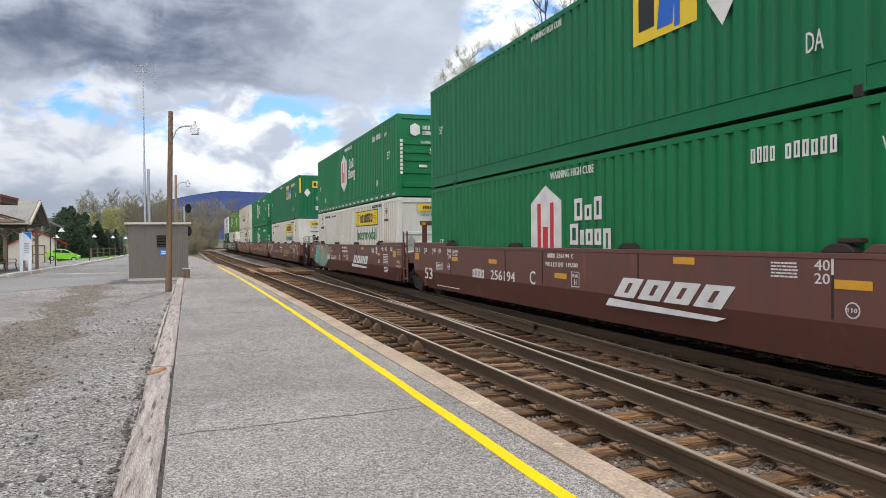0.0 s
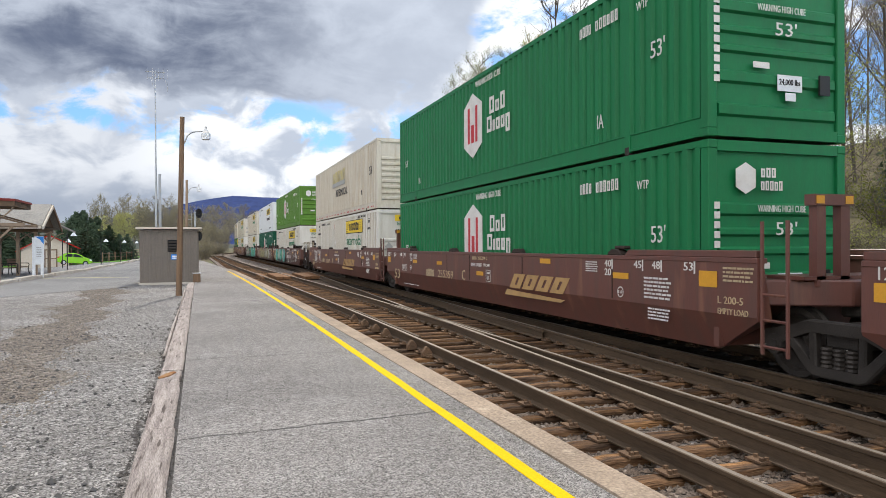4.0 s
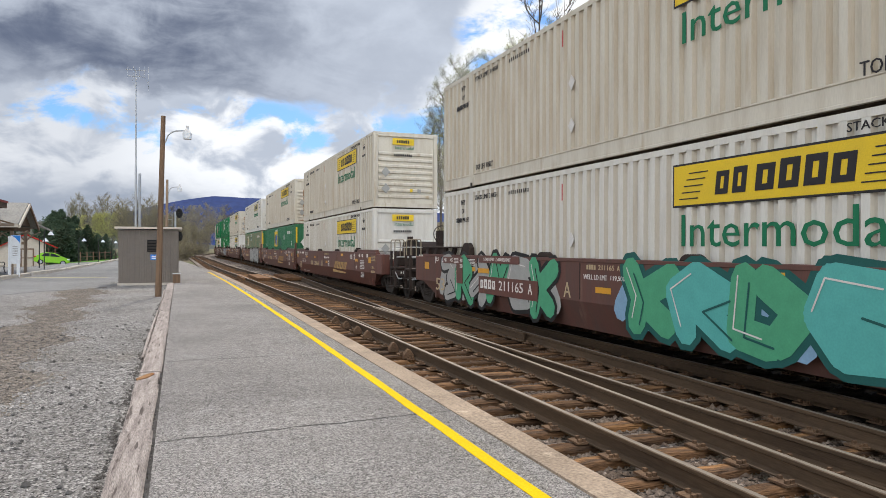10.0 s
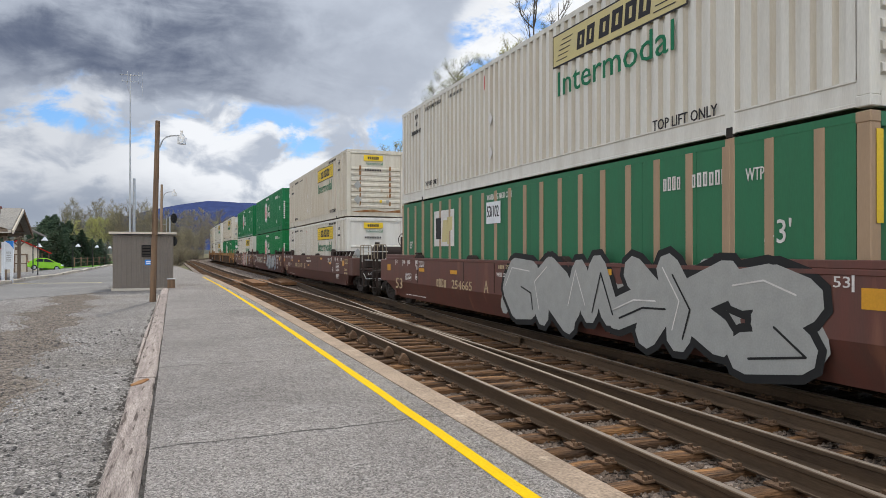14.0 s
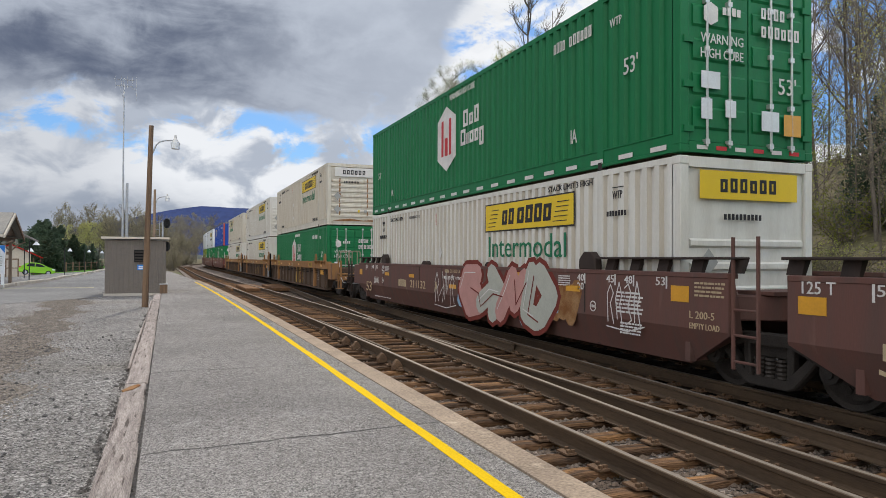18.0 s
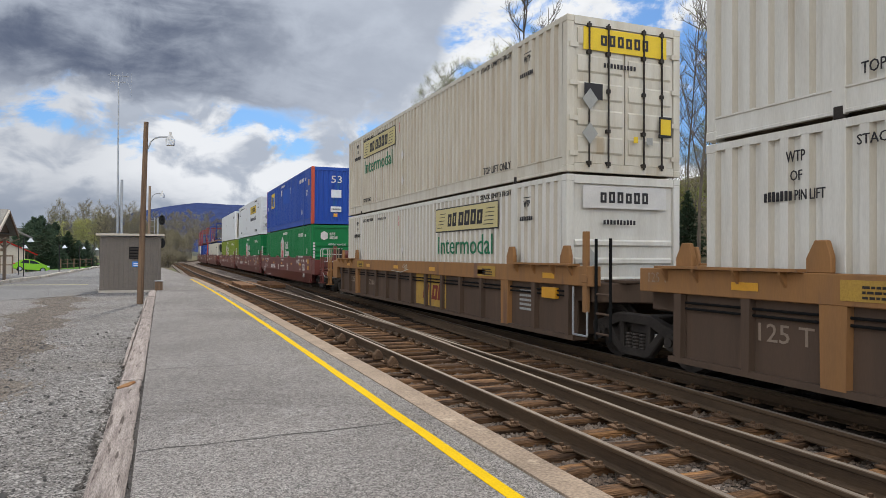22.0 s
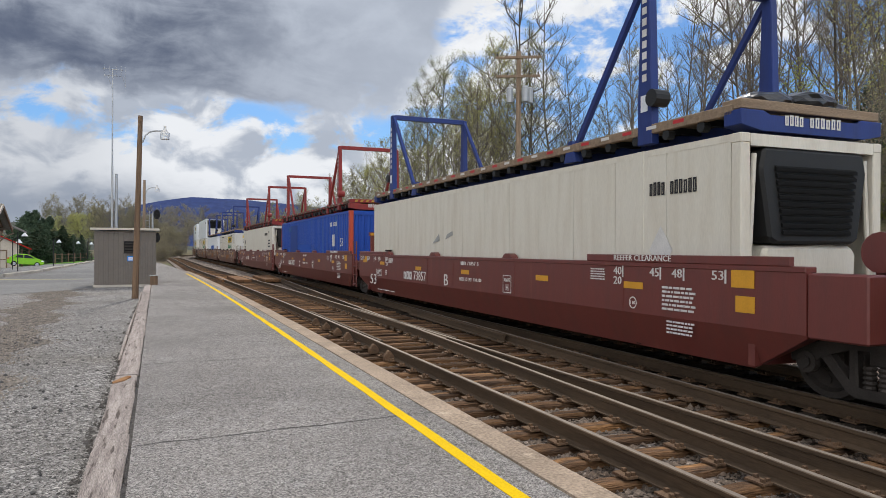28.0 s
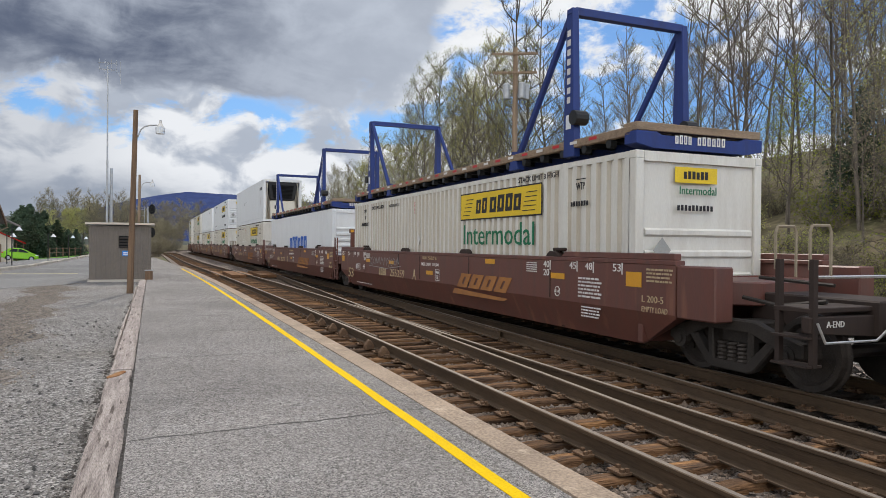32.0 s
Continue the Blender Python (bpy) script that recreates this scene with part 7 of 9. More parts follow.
    word("110", side_frame(X, 6.12, 0.975), 0.05, M["mark_white"], car, 0.11, "small_print")
    shapes(ring, side_frame(X, -6.2, 0.95), M["mark_white"], car, "small_print")
    word("110", side_frame(X, -6.14, 0.925), 0.05, M["mark_white"], car, 0.11, "small_print")


def coupler_end(car, o, kind, letter):
    """The outer end of a car: sill, platform, grab irons and coupler; the brake gear stands at the B end."""
    braked = letter == "B" and o < 0
    mat = M[{"brown": "car_end", "old": "car_end", "oxide": "red_car", "ribbed": "tan_car"}[kind]]
    iron = M["bright_steel" if kind == "oxide" else "rail_cream"]
    bm = bmesh.new()
    box(bm, -0.42, 0.42, *sorted((o * 9.5, o * 11.35)), 0.72, 1.14)
    part("draft_sill", bm, mat, car, bevel=0.02)
    bm = bmesh.new()
    box(bm, -1.42, 1.42, *sorted((o * 10.75, o * 11.25)), 1.02, 1.08)
    part("end_platform", bm, mat, car, bevel=0.01)
    bm = bmesh.new()
    prism(bm, [(-1.45, 0.80), (-0.5, 0.74), (0.5, 0.74), (1.45, 0.80), (1.45, 0.98), (-1.45, 0.98)], *sorted((o * 11.15, o * 11.27)), "y")
    part("end_beam", bm, mat, car, bevel=0.01)
    for x in (-1.38, 1.38):
        for y in (10.8, 11.25):
            bm = bmesh.new()
            box(bm, x - 0.035, x + 0.035, o * y - 0.03, o * y + 0.03, 0.42, 1.62)
            part("stirrup", bm, mat, car)
        for z in (0.42, 0.74):
            bm = bmesh.new()
            box(bm, x - 0.12, x + 0.12, *sorted((o * 10.78, o * 11.27)), z, z + 0.025)
            part("step", bm, mat, car)
        for y in (10.74, 11.2):
            bm = bmesh.new()
            pipe(bm, [(x, o * y, 1.5), (x, o * y, 1.93), (x + 0.03, o * y, 2.0), (x + (0.30 if x < 0 else -0.30), o * y, 2.0), (x + (0.33 if x < 0 else -0.33), o * y, 1.93), (x + (0.33 if x < 0 else -0.33), o * y, 1.4)], 0.018)
            part("grab_iron", bm, iron, car)
    for x in (-0.75, 0.75) if braked else ():
        bm = bmesh.new()
        box(bm, x - 0.08, x + 0.08, *sorted((o * 10.85, o * 11.02)), 1.1, 2.12)
        part("stanchion", bm, mat, car, bevel=0.01)
    if braked:
        bm = bmesh.new()
        tube(bm, (-0.45, o * 10.6, 1.12), (-0.45, o * 10.6, 1.95), 0.13, n=14)
        tube(bm, (-0.45, o * 10.6, 1.95), (-0.45, o * 10.6, 2.02), 0.08, n=10)
        part("brake_cylinder", bm, M["truck_steel"], car)
        bm = bmesh.new()
        box(bm, -1.1, -0.6, *sorted((o * 10.2, o * 10.65)), 1.1, 1.62)
        part("valve_box", bm, mat, car, bevel=0.04)
    bm = bmesh.new()
    pipe(bm, [(-1.4, o * 11.32, 0.92), (-1.3, o * 11.34, 0.70), (-0.5, o * 11.36, 0.70), (-0.3, o * 11.5, 0.98)], 0.016)
    part("uncoupling_lever", bm, M["bright_steel"], car)
    bm = bmesh.new()
    pipe(bm, [(-1.0, o * 9.9, 1.10), (-0.9, o * 10.4, 1.02), (-0.85, o * 11.0, 1.12)], 0.03)
    pipe(bm, [(-0.6, o * 9.8, 1.35), (-0.6, o * 10.9, 1.30)], 0.025)
    part("air_pipe", bm, M["truck_steel"], car)
    bm = bmesh.new()
    pipe(bm, [(-1.35, o * 11.2, 1.42), (1.35, o * 11.2, 1.42)], 0.02)
    if braked:
        pipe(bm, [(-1.35, o * 11.2, 1.75), (-0.4, o * 11.2, 1.75)], 0.02)
    part("handrail", bm, M["bright_steel"], car)
    for s in (-1, 1):
        bm = bmesh.new()
        box(bm, *sorted((s * 1.18, s * 1.494)), *sorted((o * 9.205, o * 9.92)), 0.77, 1.49)
        part("end_box", bm, M[{"brown": "brown_car", "old": "old_car", "oxide": "red_car", "ribbed": "tan_car"}[kind]], car, bevel=0.02)
    if braked:
        bm = bmesh.new()
        tube(bm, (-0.45, o * 9.3, 1.72), (0.95, o * 9.3, 1.72), 0.24, n=16)
        for x in (-0.2, 0.6):
            box(bm, x - 0.04, x + 0.04, *sorted((o * 9.1, o * 9.5)), 1.26, 1.72)
        part("air_tank", bm, mat, car, smooth=False)
    if braked:
        bm = bmesh.new()
        n = 18
        ring = [(0.55 + 0.30 * math.cos(2 * math.pi * i / n), o * 10.55, 2.22 + 0.30 * math.sin(2 * math.pi * i / n)) for i in range(n + 1)]
        pipe(bm, ring, 0.018, 5)
        for i in range(0, n, 3):
            tube(bm, (0.55, o * 10.55, 2.22), ring[i], 0.012, n=4)
        box(bm, 0.42, 0.68, *sorted((o * 10.3, o * 10.5)), 1.1, 2.35)
        part("brake_wheel", bm, mat if kind != "ribbed" else M["tan_car"], car)
    if o < 0:
        word("B-END" if braked else "A-END", end_frame(-1.2, -11.272, 0.86), 0.07, M["mark_white"], car, 0.28, "small_print")
    bm = bmesh.new()
    box(bm, -0.13, 0.13, *sorted((o * 11.35, o * 11.75)), 0.80, 1.0)
    prism(bm, [(-0.24, o * 11.7), (0.2, o * 11.7), (0.24, o * 11.98), (0.05, o * 11.86), (-0.05, o * 11.98), (-0.24, o * 11.95)] if o > 0 else [(-0.24, o * 11.95), (-0.05, o * 11.98), (0.05, o * 11.86), (0.24, o * 11.98), (0.2, o * 11.7), (-0.24, o * 11.7)], 0.74, 1.06, "z")
    part("coupler", bm, M["truck_steel"], car)
    bm = bmesh.new()
    pts = [(0.35, o * 11.3, 0.8), (0.38, o * 11.55, 0.55), (0.36, o * 11.8, 0.42), (0.33, o * 11.95, 0.55)]
    pipe(bm, pts, 0.025)
    part("air_hose", bm, M["rubber"], car)


def joint_end(car, o, kind):
    """The inner end of a unit over the shared truck, with a ladder at the side."""
    mat = M[{"brown": "brown_car", "old": "old_car", "oxide": "red_car", "ribbed": "dusty_car"}[kind]]
    bm = bmesh.new()
    box(bm, -0.36, 0.36, *sorted((o * 9.4, o * 9.83)), 0.80, 1.24)
    part("articulation", bm, M["truck_steel"], car, bevel=0.03)
    bm = bmesh.new()
    box(bm, -1.05, 1.05, *sorted((o * 8.9, o * 9.5)), 1.285, 1.33)
    part("end_deck", bm, mat, car)
    if o < 0:
        for y in (-9.22, -9.62):
            bm = bmesh.new()
            pipe(bm, [(-1.44, y, 0.35), (-1.44, y, 2.02)], 0.028)
            part("ladder_rail", bm, M["rubber"] if kind == "ribbed" else mat, car)
        for z in (0.45, 0.78, 1.1):
            bm = bmesh.new()
            pipe(bm, [(-1.44, -9.22, z), (-1.44, -9.62, z)], 0.02)
            part("ladder_rung", bm, mat, car)
        if kind == "ribbed":
            bm = bmesh.new()
            box(bm, -1.53, -1.45, -9.06, -8.94, 0.78, 2.15)
            box(bm, -1.54, -1.44, -9.08, -8.92, 1.28, 1.42)
            part("corner_stanchion", bm, M["tan_car"], car, bevel=0.01)
            bm = bmesh.new()
            pipe(bm, [(-1.5, -8.62, 1.2), (-1.5, -8.62, 0.38), (-1.5, -9.05, 0.38), (-1.5, -9.05, 0.8)], 0.02)
            part("stirrup", bm, M["galv"], car)
        if kind in ("oxide", "brown"):
            bm = bmesh.new()
            box(bm, -0.85, -0.70, -9.5, -9.38, 1.2, 2.25)
            box(bm, -0.45, -0.30, -9.5, -9.38, 1.2, 2.25)
            box(bm, -0.9, -0.25, -9.52, -9.36, 2.22, 2.36)
            part("guide_post", bm, mat, car)
            for q in (-0.88, -0.4):
                shapes([rect(q, q + 0.13, 2.24, 2.34)], end_frame(0, -9.52, 0), M["reflector"], car, "reflector")
    else:
        word("125 T", side_frame(-WX - 0.004, 9.0, 1.36), 0.14, M["mark_white"], car, 0.42, "small_print")


# ---- the train, from its head: where each load's leading end stands at the start ----
#  (leading end, car, number, letter, emblem, lower load, upper load)
TRAIN = [
    (3.50, "brown", "256194", "C", "mark_white", "badge", "square"),
    (23.25, "brown", "256194", "B", "mark_white", "panelled", "badge_stripe"),
    (47.05, "brown", "255359", "B", "mark_gold", "panelled", "square"),
    (66.90, "brown", "255359", "C", "mark_gold", "badge", "badge"),
    (86.52, "brown", "255359", "A", "mark_gold", "panelled", "gold_name"),
    (110.25, "old", "211165", "B", "", "panelled", "lime"),
    (129.80, "old", "211165", "C", "", "badge_teal", "panelled_new"),
    (149.55, "old", "211165", "A", "", "panelled", "panelled_rust"),
    (173.25, "brown", "254665", "B", "mark_gold", "panelled", "panelled_aged"),
    (192.92, "brown", "254665", "C", "mark_gold", "square_low", "panelled_rust"),
    (212.50, "brown", "254665", "A", "", "square_ribbed", "panelled_pale"),
    (236.48, "old", "211132", "B", "", "panelled", "panelled_rust"),
    (255.90, "old", "211132", "C", "", "badge_mid", "badge"),
    (275.20, "old", "211132", "A", "", "panelled_big", "badge_door_stripe"),
    (299.10, "ribbed", "728100", "A", "", "badge_door", "panelled_rust_plain"),
    (318.67, "ribbed", "728100", "B", "", "panelled_white_end", "panelled_ribs"),
    (338.32, "ribbed", "728100", "C", "", "panelled_plain_end", "panelled_door"),
    (362.05, "oxide", "73858", "B", "", "badge_mid", "navy"),
    (381.65, "oxide", "73858", "C", "", "badge_mid", "panelled_new"),
    (401.46, "oxide", "73858", "A", "", "olive", "reefer_top"),
    (425.07, "oxide", "73857", "B", "", "reefer", "blue"),
    (444.54, "oxide", "73857", "C", "", "navy_plain", "red"),
    (464.40, "oxide", "73857", "A", "", "reefer_words", "red"),
    (488.10, "brown", "255359", "A", "mark_orange", "panelled", "blue"),
    (507.80, "brown", "255359", "B", "mark_orange", "blue_name", "blue"),
    (527.50, "brown", "255359", "C", "mark_orange", "panelled", "reefer_top"),
    (551.10, "brown", "254665", "A", "mark_gold", "panelled", "panelled_new"),
    (570.80, "brown", "254665", "B", "mark_gold", "panelled", "white"),
    (590.50, "brown", "254665", "C", "mark_gold", "panelled", "panelled_ribs"),
    (614.20, "brown", "256194", "A", "mark_gold", "panelled", "panelled"),
    (633.90, "brown", "256194", "B", "mark_gold", "badge", "white"),
]
RUNNING = []


def tarp_bundle():
    """Black sheeting rolled up and tied at the end of a deck."""
    t = thing("tarp_bundle", "crumpled black plastic sheeting bundled on the rack deck", "tarpaulin")
    r = random.Random(6)
    for x, y, a, b, h in ((-0.35, 0.55, 0.42, 0.38, 0.30), (0.35, 0.45, 0.46, 0.36, 0.34), (0.85, 0.6, 0.30, 0.34, 0.28)):
        bm = bmesh.new()
        bmesh.ops.create_icosphere(bm, subdivisions=3, radius=1.0)
        for v in bm.verts:
            k = 1 + 0.16 * noise.noise(v.co * 2.3 + Vector((x * 9, 0, 0))) + 0.10 * noise.noise(v.co * 6)
            v.co = Vector((x + v.co.x * a * k, -HY + y + v.co.y * b * k, 0.345 + h * max(-0.02, 0.45 + 0.55 * v.co.z * k)))
        part("roll", bm, M["plastic"], t)
    return t


def build_train():
    """Cars in threes: the first of three has a coupler in front, the last one behind."""
    starts = {2, 5, 8, 11, 14, 17, 20, 23, 26, 29}
    n = len(TRAIN)
    for i, (lead, kind, number, letter, emblem, low, high) in enumerate(TRAIN):
        mid = lead + HY
        car = well_body(kind)
        head, tail = i in starts, (i + 1) in starts
        truck(car, TRUCK_Y)
        if head:
            truck(car, -TRUCK_Y)
            coupler_end(car, -1, kind, letter)
        else:
            joint_end(car, -1, kind)
        if tail:
            coupler_end(car, 1, kind, letter)
        else:
            joint_end(car, 1, kind)
        well_marks(car, kind, number, letter, emblem, not (kind == "old" and letter == "C"))
        SPRAY.get(i, lambda c: None)(car)
        gather()
        RUNNING.append((car, mid, 0.0))
        base = 0.345
        for load, z in ((low, base), (high, base + CH + 0.042)):
            ob = flat_rack(load) if load in ("blue", "red") else container(load)
            RUNNING.append((ob, mid, z))
        if i == 20:
            RUNNING.append((tarp_bundle(), mid, base + CH + 0.042))


def old_panels(c, number, letter, y, z):
    """Number panels repainted over the spray on the oldest cars."""
    wh, at = M["mark_white"], -WX - 0.024
    shapes([rect(0, 2.9, 0, 0.40)], side_frame(at, y, z), M["brown_car"], c, "repainted_panel")
    shapes(block_letters(4, 0.85, 0.21, 0.25), side_frame(at - 0.006, y - 0.12, z + 0.12), wh, c, "small_print")
    word(number, side_frame(at - 0.006, y - 1.12, z + 0.12), 0.21, wh, c, 1.15, "small_print")
    word(letter, side_frame(at - 0.006, y - 2.5, z + 0.12), 0.21, wh, c, 0.17, "small_print")
    shapes([rect(0, 2.1, 0, 0.17)], side_frame(at, y, 1.39), M["brown_car"], c, "repainted_panel")
    word("LOAD LIMIT 115400 PER UNIT", side_frame(at - 0.006, y - 0.3, 1.44), 0.075, wh, c, 1.4, "small_print")
    shapes([rect(0, 0.62, 0, 0.11)], side_frame(at - 0.002, y + 0.04, 1.15), M["reflector"], c, "reflector")
    if y > 0:
        shapes([rect(0, 1.36, 0.17, 0.34), rect(0.95, 1.36, -0.32, 0.17)], side_frame(at, 7.47, 1.16), M["brown_car"], c, "repainted_panel")
        for q, w in ((7.4, "48"), (6.95, "45"), (6.28, "40")):
            word(w, side_frame(at - 0.006, q, 1.37), 0.1, wh, c, 0.17, "small_print")
        word("20", side_frame(at - 0.006, 6.28, 1.23), 0.1, wh, c, 0.17, "small_print")
        shapes(fine_lines(4, 0.32, 0.14, 2), side_frame(at - 0.006, 6.68, 1.35), wh, c, "small_print")


def patch(c, y0, z0, wide, tall, mat, seed):
    r = random.Random(seed)
    base = side_frame(-WX - 0.002, y0, z0)
    h = 0.002
    for k in range(int(wide / 0.25)):
        h = brush([(k * 0.25, tall * r.uniform(0.1, 0.4)), (k * 0.25 + 0.2, tall * r.uniform(0.6, 0.95))], 0.34, base, mat, c, "graffiti_glow", h)


SPRAY = {
    1: lambda c: (graffiti(c, 7.6, 3.4, ("teal_paint", "gold_paint"), 1, 1.0, "silver_paint", 4, "teal_paint", fat=0.42, pen=0.36), scribble(c, 4.1, 1.1, 0.9, 0.3, 2, n=3)),
    2: lambda c: scribble(c, 7.3, 0.95, 0.8, 0.45, 3, n=5),
    4: lambda c: (scribble(c, 7.3, 0.8, 1.0, 0.6, 4, n=6), scribble(c, 7.1, 0.95, 0.8, 0.45, 31, n=4), scribble(c, 5.6, 0.8, 0.7, 0.65, 5, n=5)),
    5: lambda c: (patch(c, 7.8, 0.5, 1.4, 0.9, "gold_paint", 3), graffiti(c, 6.6, 7.0, ("teal_paint", "green_paint", "pale_paint"), 6, 1.0, "teal_dark", 7, "green_paint", pen=0.34), old_panels(c, "211165", "B", -2.1, 0.68),
                  graffiti(c, -1.4, 1.7, ("black", "black"), 8, 1.05, "mark_white", 2, pen=0.28), scribble(c, -3.3, 0.95, 1.6, 0.42, 7, n=5), scribble(c, -3.6, 0.55, 1.3, 0.3, 27, n=6), scribble(c, -5.1, 0.62, 1.5, 0.5, 28, "pale_paint", n=5), scribble(c, -6.9, 0.7, 1.1, 0.35, 29, n=5)),
    6: lambda c: (graffiti(c, 7.3, 3.0, ("worn_spray", "worn_spray"), 9, 1.0, "old_car", 4, "worn_spray", pen=0.26), graffiti(c, 4.3, 5.6, ("gold_paint", "gold_paint"), 10, 1.05, "black", 5, "worn_spray", pen=0.36), shapes([rect(0, 1.5, 0, 0.28)], side_frame(-WX - 0.024, 0.6, 1.24), M["red_car"], c, "repainted_panel"), graffiti(c, -1.6, 4.4, ("pale_paint", "gold_paint"), 26, 1.0, "black", 5, pen=0.3), scribble(c, -5.6, 0.7, 2.0, 0.5, 11, n=5)),
    7: lambda c: (graffiti(c, -0.6, 6.9, ("green_paint", "teal_paint"), 12, 1.0, "teal_dark", 6, "blue_spray", pen=0.44, fat=0.42), graffiti(c, 7.6, 6.0, ("silver_paint", "green_paint"), 13, 1.1, "black", 6, "silver_paint", pen=0.40, fat=0.42, z0=0.40), old_panels(c, "211165", "A", 5.1, 0.68)),
    10: lambda c: graffiti(c, 0.1, 7.6, ("silver_paint", "silver_paint"), 14, 1.12, "black", 6, "silver_paint", pen=0.52, fat=0.45, z0=0.40),
    12: lambda c: (word("POOR BOY", side_frame(-WX - 0.004, 5.4, 0.84), 0.50, M["pale_paint"], c, 3.9, "graffiti_scrawl"), word("TAWE", side_frame(-WX - 0.004, 0.8, 0.82), 0.22, M["pale_paint"], c, 1.2, "graffiti_scrawl"),
                   graffiti(c, -1.1, 5.2, ("silver_light", "silver_paint"), 22, 1.05, "blue_spray", 6, pen=0.20)),
    13: lambda c: (graffiti(c, -0.6, 4.3, ("pink_paint", "pale_paint"), 17, 1.08, "oxide_mark", 4, "blue_spray", pen=0.48, fat=0.46, z0=0.40), patch(c, -5.0, 0.62, 0.8, 0.8, "rust", 4), scribble(c, -6.6, 0.7, 0.9, 0.65, 18, n=4), scribble(c, 1.2, 0.55, 1.4, 0.8, 21, n=4)),
    23: lambda c: scribble(c, 5.4, 1.1, 3.0, 0.25, 20, "silver_paint", 10),
}
build_train()


# ---- trees ----
class Wood:
    """Collects tapered branch pieces and leaf cards."""

    def __init__(self, seed):
        self.r = random.Random(seed)
        self.v, self.f, self.lv, self.lf = [], [], [], []

    def limb(self, pts, r0, r1, n):
        rings = []
        m = len(pts)
        for i, p in enumerate(pts):
            a = (pts[min(i + 1, m - 1)] - pts[max(i - 1, 0)]).normalized()
            u = a.orthogonal().normalized()
            w = a.cross(u)
            r = r0 + (r1 - r0) * i / (m - 1)
            k = len(self.v)
            self.v += [tuple(p + r * (math.cos(6.2832 * j / n) * u + math.sin(6.2832 * j / n) * w)) for j in range(n)]
            rings.append(k)
        for a, b in zip(rings, rings[1:]):
            self.f += [(a + j, a + (j + 1) % n, b + (j + 1) % n, b + j) for j in range(n)]

    def path(self, p, d, length, n, bend, lift):
        pts = [p.copy()]
        for _ in range(n):
            d = (d + Vector([self.r.uniform(-bend, bend) for _ in range(3)]) + Vector((0, 0, lift))).normalized()
            p = p + d * (length / n)
            pts.append(p)
        return pts, d

    def leaf(self, p, s):
        r = self.r
        u = Vector([r.uniform(-1, 1) for _ in range(3)]).normalized()
        w = u.orthogonal().normalized()
        k = len(self.lv)
        self.lv += [tuple(p + s * (a * u + b * w)) for a, b in ((-0.5, 0), (0, -0.32), (0.55, 0), (0, 0.32))]
        self.lf.append((k, k + 1, k + 2, k + 3))


def tree_meshes(seed, height, limbs, twig, leaves, size, slim, leaf_mat):
    w = Wood(seed)
    r = w.r
    trunk, _ = w.path(Vector((0, 0, -0.4)), Vector((0, 0, 1)), height * 0.93, 9, 0.06, 0.05)
    w.limb(trunk, height * 0.0068, height * 0.0010, 7)
    for i in range(limbs):
        h = (0.28 + 0.68 * (i + r.random()) / limbs) * 9
        k = min(int(h), 8)
        p = trunk[k].lerp(trunk[k + 1], h - k)
        a = i * 2.4 + r.uniform(-0.5, 0.5)
        up = r.uniform(0.5, 1.1)
        ln = height * slim * (1.15 - h / 10) * r.uniform(0.7, 1.2)
        pts, d = w.path(p, Vector((math.cos(a), math.sin(a), up)).normalized(), ln, 5, 0.16, 0.10)
        w.limb(pts, height * 0.0030, height * 0.0007, 4)
        for j in range(6):
            q = pts[1 + j * 4 // 6].lerp(pts[2 + j * 4 // 6], r.random())
            b = r.uniform(0, 6.28)
            sub, d2 = w.path(q, (d + 0.9 * Vector((math.cos(b), math.sin(b), r.uniform(-0.1, 0.8)))).normalized(), ln * r.uniform(0.3, 0.5), 3, 0.2, 0.08)
            w.limb(sub, height * 0.0011, height * 0.0005, 3)
            for _ in range(twig):
                m = r.randrange(3)
                q2 = sub[m].lerp(sub[m + 1], r.random())
                b = r.uniform(0, 6.28)
                tw, _ = w.path(q2, (d2 + 0.9 * Vector((math.cos(b), math.sin(b), r.uniform(0, 0.8)))).normalized(), ln * r.uniform(0.12, 0.28), 2, 0.25, 0.1)
                w.limb(tw, height * 0.00055, height * 0.0003, 3)
                for _ in range(leaves):
                    w.leaf(tw[r.randrange(1, 3)] + Vector([r.uniform(-0.25, 0.25) for _ in range(3)]), size * r.uniform(0.6, 1.3))
    a = raw_mesh("trunk", w.v, w.f, M["bark"])
    b = raw_mesh("crown", w.lv, w.lf, leaf_mat) if w.lf else None
    return a, b


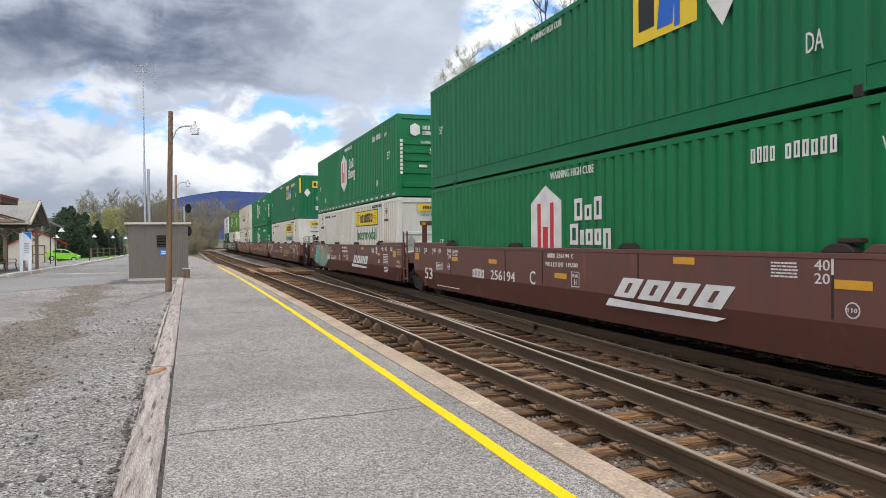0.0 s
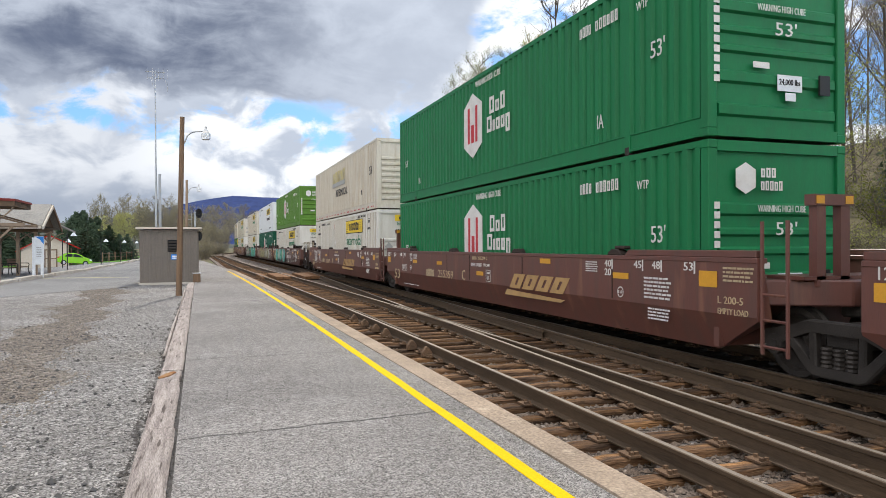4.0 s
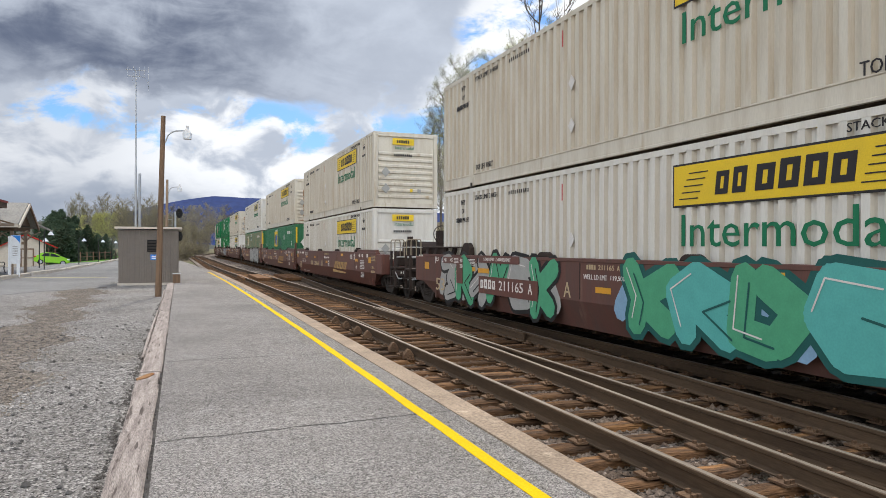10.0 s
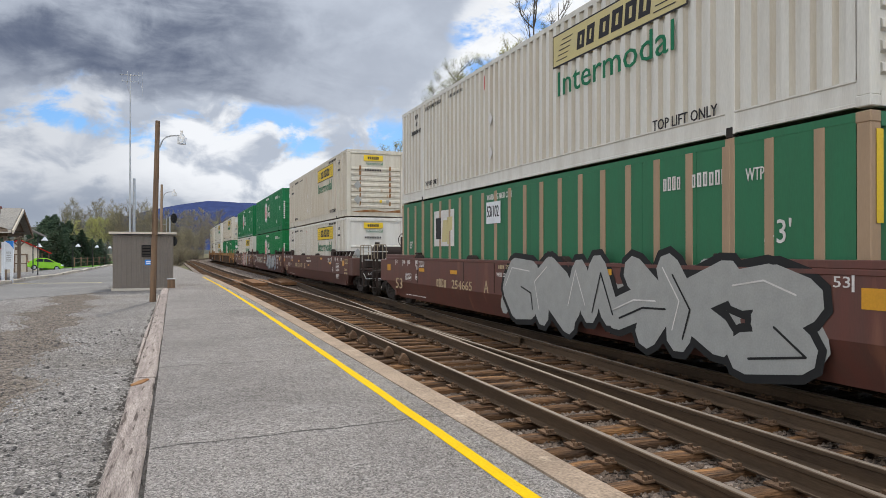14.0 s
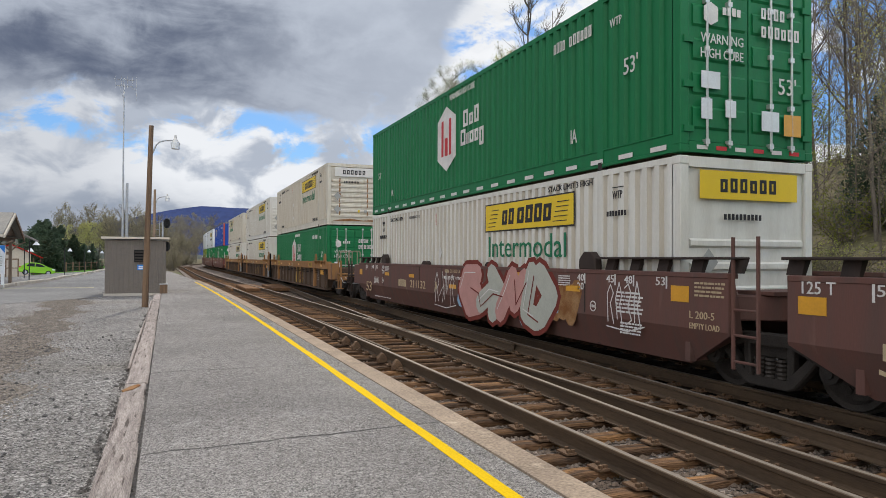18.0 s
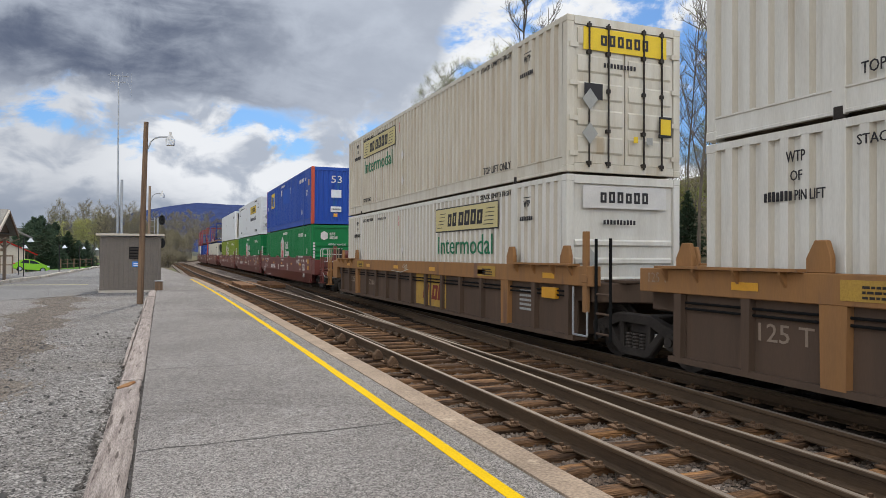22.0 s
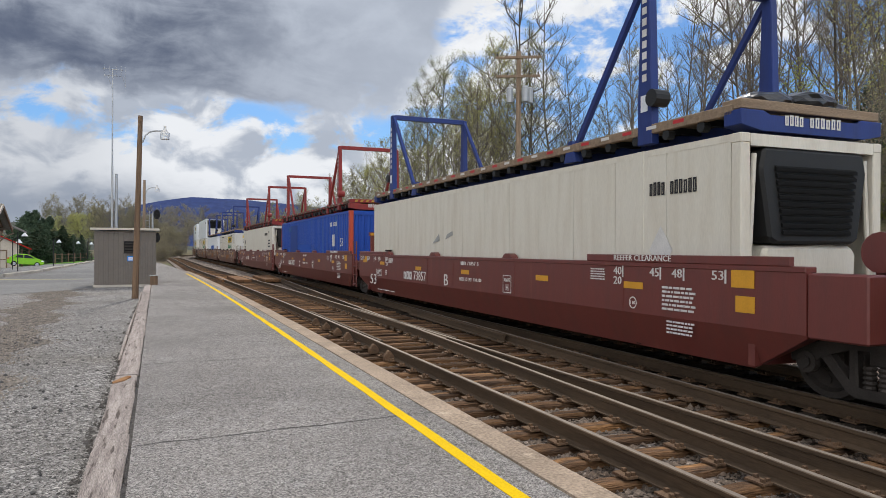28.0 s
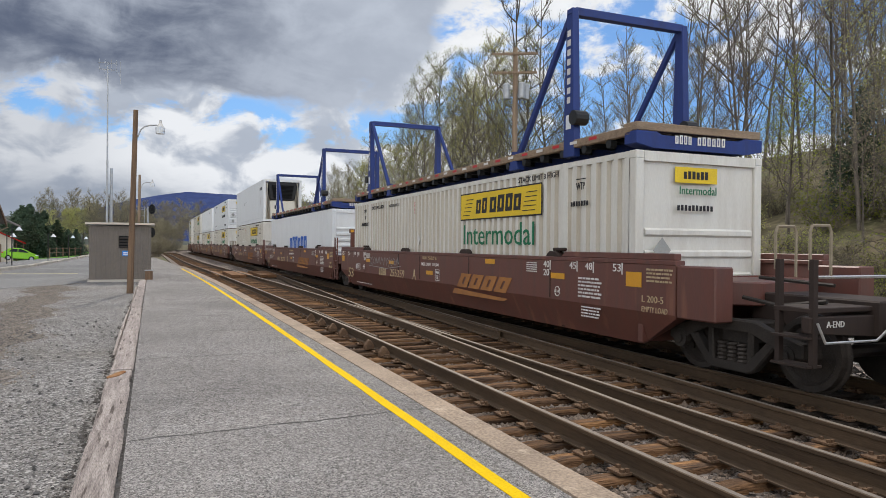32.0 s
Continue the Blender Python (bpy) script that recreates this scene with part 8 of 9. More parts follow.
def conifer_meshes(seed, height):
    w = Wood(seed)
    r = w.r
    w.limb([Vector((0, 0, -0.3)), Vector((0.03, 0, height * 0.5)), Vector((0, 0.04, height))], height * 0.016, 0.02, 7)
    z = height * 0.06
    while z < height * 0.99:
        k = 1 - z / height
        reach = height * 0.34 * k ** 0.8 + 0.10
        for i in range(9):
            a = i * 0.698 + z * 2.1 + r.uniform(-0.25, 0.25)
            ln = reach * r.uniform(0.75, 1.15)
            p = Vector((0, 0, z + r.uniform(-0.12, 0.12)))
            e = p + Vector((math.cos(a) * ln, math.sin(a) * ln, -0.22 * ln + 0.1))
            w.limb([p, e], 0.03 * k + 0.008, 0.006, 3)
            n = max(4, int(17 * ln / (height * 0.2)))
            for j in range(n):
                f = 0.2 + 0.8 * (j + r.random()) / n
                w.leaf(p.lerp(e, f) + Vector((r.uniform(-0.22, 0.22) * ln, r.uniform(-0.22, 0.22) * ln, r.uniform(-0.12, 0.06))), height * 0.036 * r.uniform(0.7, 1.5))
        z += height * 0.031
    return raw_mesh("trunk", w.v, w.f, M["bark"]), raw_mesh("crown", w.lv, w.lf, M["needle"])


def shrub_meshes(seed, mat):
    w = Wood(seed)
    r = w.r
    for i in range(14):
        a = r.uniform(0, 6.28)
        pts, d = w.path(Vector((r.uniform(-0.3, 0.3), r.uniform(-0.3, 0.3), -0.1)), Vector((math.cos(a) * 0.6, math.sin(a) * 0.6, 1)).normalized(), r.uniform(1.2, 2.2), 4, 0.2, 0.0)
        w.limb(pts, 0.025, 0.006, 3)
        for p in pts[1:]:
            for _ in range(4):
                q, _ = w.path(p, Vector([r.uniform(-1, 1), r.uniform(-1, 1), r.uniform(-0.2, 1)]).normalized(), r.uniform(0.3, 0.7), 2, 0.3, 0)
                w.limb(q, 0.01, 0.004, 3)
                for _ in range(5):
                    w.leaf(q[r.randrange(3)] + Vector([r.uniform(-0.15, 0.15) for _ in range(3)]), r.uniform(0.05, 0.11))
    return raw_mesh("stem", w.v, w.f, M["bark"]), raw_mesh("crown", w.lv, w.lf, mat)


KINDS = {
    "pine_c": tree_meshes(15, 8, 16, 8, 6, 0.26, 0.40, M["needle"]),
    "shrub_c": shrub_meshes(11, M["leaf_far"]),
    "tall_a": tree_meshes(1, 16, 17, 5, 0, 0.07, 0.29, M["leaf_pale"]),
    "tall_b": tree_meshes(2, 17, 16, 5, 1, 0.05, 0.27, M["leaf_pale"]),
    "tall_c": tree_meshes(3, 15, 17, 5, 2, 0.06, 0.30, M["leaf"]),
    "broad_a": tree_meshes(4, 13, 18, 8, 4, 0.075, 0.34, M["leaf_pale"]),
    "broad_b": tree_meshes(5, 14, 18, 8, 5, 0.075, 0.36, M["leaf"]),
    "broad_c": tree_meshes(6, 12, 17, 9, 2, 0.06, 0.33, M["leaf_pale"]),
    "sapling_a": tree_meshes(16, 6.0, 14, 6, 3, 0.06, 0.34, M["leaf"]),
    "sapling_b": tree_meshes(17, 5.0, 14, 6, 2, 0.06, 0.36, M["leaf_far"]),
    "far_a": tree_meshes(12, 12, 19, 9, 2, 0.13, 0.34, M["leaf_far"]),
    "far_b": tree_meshes(13, 13, 19, 9, 2, 0.12, 0.32, M["leaf_far"]),
    "far_c": tree_meshes(14, 11, 18, 9, 3, 0.12, 0.36, M["leaf_pale"]),
    "pine_a": conifer_meshes(7, 9), "pine_b": conifer_meshes(8, 11),
    "shrub_a": shrub_meshes(9, M["leaf"]), "shrub_b": shrub_meshes(10, M["leaf_pale"]),
}
TREE_WORDS = {
    "tall_a": ("tree", "tall bare woodland tree in early spring", "tree"), "tall_b": ("tree", "tall thin tree with a few pale buds", "tree"), "tall_c": ("tree", "tall tree with first yellow-green leaves", "tree"),
    "broad_a": ("tree", "spreading tree with pale spring buds", "tree"), "broad_b": ("tree", "spreading tree with yellow-green young leaves", "tree"), "broad_c": ("tree", "bare spreading tree with fine twigs", "tree"),
    "far_a": ("tree", "hazy budding tree with many fine twigs", "tree"), "far_b": ("tree", "tall hazy budding tree with fine twigs", "tree"), "far_c": ("tree", "yellow-green budding tree with fine twigs", "tree"),
    "pine_a": ("spruce_tree", "dense dark green spruce tree", "tree"), "pine_b": ("spruce_tree", "tall dark green spruce tree", "tree"),
    "pine_c": ("pine_tree", "dark green pine tree with uneven crown", "tree"), "shrub_c": ("shrub", "grey-brown budding bush beside the line", "shrub"),
    "sapling_a": ("sapling", "young tree with first yellow-green leaves", "tree"), "sapling_b": ("sapling", "thin grey-brown budding young tree", "tree"),
    "shrub_a": ("shrub", "yellow-green shrub on the bank", "shrub"), "shrub_b": ("shrub", "pale budding shrub on the bank", "shrub"),
}


def plant(kind, x, y, z, size, turn, group, wide=1.0):
    a, b = KINDS[kind]
    name, label, cat = TREE_WORDS[kind]
    t = thing(name, label, cat, group, pose(x, y, z, 0, 0, turn) @ Matrix.Diagonal((size * wide, size * wide, size, 1)))
    part(a.name, a, None, t)
    if b:
        part("crown", b, None, t)


def bank_height(x, y):
    lx, _, _ = on_line(y)
    return -0.42 + hill(x - lx, y)


def woods():
    r = random.Random(21)
    # the wooded bank behind the train
    placed = []
    tries = 0
    while len(placed) < 46 and tries < 6000:
        tries += 1
        y = r.uniform(2, 95)
        x = r.uniform(13, 46) if y < 60 else r.uniform(12, 40)
        lx, _, _ = on_line(y)
        if any((x - a) ** 2 + (y - b) ** 2 < 7.0 for a, b in placed):
            continue
        # keep a clearing at the foot, wider near the utility pole
        if x < 17 and y < 45 and r.random() < 0.6:
            continue
        placed.append((x, y))
        kind = r.choice(["tall_a", "tall_a", "tall_b", "tall_c", "broad_b", "broad_a"] if y < 45 else ["broad_a", "broad_b", "broad_c", "tall_c", "broad_a"])
        plant(kind, x, y, bank_height(x, y) - 0.1, r.uniform(0.8, 1.12) * (1.0 if y < 60 else 0.85), r.uniform(0, 360), "trees on the bank")
    for k in range(44):
        y = 97 + k * 3.0
        lx, _, h = on_line(min(y, 300))
        x = lx + r.uniform(11, 32)
        plant(r.choice(["broad_a", "broad_b", "broad_c"]), x, y, bank_height(x, y) - 0.1, r.uniform(0.6, 0.85), r.uniform(0, 360), "trees on the bank")
    for x, y, s, k in ((12.3, 26.5, 0.34, "pine_a"), (18.3, 19.3, 0.47, "pine_b"), (14.2, 25.2, 0.36, "pine_a"), (22.0, 13.0, 0.6, "pine_b"), (10.4, 36, 0.36, "pine_b")):
        plant(k, x, y, bank_height(x, y) - 0.1, s, r.uniform(0, 360), "spruces on the bank")
    # slender trunks standing close together at the near end of the bank
    for k in range(30):
        y = r.uniform(5, 40)
        x = r.uniform(11.5, 34) if y < 26 else r.uniform(17, 36)
        plant(r.choice(["tall_a", "tall_b", "tall_c", "tall_b"]), x, y, bank_height(x, y) - 0.1, r.uniform(0.75, 1.1), r.uniform(0, 360), "trees on the bank", r.uniform(0.7, 1.0))
    for k in range(75):
        y = r.uniform(5, 42)
        x = r.uniform(13, 36)
        if math.hypot(x - 13, y - 26) < 5:
            continue
        plant(r.choice(["sapling_a", "sapling_b", "sapling_b"]), x, y, bank_height(x, y) - 0.1, r.uniform(0.7, 1.25), r.uniform(0, 360), "saplings on the bank")
    # thicker growth where the bank comes nearest
    for k in range(34):
        y = r.uniform(6, 22)
        x = r.uniform(12, 26)
        if math.hypot(x - 13, y - 26) < 6:
            continue
        plant(r.choice(["sapling_a", "sapling_b", "shrub_a", "shrub_c"]), x, y, bank_height(x, y) - 0.1, r.uniform(0.9, 1.4), r.uniform(0, 360), "saplings on the bank")
    for k in range(120):
        y = r.uniform(4, 60)
        x = 9.5 + abs(r.gauss(0, 9)) + (0 if y < 40 else 2)
        if math.hypot(x - 11, y - 24) < 4.5:
            continue
        plant(r.choice(["shrub_a", "shrub_b", "shrub_c", "shrub_c"]), x, y, bank_height(x, y) - 0.05, r.uniform(0.6, 1.2), r.uniform(0, 360), "shrubs on the bank")
    for az, dist, s, k in ((19.5, 52, 1.0, "broad_a"), (21.5, 47, 1.02, "broad_b"), (23.5, 50, 1.12, "broad_a"), (25.3, 46, 1.08, "broad_c"), (27.0, 52, 1.28, "broad_a"), (28.2, 56, 1.42, "tall_b"), (30.0, 50, 1.15, "broad_b"), (31.5, 54, 1.2, "tall_a"),
                           (20.5, 60, 1.05, "broad_c"), (17.8, 66, 0.95, "broad_a"), (16.2, 78, 0.95, "far_c"), (15.0, 90, 0.95, "far_a"), (14.0, 104, 0.95, "far_b"), (18.6, 72, 1.05, "far_c"), (22.6, 62, 1.25, "broad_b"), (24.4, 60, 1.25, "far_a"), (26.2, 62, 1.4, "broad_a"), (29.1, 46, 1.0, "broad_a")):
        x, y = EYE[0] + dist * math.sin(radians(az)), dist * math.cos(radians(az))
        plant(k, x, y, bank_height(x, y) - 0.1, s, r.uniform(0, 360), "trees on the bank")
    # far side of the lot
    for x, y, q, k in ((-26.2, 113, 0.92, "pine_c"), (-24.9, 111, 1.0, "pine_c"), (-23.6, 114, 0.90, "pine_c"), (-24.6, 109, 0.86, "pine_c"), (-26.8, 108, 0.66, "pine_c"), (-22.9, 110, 0.76, "pine_c"),
                       (-23.4, 101, 0.50, "pine_a"), (-22.2, 100, 0.50, "pine_b"), (-21.0, 101, 0.48, "pine_a"), (-19.9, 102, 0.46, "pine_b"), (-18.8, 103, 0.44, "pine_a"), (-24.6, 102, 0.5, "pine_b"), (-17.9, 104, 0.36, "pine_b"), (-20.4, 99, 0.36, "pine_a"), (-21.8, 98, 0.38, "pine_b"),
                       (-27.5, 104, 0.5, "pine_a"), (-30, 105, 0.55, "pine_b"), (-33, 104, 0.5, "pine_a"), (-36, 106, 0.55, "pine_b"), (-39, 104, 0.55, "pine_a"), (-28.6, 100, 0.42, "pine_a"), (-31.5, 101, 0.45, "pine_b"), (-34.5, 100, 0.5, "pine_b")):
        plant(k, x, y, -0.5, q, r.uniform(0, 360), "spruces behind the forecourt", 1.55 if k != "pine_c" else 1.0)
    for k in range(40):
        y = r.uniform(112, 160)
        f = r.random()
        x = -8.09 + y * (-0.135 + 0.125 * f)
        plant(r.choice(["far_a", "far_b", "far_c", "far_a"]), x, y, -0.3, r.uniform(0.72, 0.98) * y / 135 * (1.0 if f < 0.8 else 0.85), r.uniform(0, 360), "trees behind the forecourt")
    for k in range(16):
        y = r.uniform(125, 175)
        x = -8.09 + y * math.tan(radians(r.uniform(-18, -8)))
        plant(r.choice(["far_a", "far_b"]), x, y, -0.3, r.uniform(0.45, 0.62), r.uniform(0, 360), "trees behind the forecourt")
    for k in range(60):
        y = r.uniform(130, 290)
        lx, _, _ = on_line(y)
        x = min(lx - 7.5 - r.uniform(0, 3), -8.09 + y * r.uniform(-0.012, 0.034))
        plant(r.choice(["far_a", "far_b", "far_a"]), x, y, -0.3, r.uniform(0.55, 0.80) * (0.75 + 0.25 * y / 200), r.uniform(0, 360), "far trees beside the line")
    # bare trees beyond the bend, behind the far end of the train
    for k in range(46):
        y = r.uniform(265, 400)
        a = -0.5 + 13.5 * (k + r.random()) / 46
        x = EYE[0] + y * math.tan(radians(a))
        plant(r.choice(["far_a", "far_b", "far_b", "broad_c"]), x, y, -0.5, r.uniform(1.25, 1.75) * y / 300, r.uniform(0, 360), "bare trees beyond the bend", 1.2)
    for k in range(40):
        y = r.uniform(110, 230)
        lx, _, _ = on_line(y)
        x = min(lx - 6.5 - r.uniform(0, 2), -8.09 + y * r.uniform(-0.014, 0.03))
        plant("shrub_c", x, y, -0.3, r.uniform(1.2, 2.0), r.uniform(0, 360), "bushes beside the line")


woods()


def ridge():
    """The long wooded ridge on the horizon, haze in its colour, and a lower one in front of it."""
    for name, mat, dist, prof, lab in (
        ("far_ridge", M["ridge"], 2600, [(-40, 60), (-12, 70), (-7, 95), (-4, 118), (-1.5, 150), (0, 168), (2, 183), (3.5, 184), (6, 178), (9, 168), (14, 150), (25, 120), (60, 60)], "wooded ridge on the horizon, distance haze painted in as dark blue"),
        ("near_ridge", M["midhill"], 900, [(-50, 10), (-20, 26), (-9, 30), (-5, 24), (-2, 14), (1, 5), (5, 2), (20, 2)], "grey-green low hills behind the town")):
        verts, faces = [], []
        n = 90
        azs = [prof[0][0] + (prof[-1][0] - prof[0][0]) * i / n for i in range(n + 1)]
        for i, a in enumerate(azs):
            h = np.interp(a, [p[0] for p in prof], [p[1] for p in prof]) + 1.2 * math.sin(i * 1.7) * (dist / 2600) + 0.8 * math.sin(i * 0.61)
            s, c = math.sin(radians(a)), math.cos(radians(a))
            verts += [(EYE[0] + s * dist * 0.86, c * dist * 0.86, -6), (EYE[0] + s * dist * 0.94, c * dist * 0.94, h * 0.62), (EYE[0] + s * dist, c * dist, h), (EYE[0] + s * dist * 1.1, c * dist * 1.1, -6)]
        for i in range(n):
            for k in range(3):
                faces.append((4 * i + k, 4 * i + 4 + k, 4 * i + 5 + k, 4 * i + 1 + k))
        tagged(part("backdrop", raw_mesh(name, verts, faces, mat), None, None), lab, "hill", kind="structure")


ridge()


# ---- beside the platform ----
def light_pole(x, y, top, lean, words, rust):
    p = thing("street_lamp", words, "lamp post", "lamps along the platform", pose(x, y, 0))
    bm = bmesh.new()
    n = 8
    for i in range(n):
        a, b = i / n, (i + 1) / n
        tube(bm, (lean * a, 0, -0.3 + (top + 0.3) * a), (lean * b, 0, -0.3 + (top + 0.3) * b), 0.115 - 0.035 * a, 0.115 - 0.035 * b, n=12, caps=i in (0, n - 1))
    bmesh.ops.remove_doubles(bm, verts=bm.verts[:], dist=0.002)
    part("pole", bm, M["pole_rust"] if rust else M["pole_wood"], p, "weathered stained wooden pole")
    bm = bmesh.new()
    pts = [(lean * 0.88 + 0.08, 0, top - 0.95), (lean + 0.16, 0, top - 0.68), (lean + 0.28, 0, top - 0.56), (lean + 0.45, 0, top - 0.5), (lean + 0.72, 0, top - 0.48)]
    pipe(bm, pts, 0.026)
    part("arm", bm, M["galv"], p, "bent steel lamp arm")
    bm = bmesh.new()
    tube(bm, (lean + 0.80, 0, top - 0.56), (lean + 0.80, 0, top - 0.40), 0.14, 0.05, n=14)
    tube(bm, (lean + 0.80, 0, top - 0.40), (lean + 0.80, 0, top - 0.30), 0.045, n=8)
    part("head", bm, M["white_trim"], p, "pale metal lamp head")
    bm = bmesh.new()
    tube(bm, (lean + 0.80, 0, top - 0.78), (lean + 0.80, 0, top - 0.56), 0.15, 0.165, n=14)
    part("lens", bm, M["white_sign"], p, "ribbed clear plastic lens")


light_pole(-8.91, 26.5, 6.40, 0.16, "tall stained wooden lamp post with a bent arm", True)
light_pole(-9.16, 51.5, 6.40, 0.05, "distant wooden lamp post with a bent arm", False)


def shed():
    x0, x1, y0, y1, z1 = -10.82, -8.28, 34.4, 37.3, 2.50
    s = thing("utility_shed", "tan-grey metal utility shed with flat white-edged roof", "shed", m=pose(0, 0, 0))
    bm = bmesh.new()
    for (xa, ya, xb, yb) in ((x0, y0, x1, y0), (x1, y0, x1, y1), (x1, y1, x0, y1), (x0, y1, x0, y0)):
        L = math.hypot(xb - xa, yb - ya)
        m = int(L / 0.1)
        nx, ny = (yb - ya) / L, -(xb - xa) / L
        pts = []
        for i in range(m + 1):
            for f, d in ((0.0, 0.0), (0.6, 0.0), (0.7, -0.010), (0.92, -0.010)):
                if i == m and f > 0:
                    break
                t = (i + f) / m
                pts.append((xa + (xb - xa) * t + nx * d, ya + (yb - ya) * t + ny * d))
        for (ax, ay), (bx, by) in zip(pts, pts[1:]):
            v = [bm.verts.new(q) for q in ((ax, ay, 0.05), (bx, by, 0.05), (bx, by, z1), (ax, ay, z1))]
            bm.faces.new(v)
    bmesh.ops.remove_doubles(bm, verts=bm.verts[:], dist=0.0005)
    part("wall", bm, M["shed"], s, "vertical ribbed siding")
    bm = bmesh.new()
    box(bm, x0 - 0.14, x1 + 0.14, y0 - 0.16, y1 + 0.14, z1 + 0.07, z1 + 0.12)
    part("roof", bm, M["galv"], s, bevel=0.01)
    bm = bmesh.new()
    for a in ((x0 - 0.15, x1 + 0.15, y0 - 0.17, y0 - 0.13), (x1 + 0.11, x1 + 0.15, y0 - 0.13, y1 + 0.15), (x0 - 0.15, x0 - 0.11, y0 - 0.13, y1 + 0.15)):
        box(bm, *a, z1 + 0.05, z1 + 0.15)
    part("fascia", bm, M["station_wall"], s, "pale metal roof edge")
    bm = bmesh.new()
    box(bm, x0 - 0.05, x1 + 0.05, y0 - 0.05, y1 + 0.05, -0.35, 0.08)
    part("foundation", bm, M["concrete"], s)
    bm = bmesh.new()
    box(bm, -9.62, -9.06, y0 - 0.03, y0 + 0.01, 1.5, 2.05)
    vent = part("vent", bm, M["dark"], s, "black louvred vent")
    for k in range(4):
        bm = bmesh.new()
        z = 1.52 + k * 0.13
        prism(bm, [(y0 - 0.075, z), (y0 - 0.03, z + 0.05), (y0 - 0.03, z + 0.08), (y0 - 0.075, z + 0.03)], -9.60, -9.08, "x")
        part("slat", bm, M["truck_steel"], vent)
    bm = bmesh.new()
    box(bm, -9.48, -9.12, y0 - 0.03, y0 - 0.005, 1.14, 1.38)
    sign = part("notice", bm, M["blue_sign"], s, "small blue notice plate")
    shapes([rect(0.05, 0.3, 0.12, 0.18), rect(0.05, 0.24, 0.04, 0.09)], end_frame(-9.48, y0 - 0.03, 1.14), M["white_sign"], sign, "notice_line")
    # a small box at the corner
    b = thing("equipment_box", "small rusty equipment box beside the shed", "box", m=pose(-8.35, 33.6, 0.0))
    bm = bmesh.new()
    box(bm, -0.16, 0.16, -0.16, 0.16, -0.1, 0.5)
    part("cabinet", bm, M["pole_rust"], b, bevel=0.02)
    bm = bmesh.new()
    box(bm, -0.18, 0.18, -0.18, 0.18, 0.5, 0.53)
    part("lid", bm, M["galv"], b)


shed()


def antenna_mast():
    y = 60.0
    x = EYE[0] + math.tan(radians(-3.36)) * y
    m = thing("antenna_mast", "slender grey radio antenna mast with crossbars", "antenna", m=pose(x, y, 0))
    bm = bmesh.new()
    tube(bm, (0, 0, -0.2), (0, 0, 8.2), 0.09, 0.08, n=10)
    part("lower_tube", bm, M["galv"], m)
    bm = bmesh.new()
    tube(bm, (0, 0, 8.2), (0, 0, 15.9), 0.06, 0.045, n=8)
    part("upper_tube", bm, M["galv"], m)
    bm = bmesh.new()
    tube(bm, (0.28, 0.2, -0.2), (0.28, 0.2, 7.6), 0.12, 0.10, n=10)
    part("support_post", bm, M["galv"], m)
    for z, w in ((15.8, 0.75), (15.3, 0.62)):
        bm = bmesh.new()
        pipe(bm, [(-w, 0, z), (w, 0, z)], 0.025)
        part("crossbar", bm, M["galv"], m)
    for xx in (-0.6, -0.2, 0.25, 0.6, 0.9):
        bm = bmesh.new()
        pipe(bm, [(xx, 0, 15.1 if xx < 0.8 else 14.2), (xx, 0, 16.1)], 0.016)
        part("element", bm, M["galv"], m)
    bm = bmesh.new()
    pipe(bm, [(-0.35, 0, 15.3), (0, 0, 14.2)], 0.016)
    pipe(bm, [(0.7, 0, 15.3), (0.95, 0, 14.5)], 0.016)
    part("stay", bm, M["galv"], m)


antenna_mast()


def rail_signal():
    y = 60.0
    x = EYE[0] + math.tan(radians(-0.55)) * y
    s = thing("railway_signal", "black two-headed railway signal on a grey mast", "signal", m=pose(x, y, 0))
    bm = bmesh.new()
    tube(bm, (0, 0, -0.3), (0, 0, 4.6), 0.08, n=10)
    part("mast", bm, M["galv"], s)
    for z in (4.45, 2.6):
        bm = bmesh.new()
        prism(bm, [(0.3 + 0.26 * math.cos(a), z + 0.40 * math.sin(a)) for a in [k * 0.4488 for k in range(14)]], -0.12, -0.08, "y")
        h = part("signal_head", bm, M["black"], s, "black oval signal head")
        for k in range(3):
            bm = bmesh.new()
            tube(bm, (0.3, -0.12, z + 0.28 - 0.28 * k), (0.3, -0.34, z + 0.28 - 0.28 * k), 0.1, n=10, caps=False)
            part("hood", bm, M["black"], h)
    bm = bmesh.new()
    for xx in (-0.55, -0.25):
        pipe(bm, [(xx, 0.1, 1.6), (xx, 0.1, 4.7)], 0.02)
    for k in range(7):
        pipe(bm, [(-0.55, 0.1, 1.7 + k * 0.45), (-0.25, 0.1, 1.7 + k * 0.45)], 0.015)
    part("ladder", bm, M["galv"], s)


rail_signal()


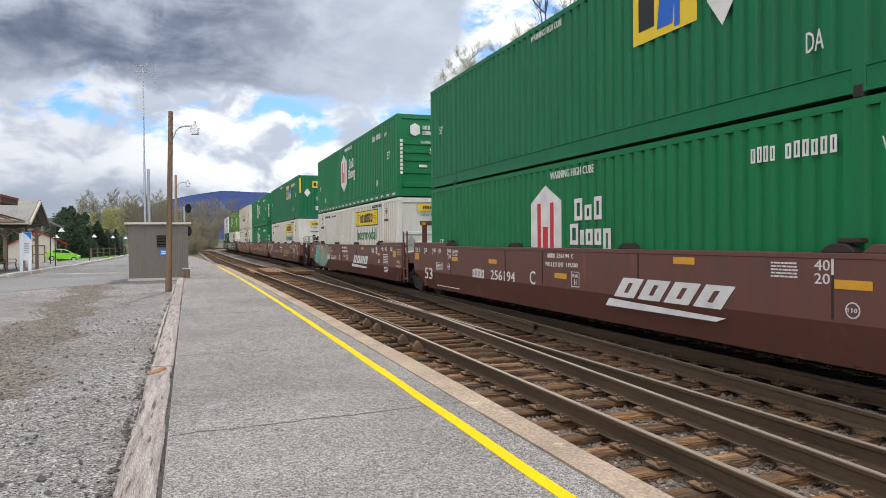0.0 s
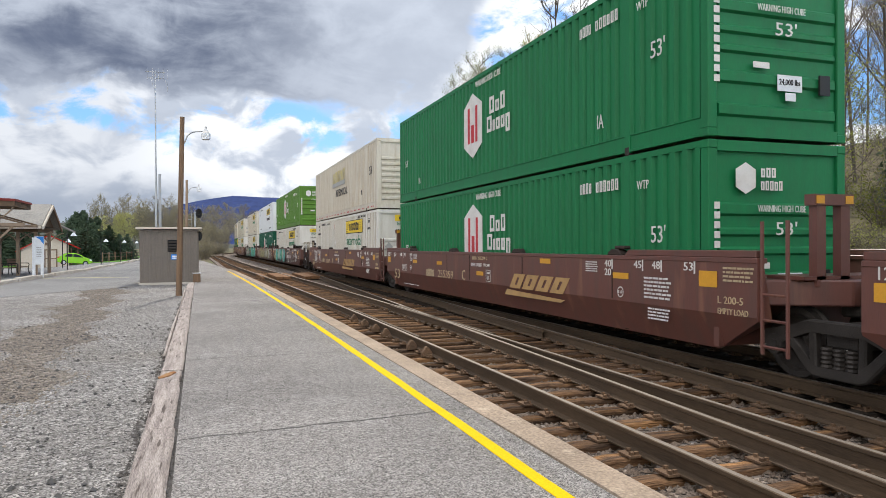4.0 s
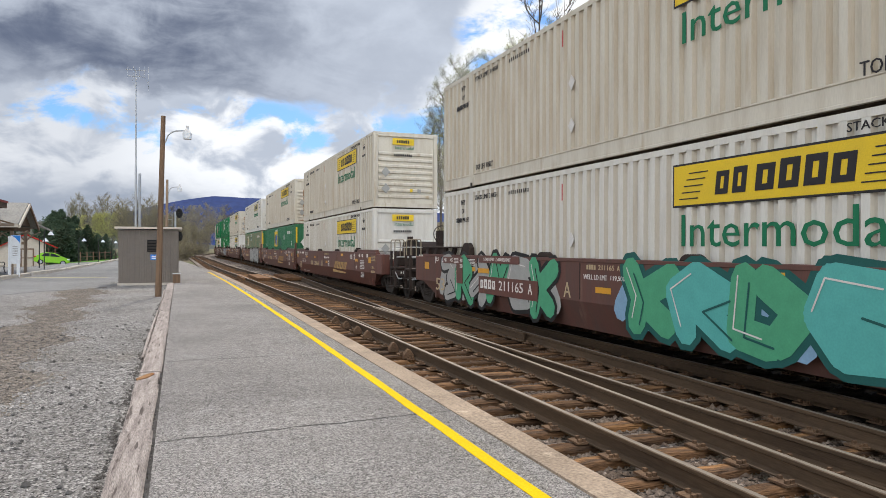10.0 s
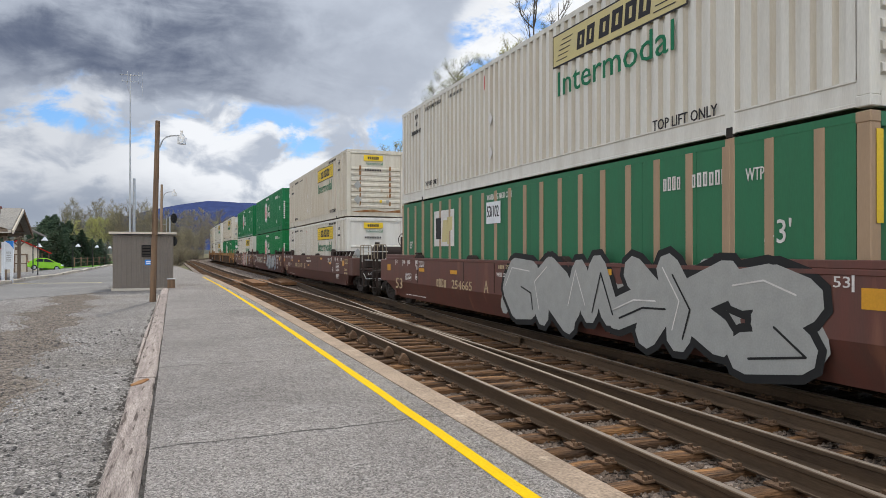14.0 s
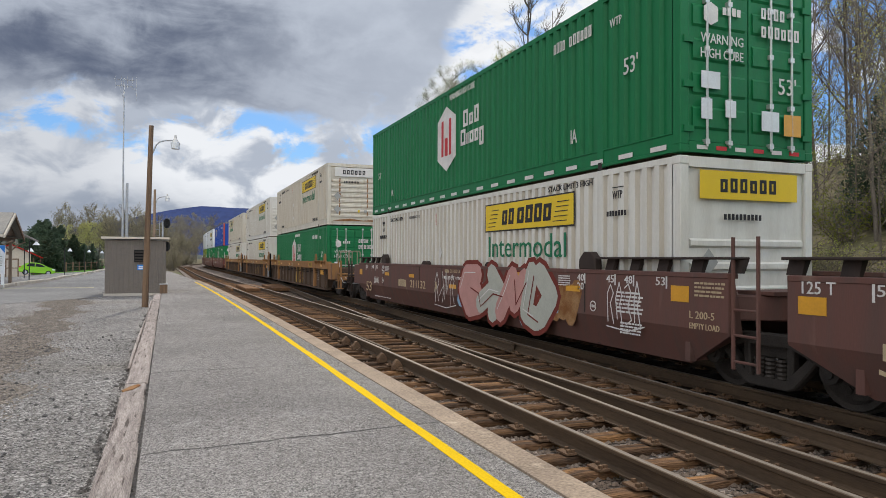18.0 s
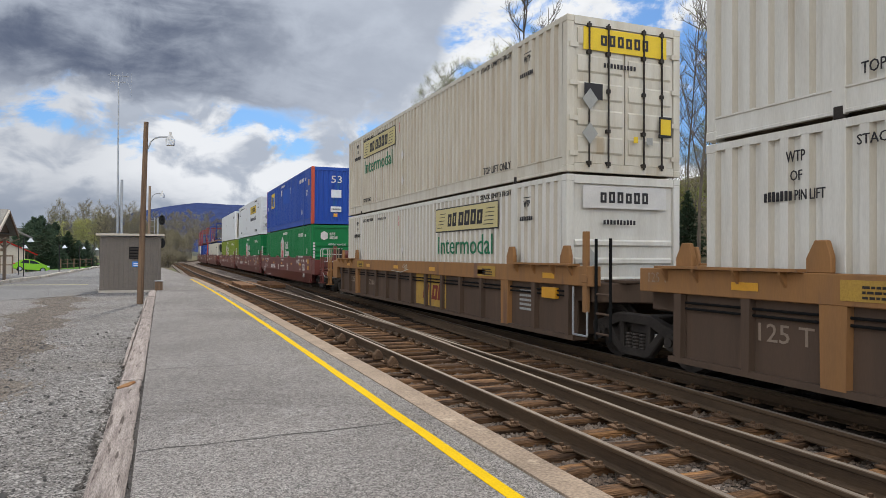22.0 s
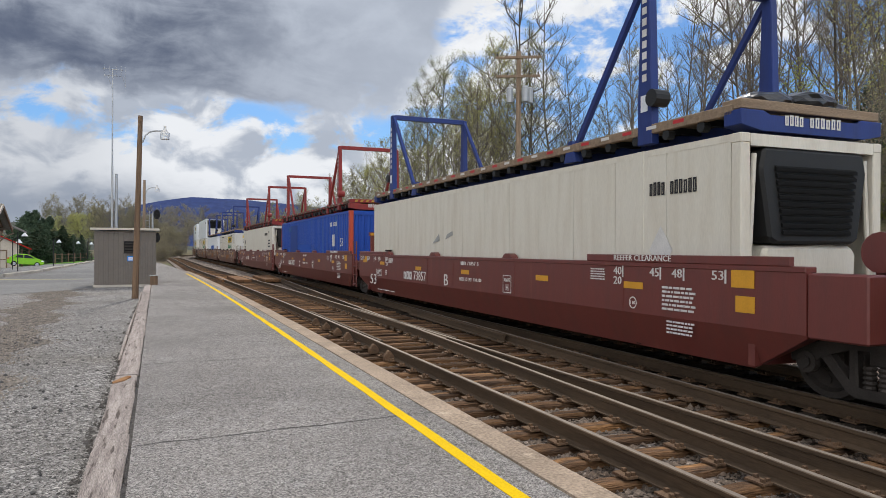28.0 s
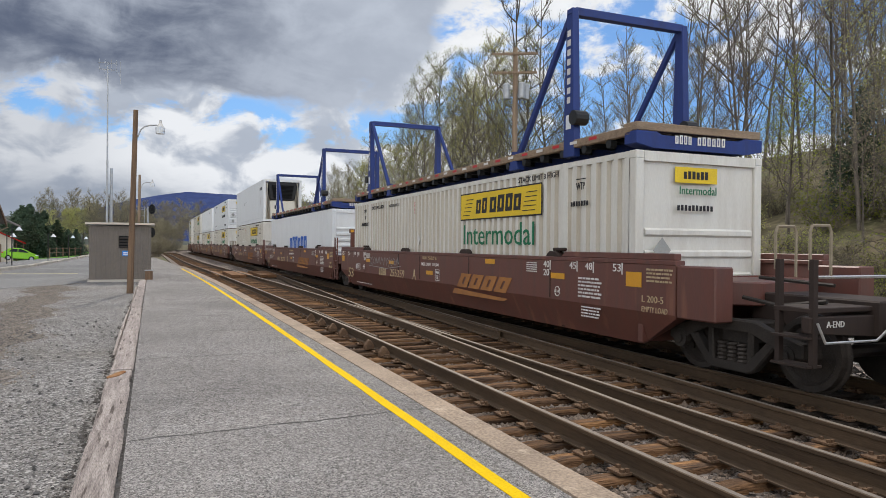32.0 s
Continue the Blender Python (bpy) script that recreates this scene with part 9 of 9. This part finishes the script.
def bench(x, y, turn):
    b = thing("bench", "dark slatted platform bench with scrolled iron ends", "bench", "benches at the station", pose(x, y, 0.1, 0, 0, turn))
    for k in range(4):
        bm = bmesh.new()
        box(bm, -0.75, 0.75, -0.2 + k * 0.12, -0.1 + k * 0.12, 0.42, 0.45)
        part("seat_slat", bm, M["station_wood"], b)
    for k in range(3):
        bm = bmesh.new()
        box(bm, -0.75, 0.75, 0.28 + 0.03 * k, 0.31 + 0.03 * k, 0.55 + k * 0.14, 0.66 + k * 0.14)
        part("back_slat", bm, M["station_wood"], b)
    for s in (-0.72, 0.72):
        bm = bmesh.new()
        pipe(bm, [(s, -0.28, 0), (s, -0.2, 0.25), (s, -0.22, 0.42), (s, 0.25, 0.42), (s, 0.3, 0), ], 0.03)
        pipe(bm, [(s, 0.25, 0.42), (s, 0.4, 0.98)], 0.03)
        pipe(bm, [(s, 0.3, 0.66), (s, -0.2, 0.66), (s, -0.26, 0.55), (s, -0.2, 0.45)], 0.025)
        part("end_frame", bm, M["black"], b)


def station():
    """An open platform shelter: grey gable roof towards the track, a longer roof behind, brown posts and brackets."""
    s = thing("station_shelter", "open depot shelter with grey gable roof on brown bracketed posts", "shelter", m=pose(-17.2, 50.2, 0.0))

    def slope(name, pts, mat, lab="", t=0.12):
        verts = list(pts) + [(x, y, z - t) for x, y, z in pts]
        n = len(pts)
        faces = [tuple(range(n)), tuple(range(2 * n - 1, n - 1, -1))] + [(i, i + n, (i + 1) % n + n, (i + 1) % n) for i in range(n)]
        return part(name, raw_mesh(name, verts, faces, mat), None, s, lab)

    slope("roof_slope", [(-14, -3.0, 3.08), (-0.05, -3.0, 3.08), (-0.05, 0, 4.5), (-14, 0, 4.5)], M["shingle"], "grey shingled slope")
    slope("roof_slope", [(-14, 3.0, 3.02), (-14, 0, 4.5), (-0.05, 0, 4.5), (-0.05, 3.0, 3.02)], M["shingle"])
    # the longer roof behind
    slope("rear_roof", [(-1.0, 2.2, 3.7), (-0.55, 3.0, 3.55), (0.0, 8.5, 2.92), (-2.6, 9.0, 3.9), (-3.0, 2.2, 4.2)], M["shingle"])
    for a, b, lab in (((-3.0, 3.02), (0.02, 4.46), "pale gable board"), ((3.0, 2.96), (-0.02, 4.46), "")):
        bm = bmesh.new()
        prism(bm, [a, b, (b[0], b[1] - 0.2), (a[0], a[1] - 0.2)], -0.03, 0.06, "x")
        part("bargeboard", bm, M["station_wall"] if lab else M["station_wood"], s, lab)
    bm = bmesh.new()
    prism(bm, [(-2.6, 3.05), (0, 4.3), (2.6, 3.05)], -0.5, -0.42, "x")
    part("gable_wall", bm, M["gable_wood"], s, "brown boarded gable")
    bm = bmesh.new()
    box(bm, -14, -0.06, -3.06, -2.98, 2.86, 3.04)
    part("eaves_board", bm, M["station_wall"], s)
    bm = bmesh.new()
    box(bm, -14, -0.3, -2.7, 2.7, 2.88, 2.94)
    part("soffit", bm, M["gable_wood"], s)
    bm = bmesh.new()
    box(bm, -14, -0.4, -2.2, -2.0, 2.68, 2.9)
    box(bm, -0.6, -0.4, -2.0, 2.4, 2.68, 2.9)
    part("beam", bm, M["gable_wood"], s)
    for x, y in ((-0.55, -2.1), (-1.5, -2.1), (-3.4, -2.1), (-5.6, -2.1), (-0.55, 1.8), (-3.4, 1.8)):
        bm = bmesh.new()
        box(bm, x - 0.09, x + 0.09, y - 0.09, y + 0.09, 0, 2.7)
        part("post", bm, M["station_post"], s)
        for d in (-1, 1):
            bm = bmesh.new()
            pipe(bm, [(x, y, 2.05), (x + d * 0.22, y, 2.3), (x + d * 0.5, y, 2.52), (x + d * 0.85, y, 2.68)], 0.05, 4)
            part("bracket", bm, M["station_post"], s)
    # a nearer canopy with a red roof edge
    p = thing("station_canopy", "brown timber canopy with red-edged roof beside the shelter", "canopy", m=pose(-17.36, 42.0, 0))
    bm = bmesh.new()
    prism(bm, [(-9, 4.0), (0, 3.88), (0, 4.16), (-9, 4.5)], -0.6, 3, "y")
    part("roof", bm, M["gable_wood"], p)
    bm = bmesh.new()
    prism(bm, [(-9.05, 4.5), (0.05, 4.16), (0.05, 4.28), (-9.05, 4.7)], -0.66, 3.06, "y")
    part("roof_edge", bm, M["red_edge"], p, "dull red roof edge")
    for y in (-0.4, 2.6):
        bm = bmesh.new()
        box(bm, -9, 0.42, y - 0.08, y + 0.08, 2.86, 3.02)
        part("lower_beam", bm, M["station_post"], p)
        bm = bmesh.new()
        prism(bm, [(-2.6, 3.86), (-2.3, 3.86), (0.42, 3.02), (0.2, 3.0)], y - 0.06, y + 0.06, "y")
        part("rafter", bm, M["gable_wood"], p)
    for x in (-7.4, -4.1, -0.85):
        bm = bmesh.new()
        box(bm, x - 0.12, x + 0.12, -0.5, -0.28, 0, 3.9)
        part("post", bm, M["station_post"], p)
        for d in (-1, 1):
            bm = bmesh.new()
            pipe(bm, [(x, -0.4, 2.1), (x + d * 0.35, -0.4, 2.45), (x + d * 0.75, -0.4, 2.88)], 0.07, 4)
            part("bracket", bm, M["station_post"], p)
            bm = bmesh.new()
            pipe(bm, [(x, -0.4, 3.1), (x + d * 0.5, -0.4, 3.55), (x + d * 0.8, -0.4, 3.9)], 0.05, 4)
            part("bracket", bm, M["station_post"], p)
    bench(-19.2, 46.5, 78)
    bench(-18.75, 48.6, 78)
    bench(-20.6, 46.0, 78)
    # pendant lamps on thin dark posts
    for x, y, z in ((-17.55, 60, 2.7), (-18.9, 66, 2.25), (-17.2, 76, 2.35), (-16.9, 90, 2.35), (-16.2, 98, 2.3)):
        l = thing("post_lamp", "small white-shaded lamp on a thin dark post", "lamp post", "lamps of the forecourt", pose(x, y, -0.1))
        bm = bmesh.new()
        tube(bm, (-0.45, 0, -0.2), (-0.45, 0, z + 0.3), 0.04, n=8)
        pipe(bm, [(-0.45, 0, z + 0.3), (-0.2, 0, z + 0.42), (0, 0, z + 0.3)], 0.025)
        part("post", bm, M["black"], l)
        bm = bmesh.new()
        tube(bm, (0, 0, z), (0, 0, z + 0.28), 0.24, 0.05, n=12)
        part("shade", bm, M["white_sign"], l)


station()


def sign_board():
    s = thing("information_board", "tall white information board with blue corner", "sign", m=pose(-17.0, 44.9, 0, 0, 0, 0))
    for x in (-0.21, 0.21):
        bm = bmesh.new()
        box(bm, x - 0.07, x + 0.07, -0.08, 0.08, -0.1, 1.0 if x > 0 else 2.3)
        part("post", bm, M["white_sign"], s, bevel=0.01)
    bm = bmesh.new()
    box(bm, -0.15, 0.31, -0.05, 0.05, 0.75, 2.36)
    b = part("board", bm, M["white_sign"], s, bevel=0.01)
    shapes([[(0.03, 0.46), (0.25, 0.3), (0.46, 0.02), (0.46, 0.46)]], end_frame(-0.15, -0.05, 1.89), M["blue_sign"], b, "blue_corner")
    shapes(fine_lines(6, 0.26, 0.6, 4), end_frame(-0.06, -0.05, 1.2), M["silver_paint"], b, "small_print")


sign_board()
gather()


def small_house():
    h = thing("outbuilding", "small cream outbuilding with bright red metal roof", "building", m=pose(-25.18, 92, -0.66, 0, 0, 10.5))
    bm = bmesh.new()
    prism(bm, [(-2.86, -0.2), (2.0, -0.2), (2.0, 2.72), (0.0, 3.72), (-2.86, 2.2)], 0, 4.5, "y")
    part("wall", bm, M["house_wall"], h, "cream boarded wall")
    for a, b in (((-3.4, 1.86), (0.0, 3.78)), ((0.0, 3.78), (3.25, 2.16))):
        bm = bmesh.new()
        prism(bm, [a, b, (b[0], b[1] + 0.1), (a[0], a[1] + 0.1)], -0.35, 4.8, "y")
        part("roof_slope", bm, M["red_roof"], h)
    bm = bmesh.new()
    box(bm, -0.42, 0.74, -0.04, 0.01, 0.0, 2.05)
    d = part("door", bm, M["house_wall"], h, "double door with dark frame")
    bm = bmesh.new()
    for a in ((-0.52, -0.38, 0, 2.15), (0.70, 0.84, 0, 2.15), (-0.52, 0.84, 2.01, 2.15), (-0.38, 0.7, 1.0, 1.1)):
        box(bm, a[0], a[1], -0.09, -0.02, a[2], a[3])
    part("door_frame", bm, M["station_wood"], d)
    bm = bmesh.new()
    box(bm, -0.42, -0.12, -0.05, 0.0, 2.6, 2.95)
    part("vent", bm, M["station_wood"], h)
    for x in (2.3, 3.0):
        bm = bmesh.new()
        box(bm, x - 0.06, x + 0.06, 0.4, 0.52, -0.1, 2.25)
        part("porch_post", bm, M["station_wood"], h)


small_house()


def parked_car():
    c = thing("car", "bright lime green small hatchback parked on the forecourt", "car", m=pose(-21.85, 87.5, -0.32, 0, 4.0, 12) @ Matrix.Scale(0.90, 4))
    prof = [(-1.92, 0.35), (-1.95, 0.75), (-1.85, 0.95), (-1.5, 1.05), (-1.25, 1.38), (-0.8, 1.50), (0.1, 1.50), (0.65, 1.32), (1.15, 1.0), (1.7, 0.88), (1.93, 0.72), (1.95, 0.4), (1.6, 0.25), (-1.6, 0.25)]
    bm = bmesh.new()
    prism(bm, prof, -0.82, 0.82, "y")
    part("body", bm, M["lime_car"], c, bevel=0.05, smooth=False)
    for y in (-0.83, 0.83):
        for pts in ([(-1.2, 1.05), (-0.85, 1.4), (-0.3, 1.42), (-0.3, 1.03)], [(-0.22, 1.03), (-0.22, 1.42), (0.1, 1.41), (0.55, 1.25), (0.9, 1.02)]):
            bm = bmesh.new()
            prism(bm, pts, *sorted((y, y * 0.985)), "y")
            part("side_window", bm, M["glass"], c)
        for x in (-1.22, 1.2):
            bm = bmesh.new()
            tube(bm, (x, y * 0.86, 0.31), (x, y * 1.02, 0.31), 0.31, n=18)
            w = part("wheel", bm, M["rubber"], c)
            bm = bmesh.new()
            tube(bm, (x, y * 1.02, 0.31), (x, y * 1.035, 0.31), 0.2, n=14)
            part("rim", bm, M["galv"], w)
    bm = bmesh.new()
    box(bm, 1.6, 1.9, -0.86, -0.8, 0.7, 0.82)
    part("headlight", bm, M["white_sign"], c)
    bm = bmesh.new()
    box(bm, -1.92, -1.75, -0.86, -0.8, 0.85, 1.0)
    part("tail_light", bm, M["red_roof"], c)


parked_car()


def fence():
    f = thing("rail_fence", "low dark rail fence along the lawn", "fence", m=pose(0, 0, 0))
    pts = [(-19.5 + 0.45 * k, 92 + 2.2 * k) for k in range(13)]
    for k, (x, y) in enumerate(pts):
        bm = bmesh.new()
        box(bm, x - 0.06, x + 0.06, y - 0.06, y + 0.06, -0.1, 1.1)
        part("post", bm, M["station_wood"], f)
        if k:
            for z in (0.5, 0.95):
                bm = bmesh.new()
                pipe(bm, [(*pts[k - 1], z), (x, y, z)], 0.04, 4)
                part("rail", bm, M["station_wood"], f)


fence()


# ---- behind the train ----
def utility_pole():
    d = 35.0
    x, y = EYE[0] + d * math.sin(radians(28.5)), d * math.cos(radians(28.5))
    p = thing("utility_pole", "wooden utility pole with crossarms and three grey transformers", "utility pole", m=pose(x, y, 0, 0, 0, -28))
    g = bank_height(x, y)
    bm = bmesh.new()
    tube(bm, (0, 0, g - 0.3), (0.02, 0, 11.75), 0.17, 0.12, n=12)
    part("pole", bm, M["pole_wood"], p)
    for z, w in ((11.35, 1.15), (10.4, 1.1)):
        bm = bmesh.new()
        box(bm, -w, w, -0.2, -0.09, z, z + 0.12)
        part("crossarm", bm, M["pole_wood"], p, bevel=0.01)
        for xx in (-w + 0.1, -w * 0.5, w * 0.5, w - 0.1):
            bm = bmesh.new()
            tube(bm, (xx, -0.14, z + 0.12), (xx, -0.14, z + 0.28), 0.045, 0.03, n=8)
            part("insulator", bm, M["truck_steel"], p)
    for xx, yy in ((-0.42, -0.1), (0.34, -0.3), (0.56, 0.0)):
        bm = bmesh.new()
        tube(bm, (xx, yy, 9.15), (xx, yy, 9.85), 0.17, n=16)
        tube(bm, (xx, yy, 9.85), (xx, yy, 9.93), 0.18, 0.12, n=16)
        part("transformer", bm, M["galv"], p, "grey cylindrical transformer")
    bm = bmesh.new()
    pipe(bm, [(-0.7, -0.1, 9.6), (0, 0, 9.7), (0.8, 0, 9.6)], 0.04)
    part("mount", bm, M["galv"], p)
    # a grey steel post nearer the line
    s = thing("steel_post", "slim grey steel post with a small hooded fitting", "post", m=pose(4.6, 17.9, 0))
    bm = bmesh.new()
    tube(bm, (0, 0, -0.6), (0, 0, 4.55), 0.065, n=10)
    part("post", bm, M["galv"], s)
    bm = bmesh.new()
    prism(bm, [(-0.12, 4.35), (0.14, 4.35), (0.18, 4.62), (0.0, 4.78), (-0.12, 4.7)], -0.1, 0.1, "y")
    part("hood", bm, M["truck_steel"], s, bevel=0.02)
    strip("service_track", [(y, 3.4, 7.6, -0.30) for y in (-60, -20, 0, 20, 40, 70, 100)], M["gravel"], "pale gravel service track behind the line", "gravel", depth=0.3)


utility_pole()


# ---- running ----
def motions():
    times = list(range(0, 33))
    for ob, mid, z in RUNNING:
        rows = []
        for t in times:
            s = mid - travelled(t)
            xa, ya, _ = on_line(s - TRUCK_Y)
            xb, yb, _ = on_line(s + TRUCK_Y)
            rows.append((t, pose((xa + xb) / 2, (ya + yb) / 2, z, 0, 0, -math.degrees(math.atan2(xb - xa, yb - ya)))))
        walk(ob, rows)
    # all wheelsets turn alike: one set of keys for each place on a truck
    first = {}
    for w in WHEELS:
        k = round(w.location.y, 2)
        if k not in first:
            first[k] = w
            walk(w, [(i / 30, pose(0, k, WHEEL_R, math.degrees(travelled(i / 30) / WHEEL_R))) for i in range(0, 961)])
        else:
            a = first[k].animation_data
            w.rotation_mode = "QUATERNION"
            d = w.animation_data_create()
            d.action, d.action_slot = a.action, a.action_slot


motions()
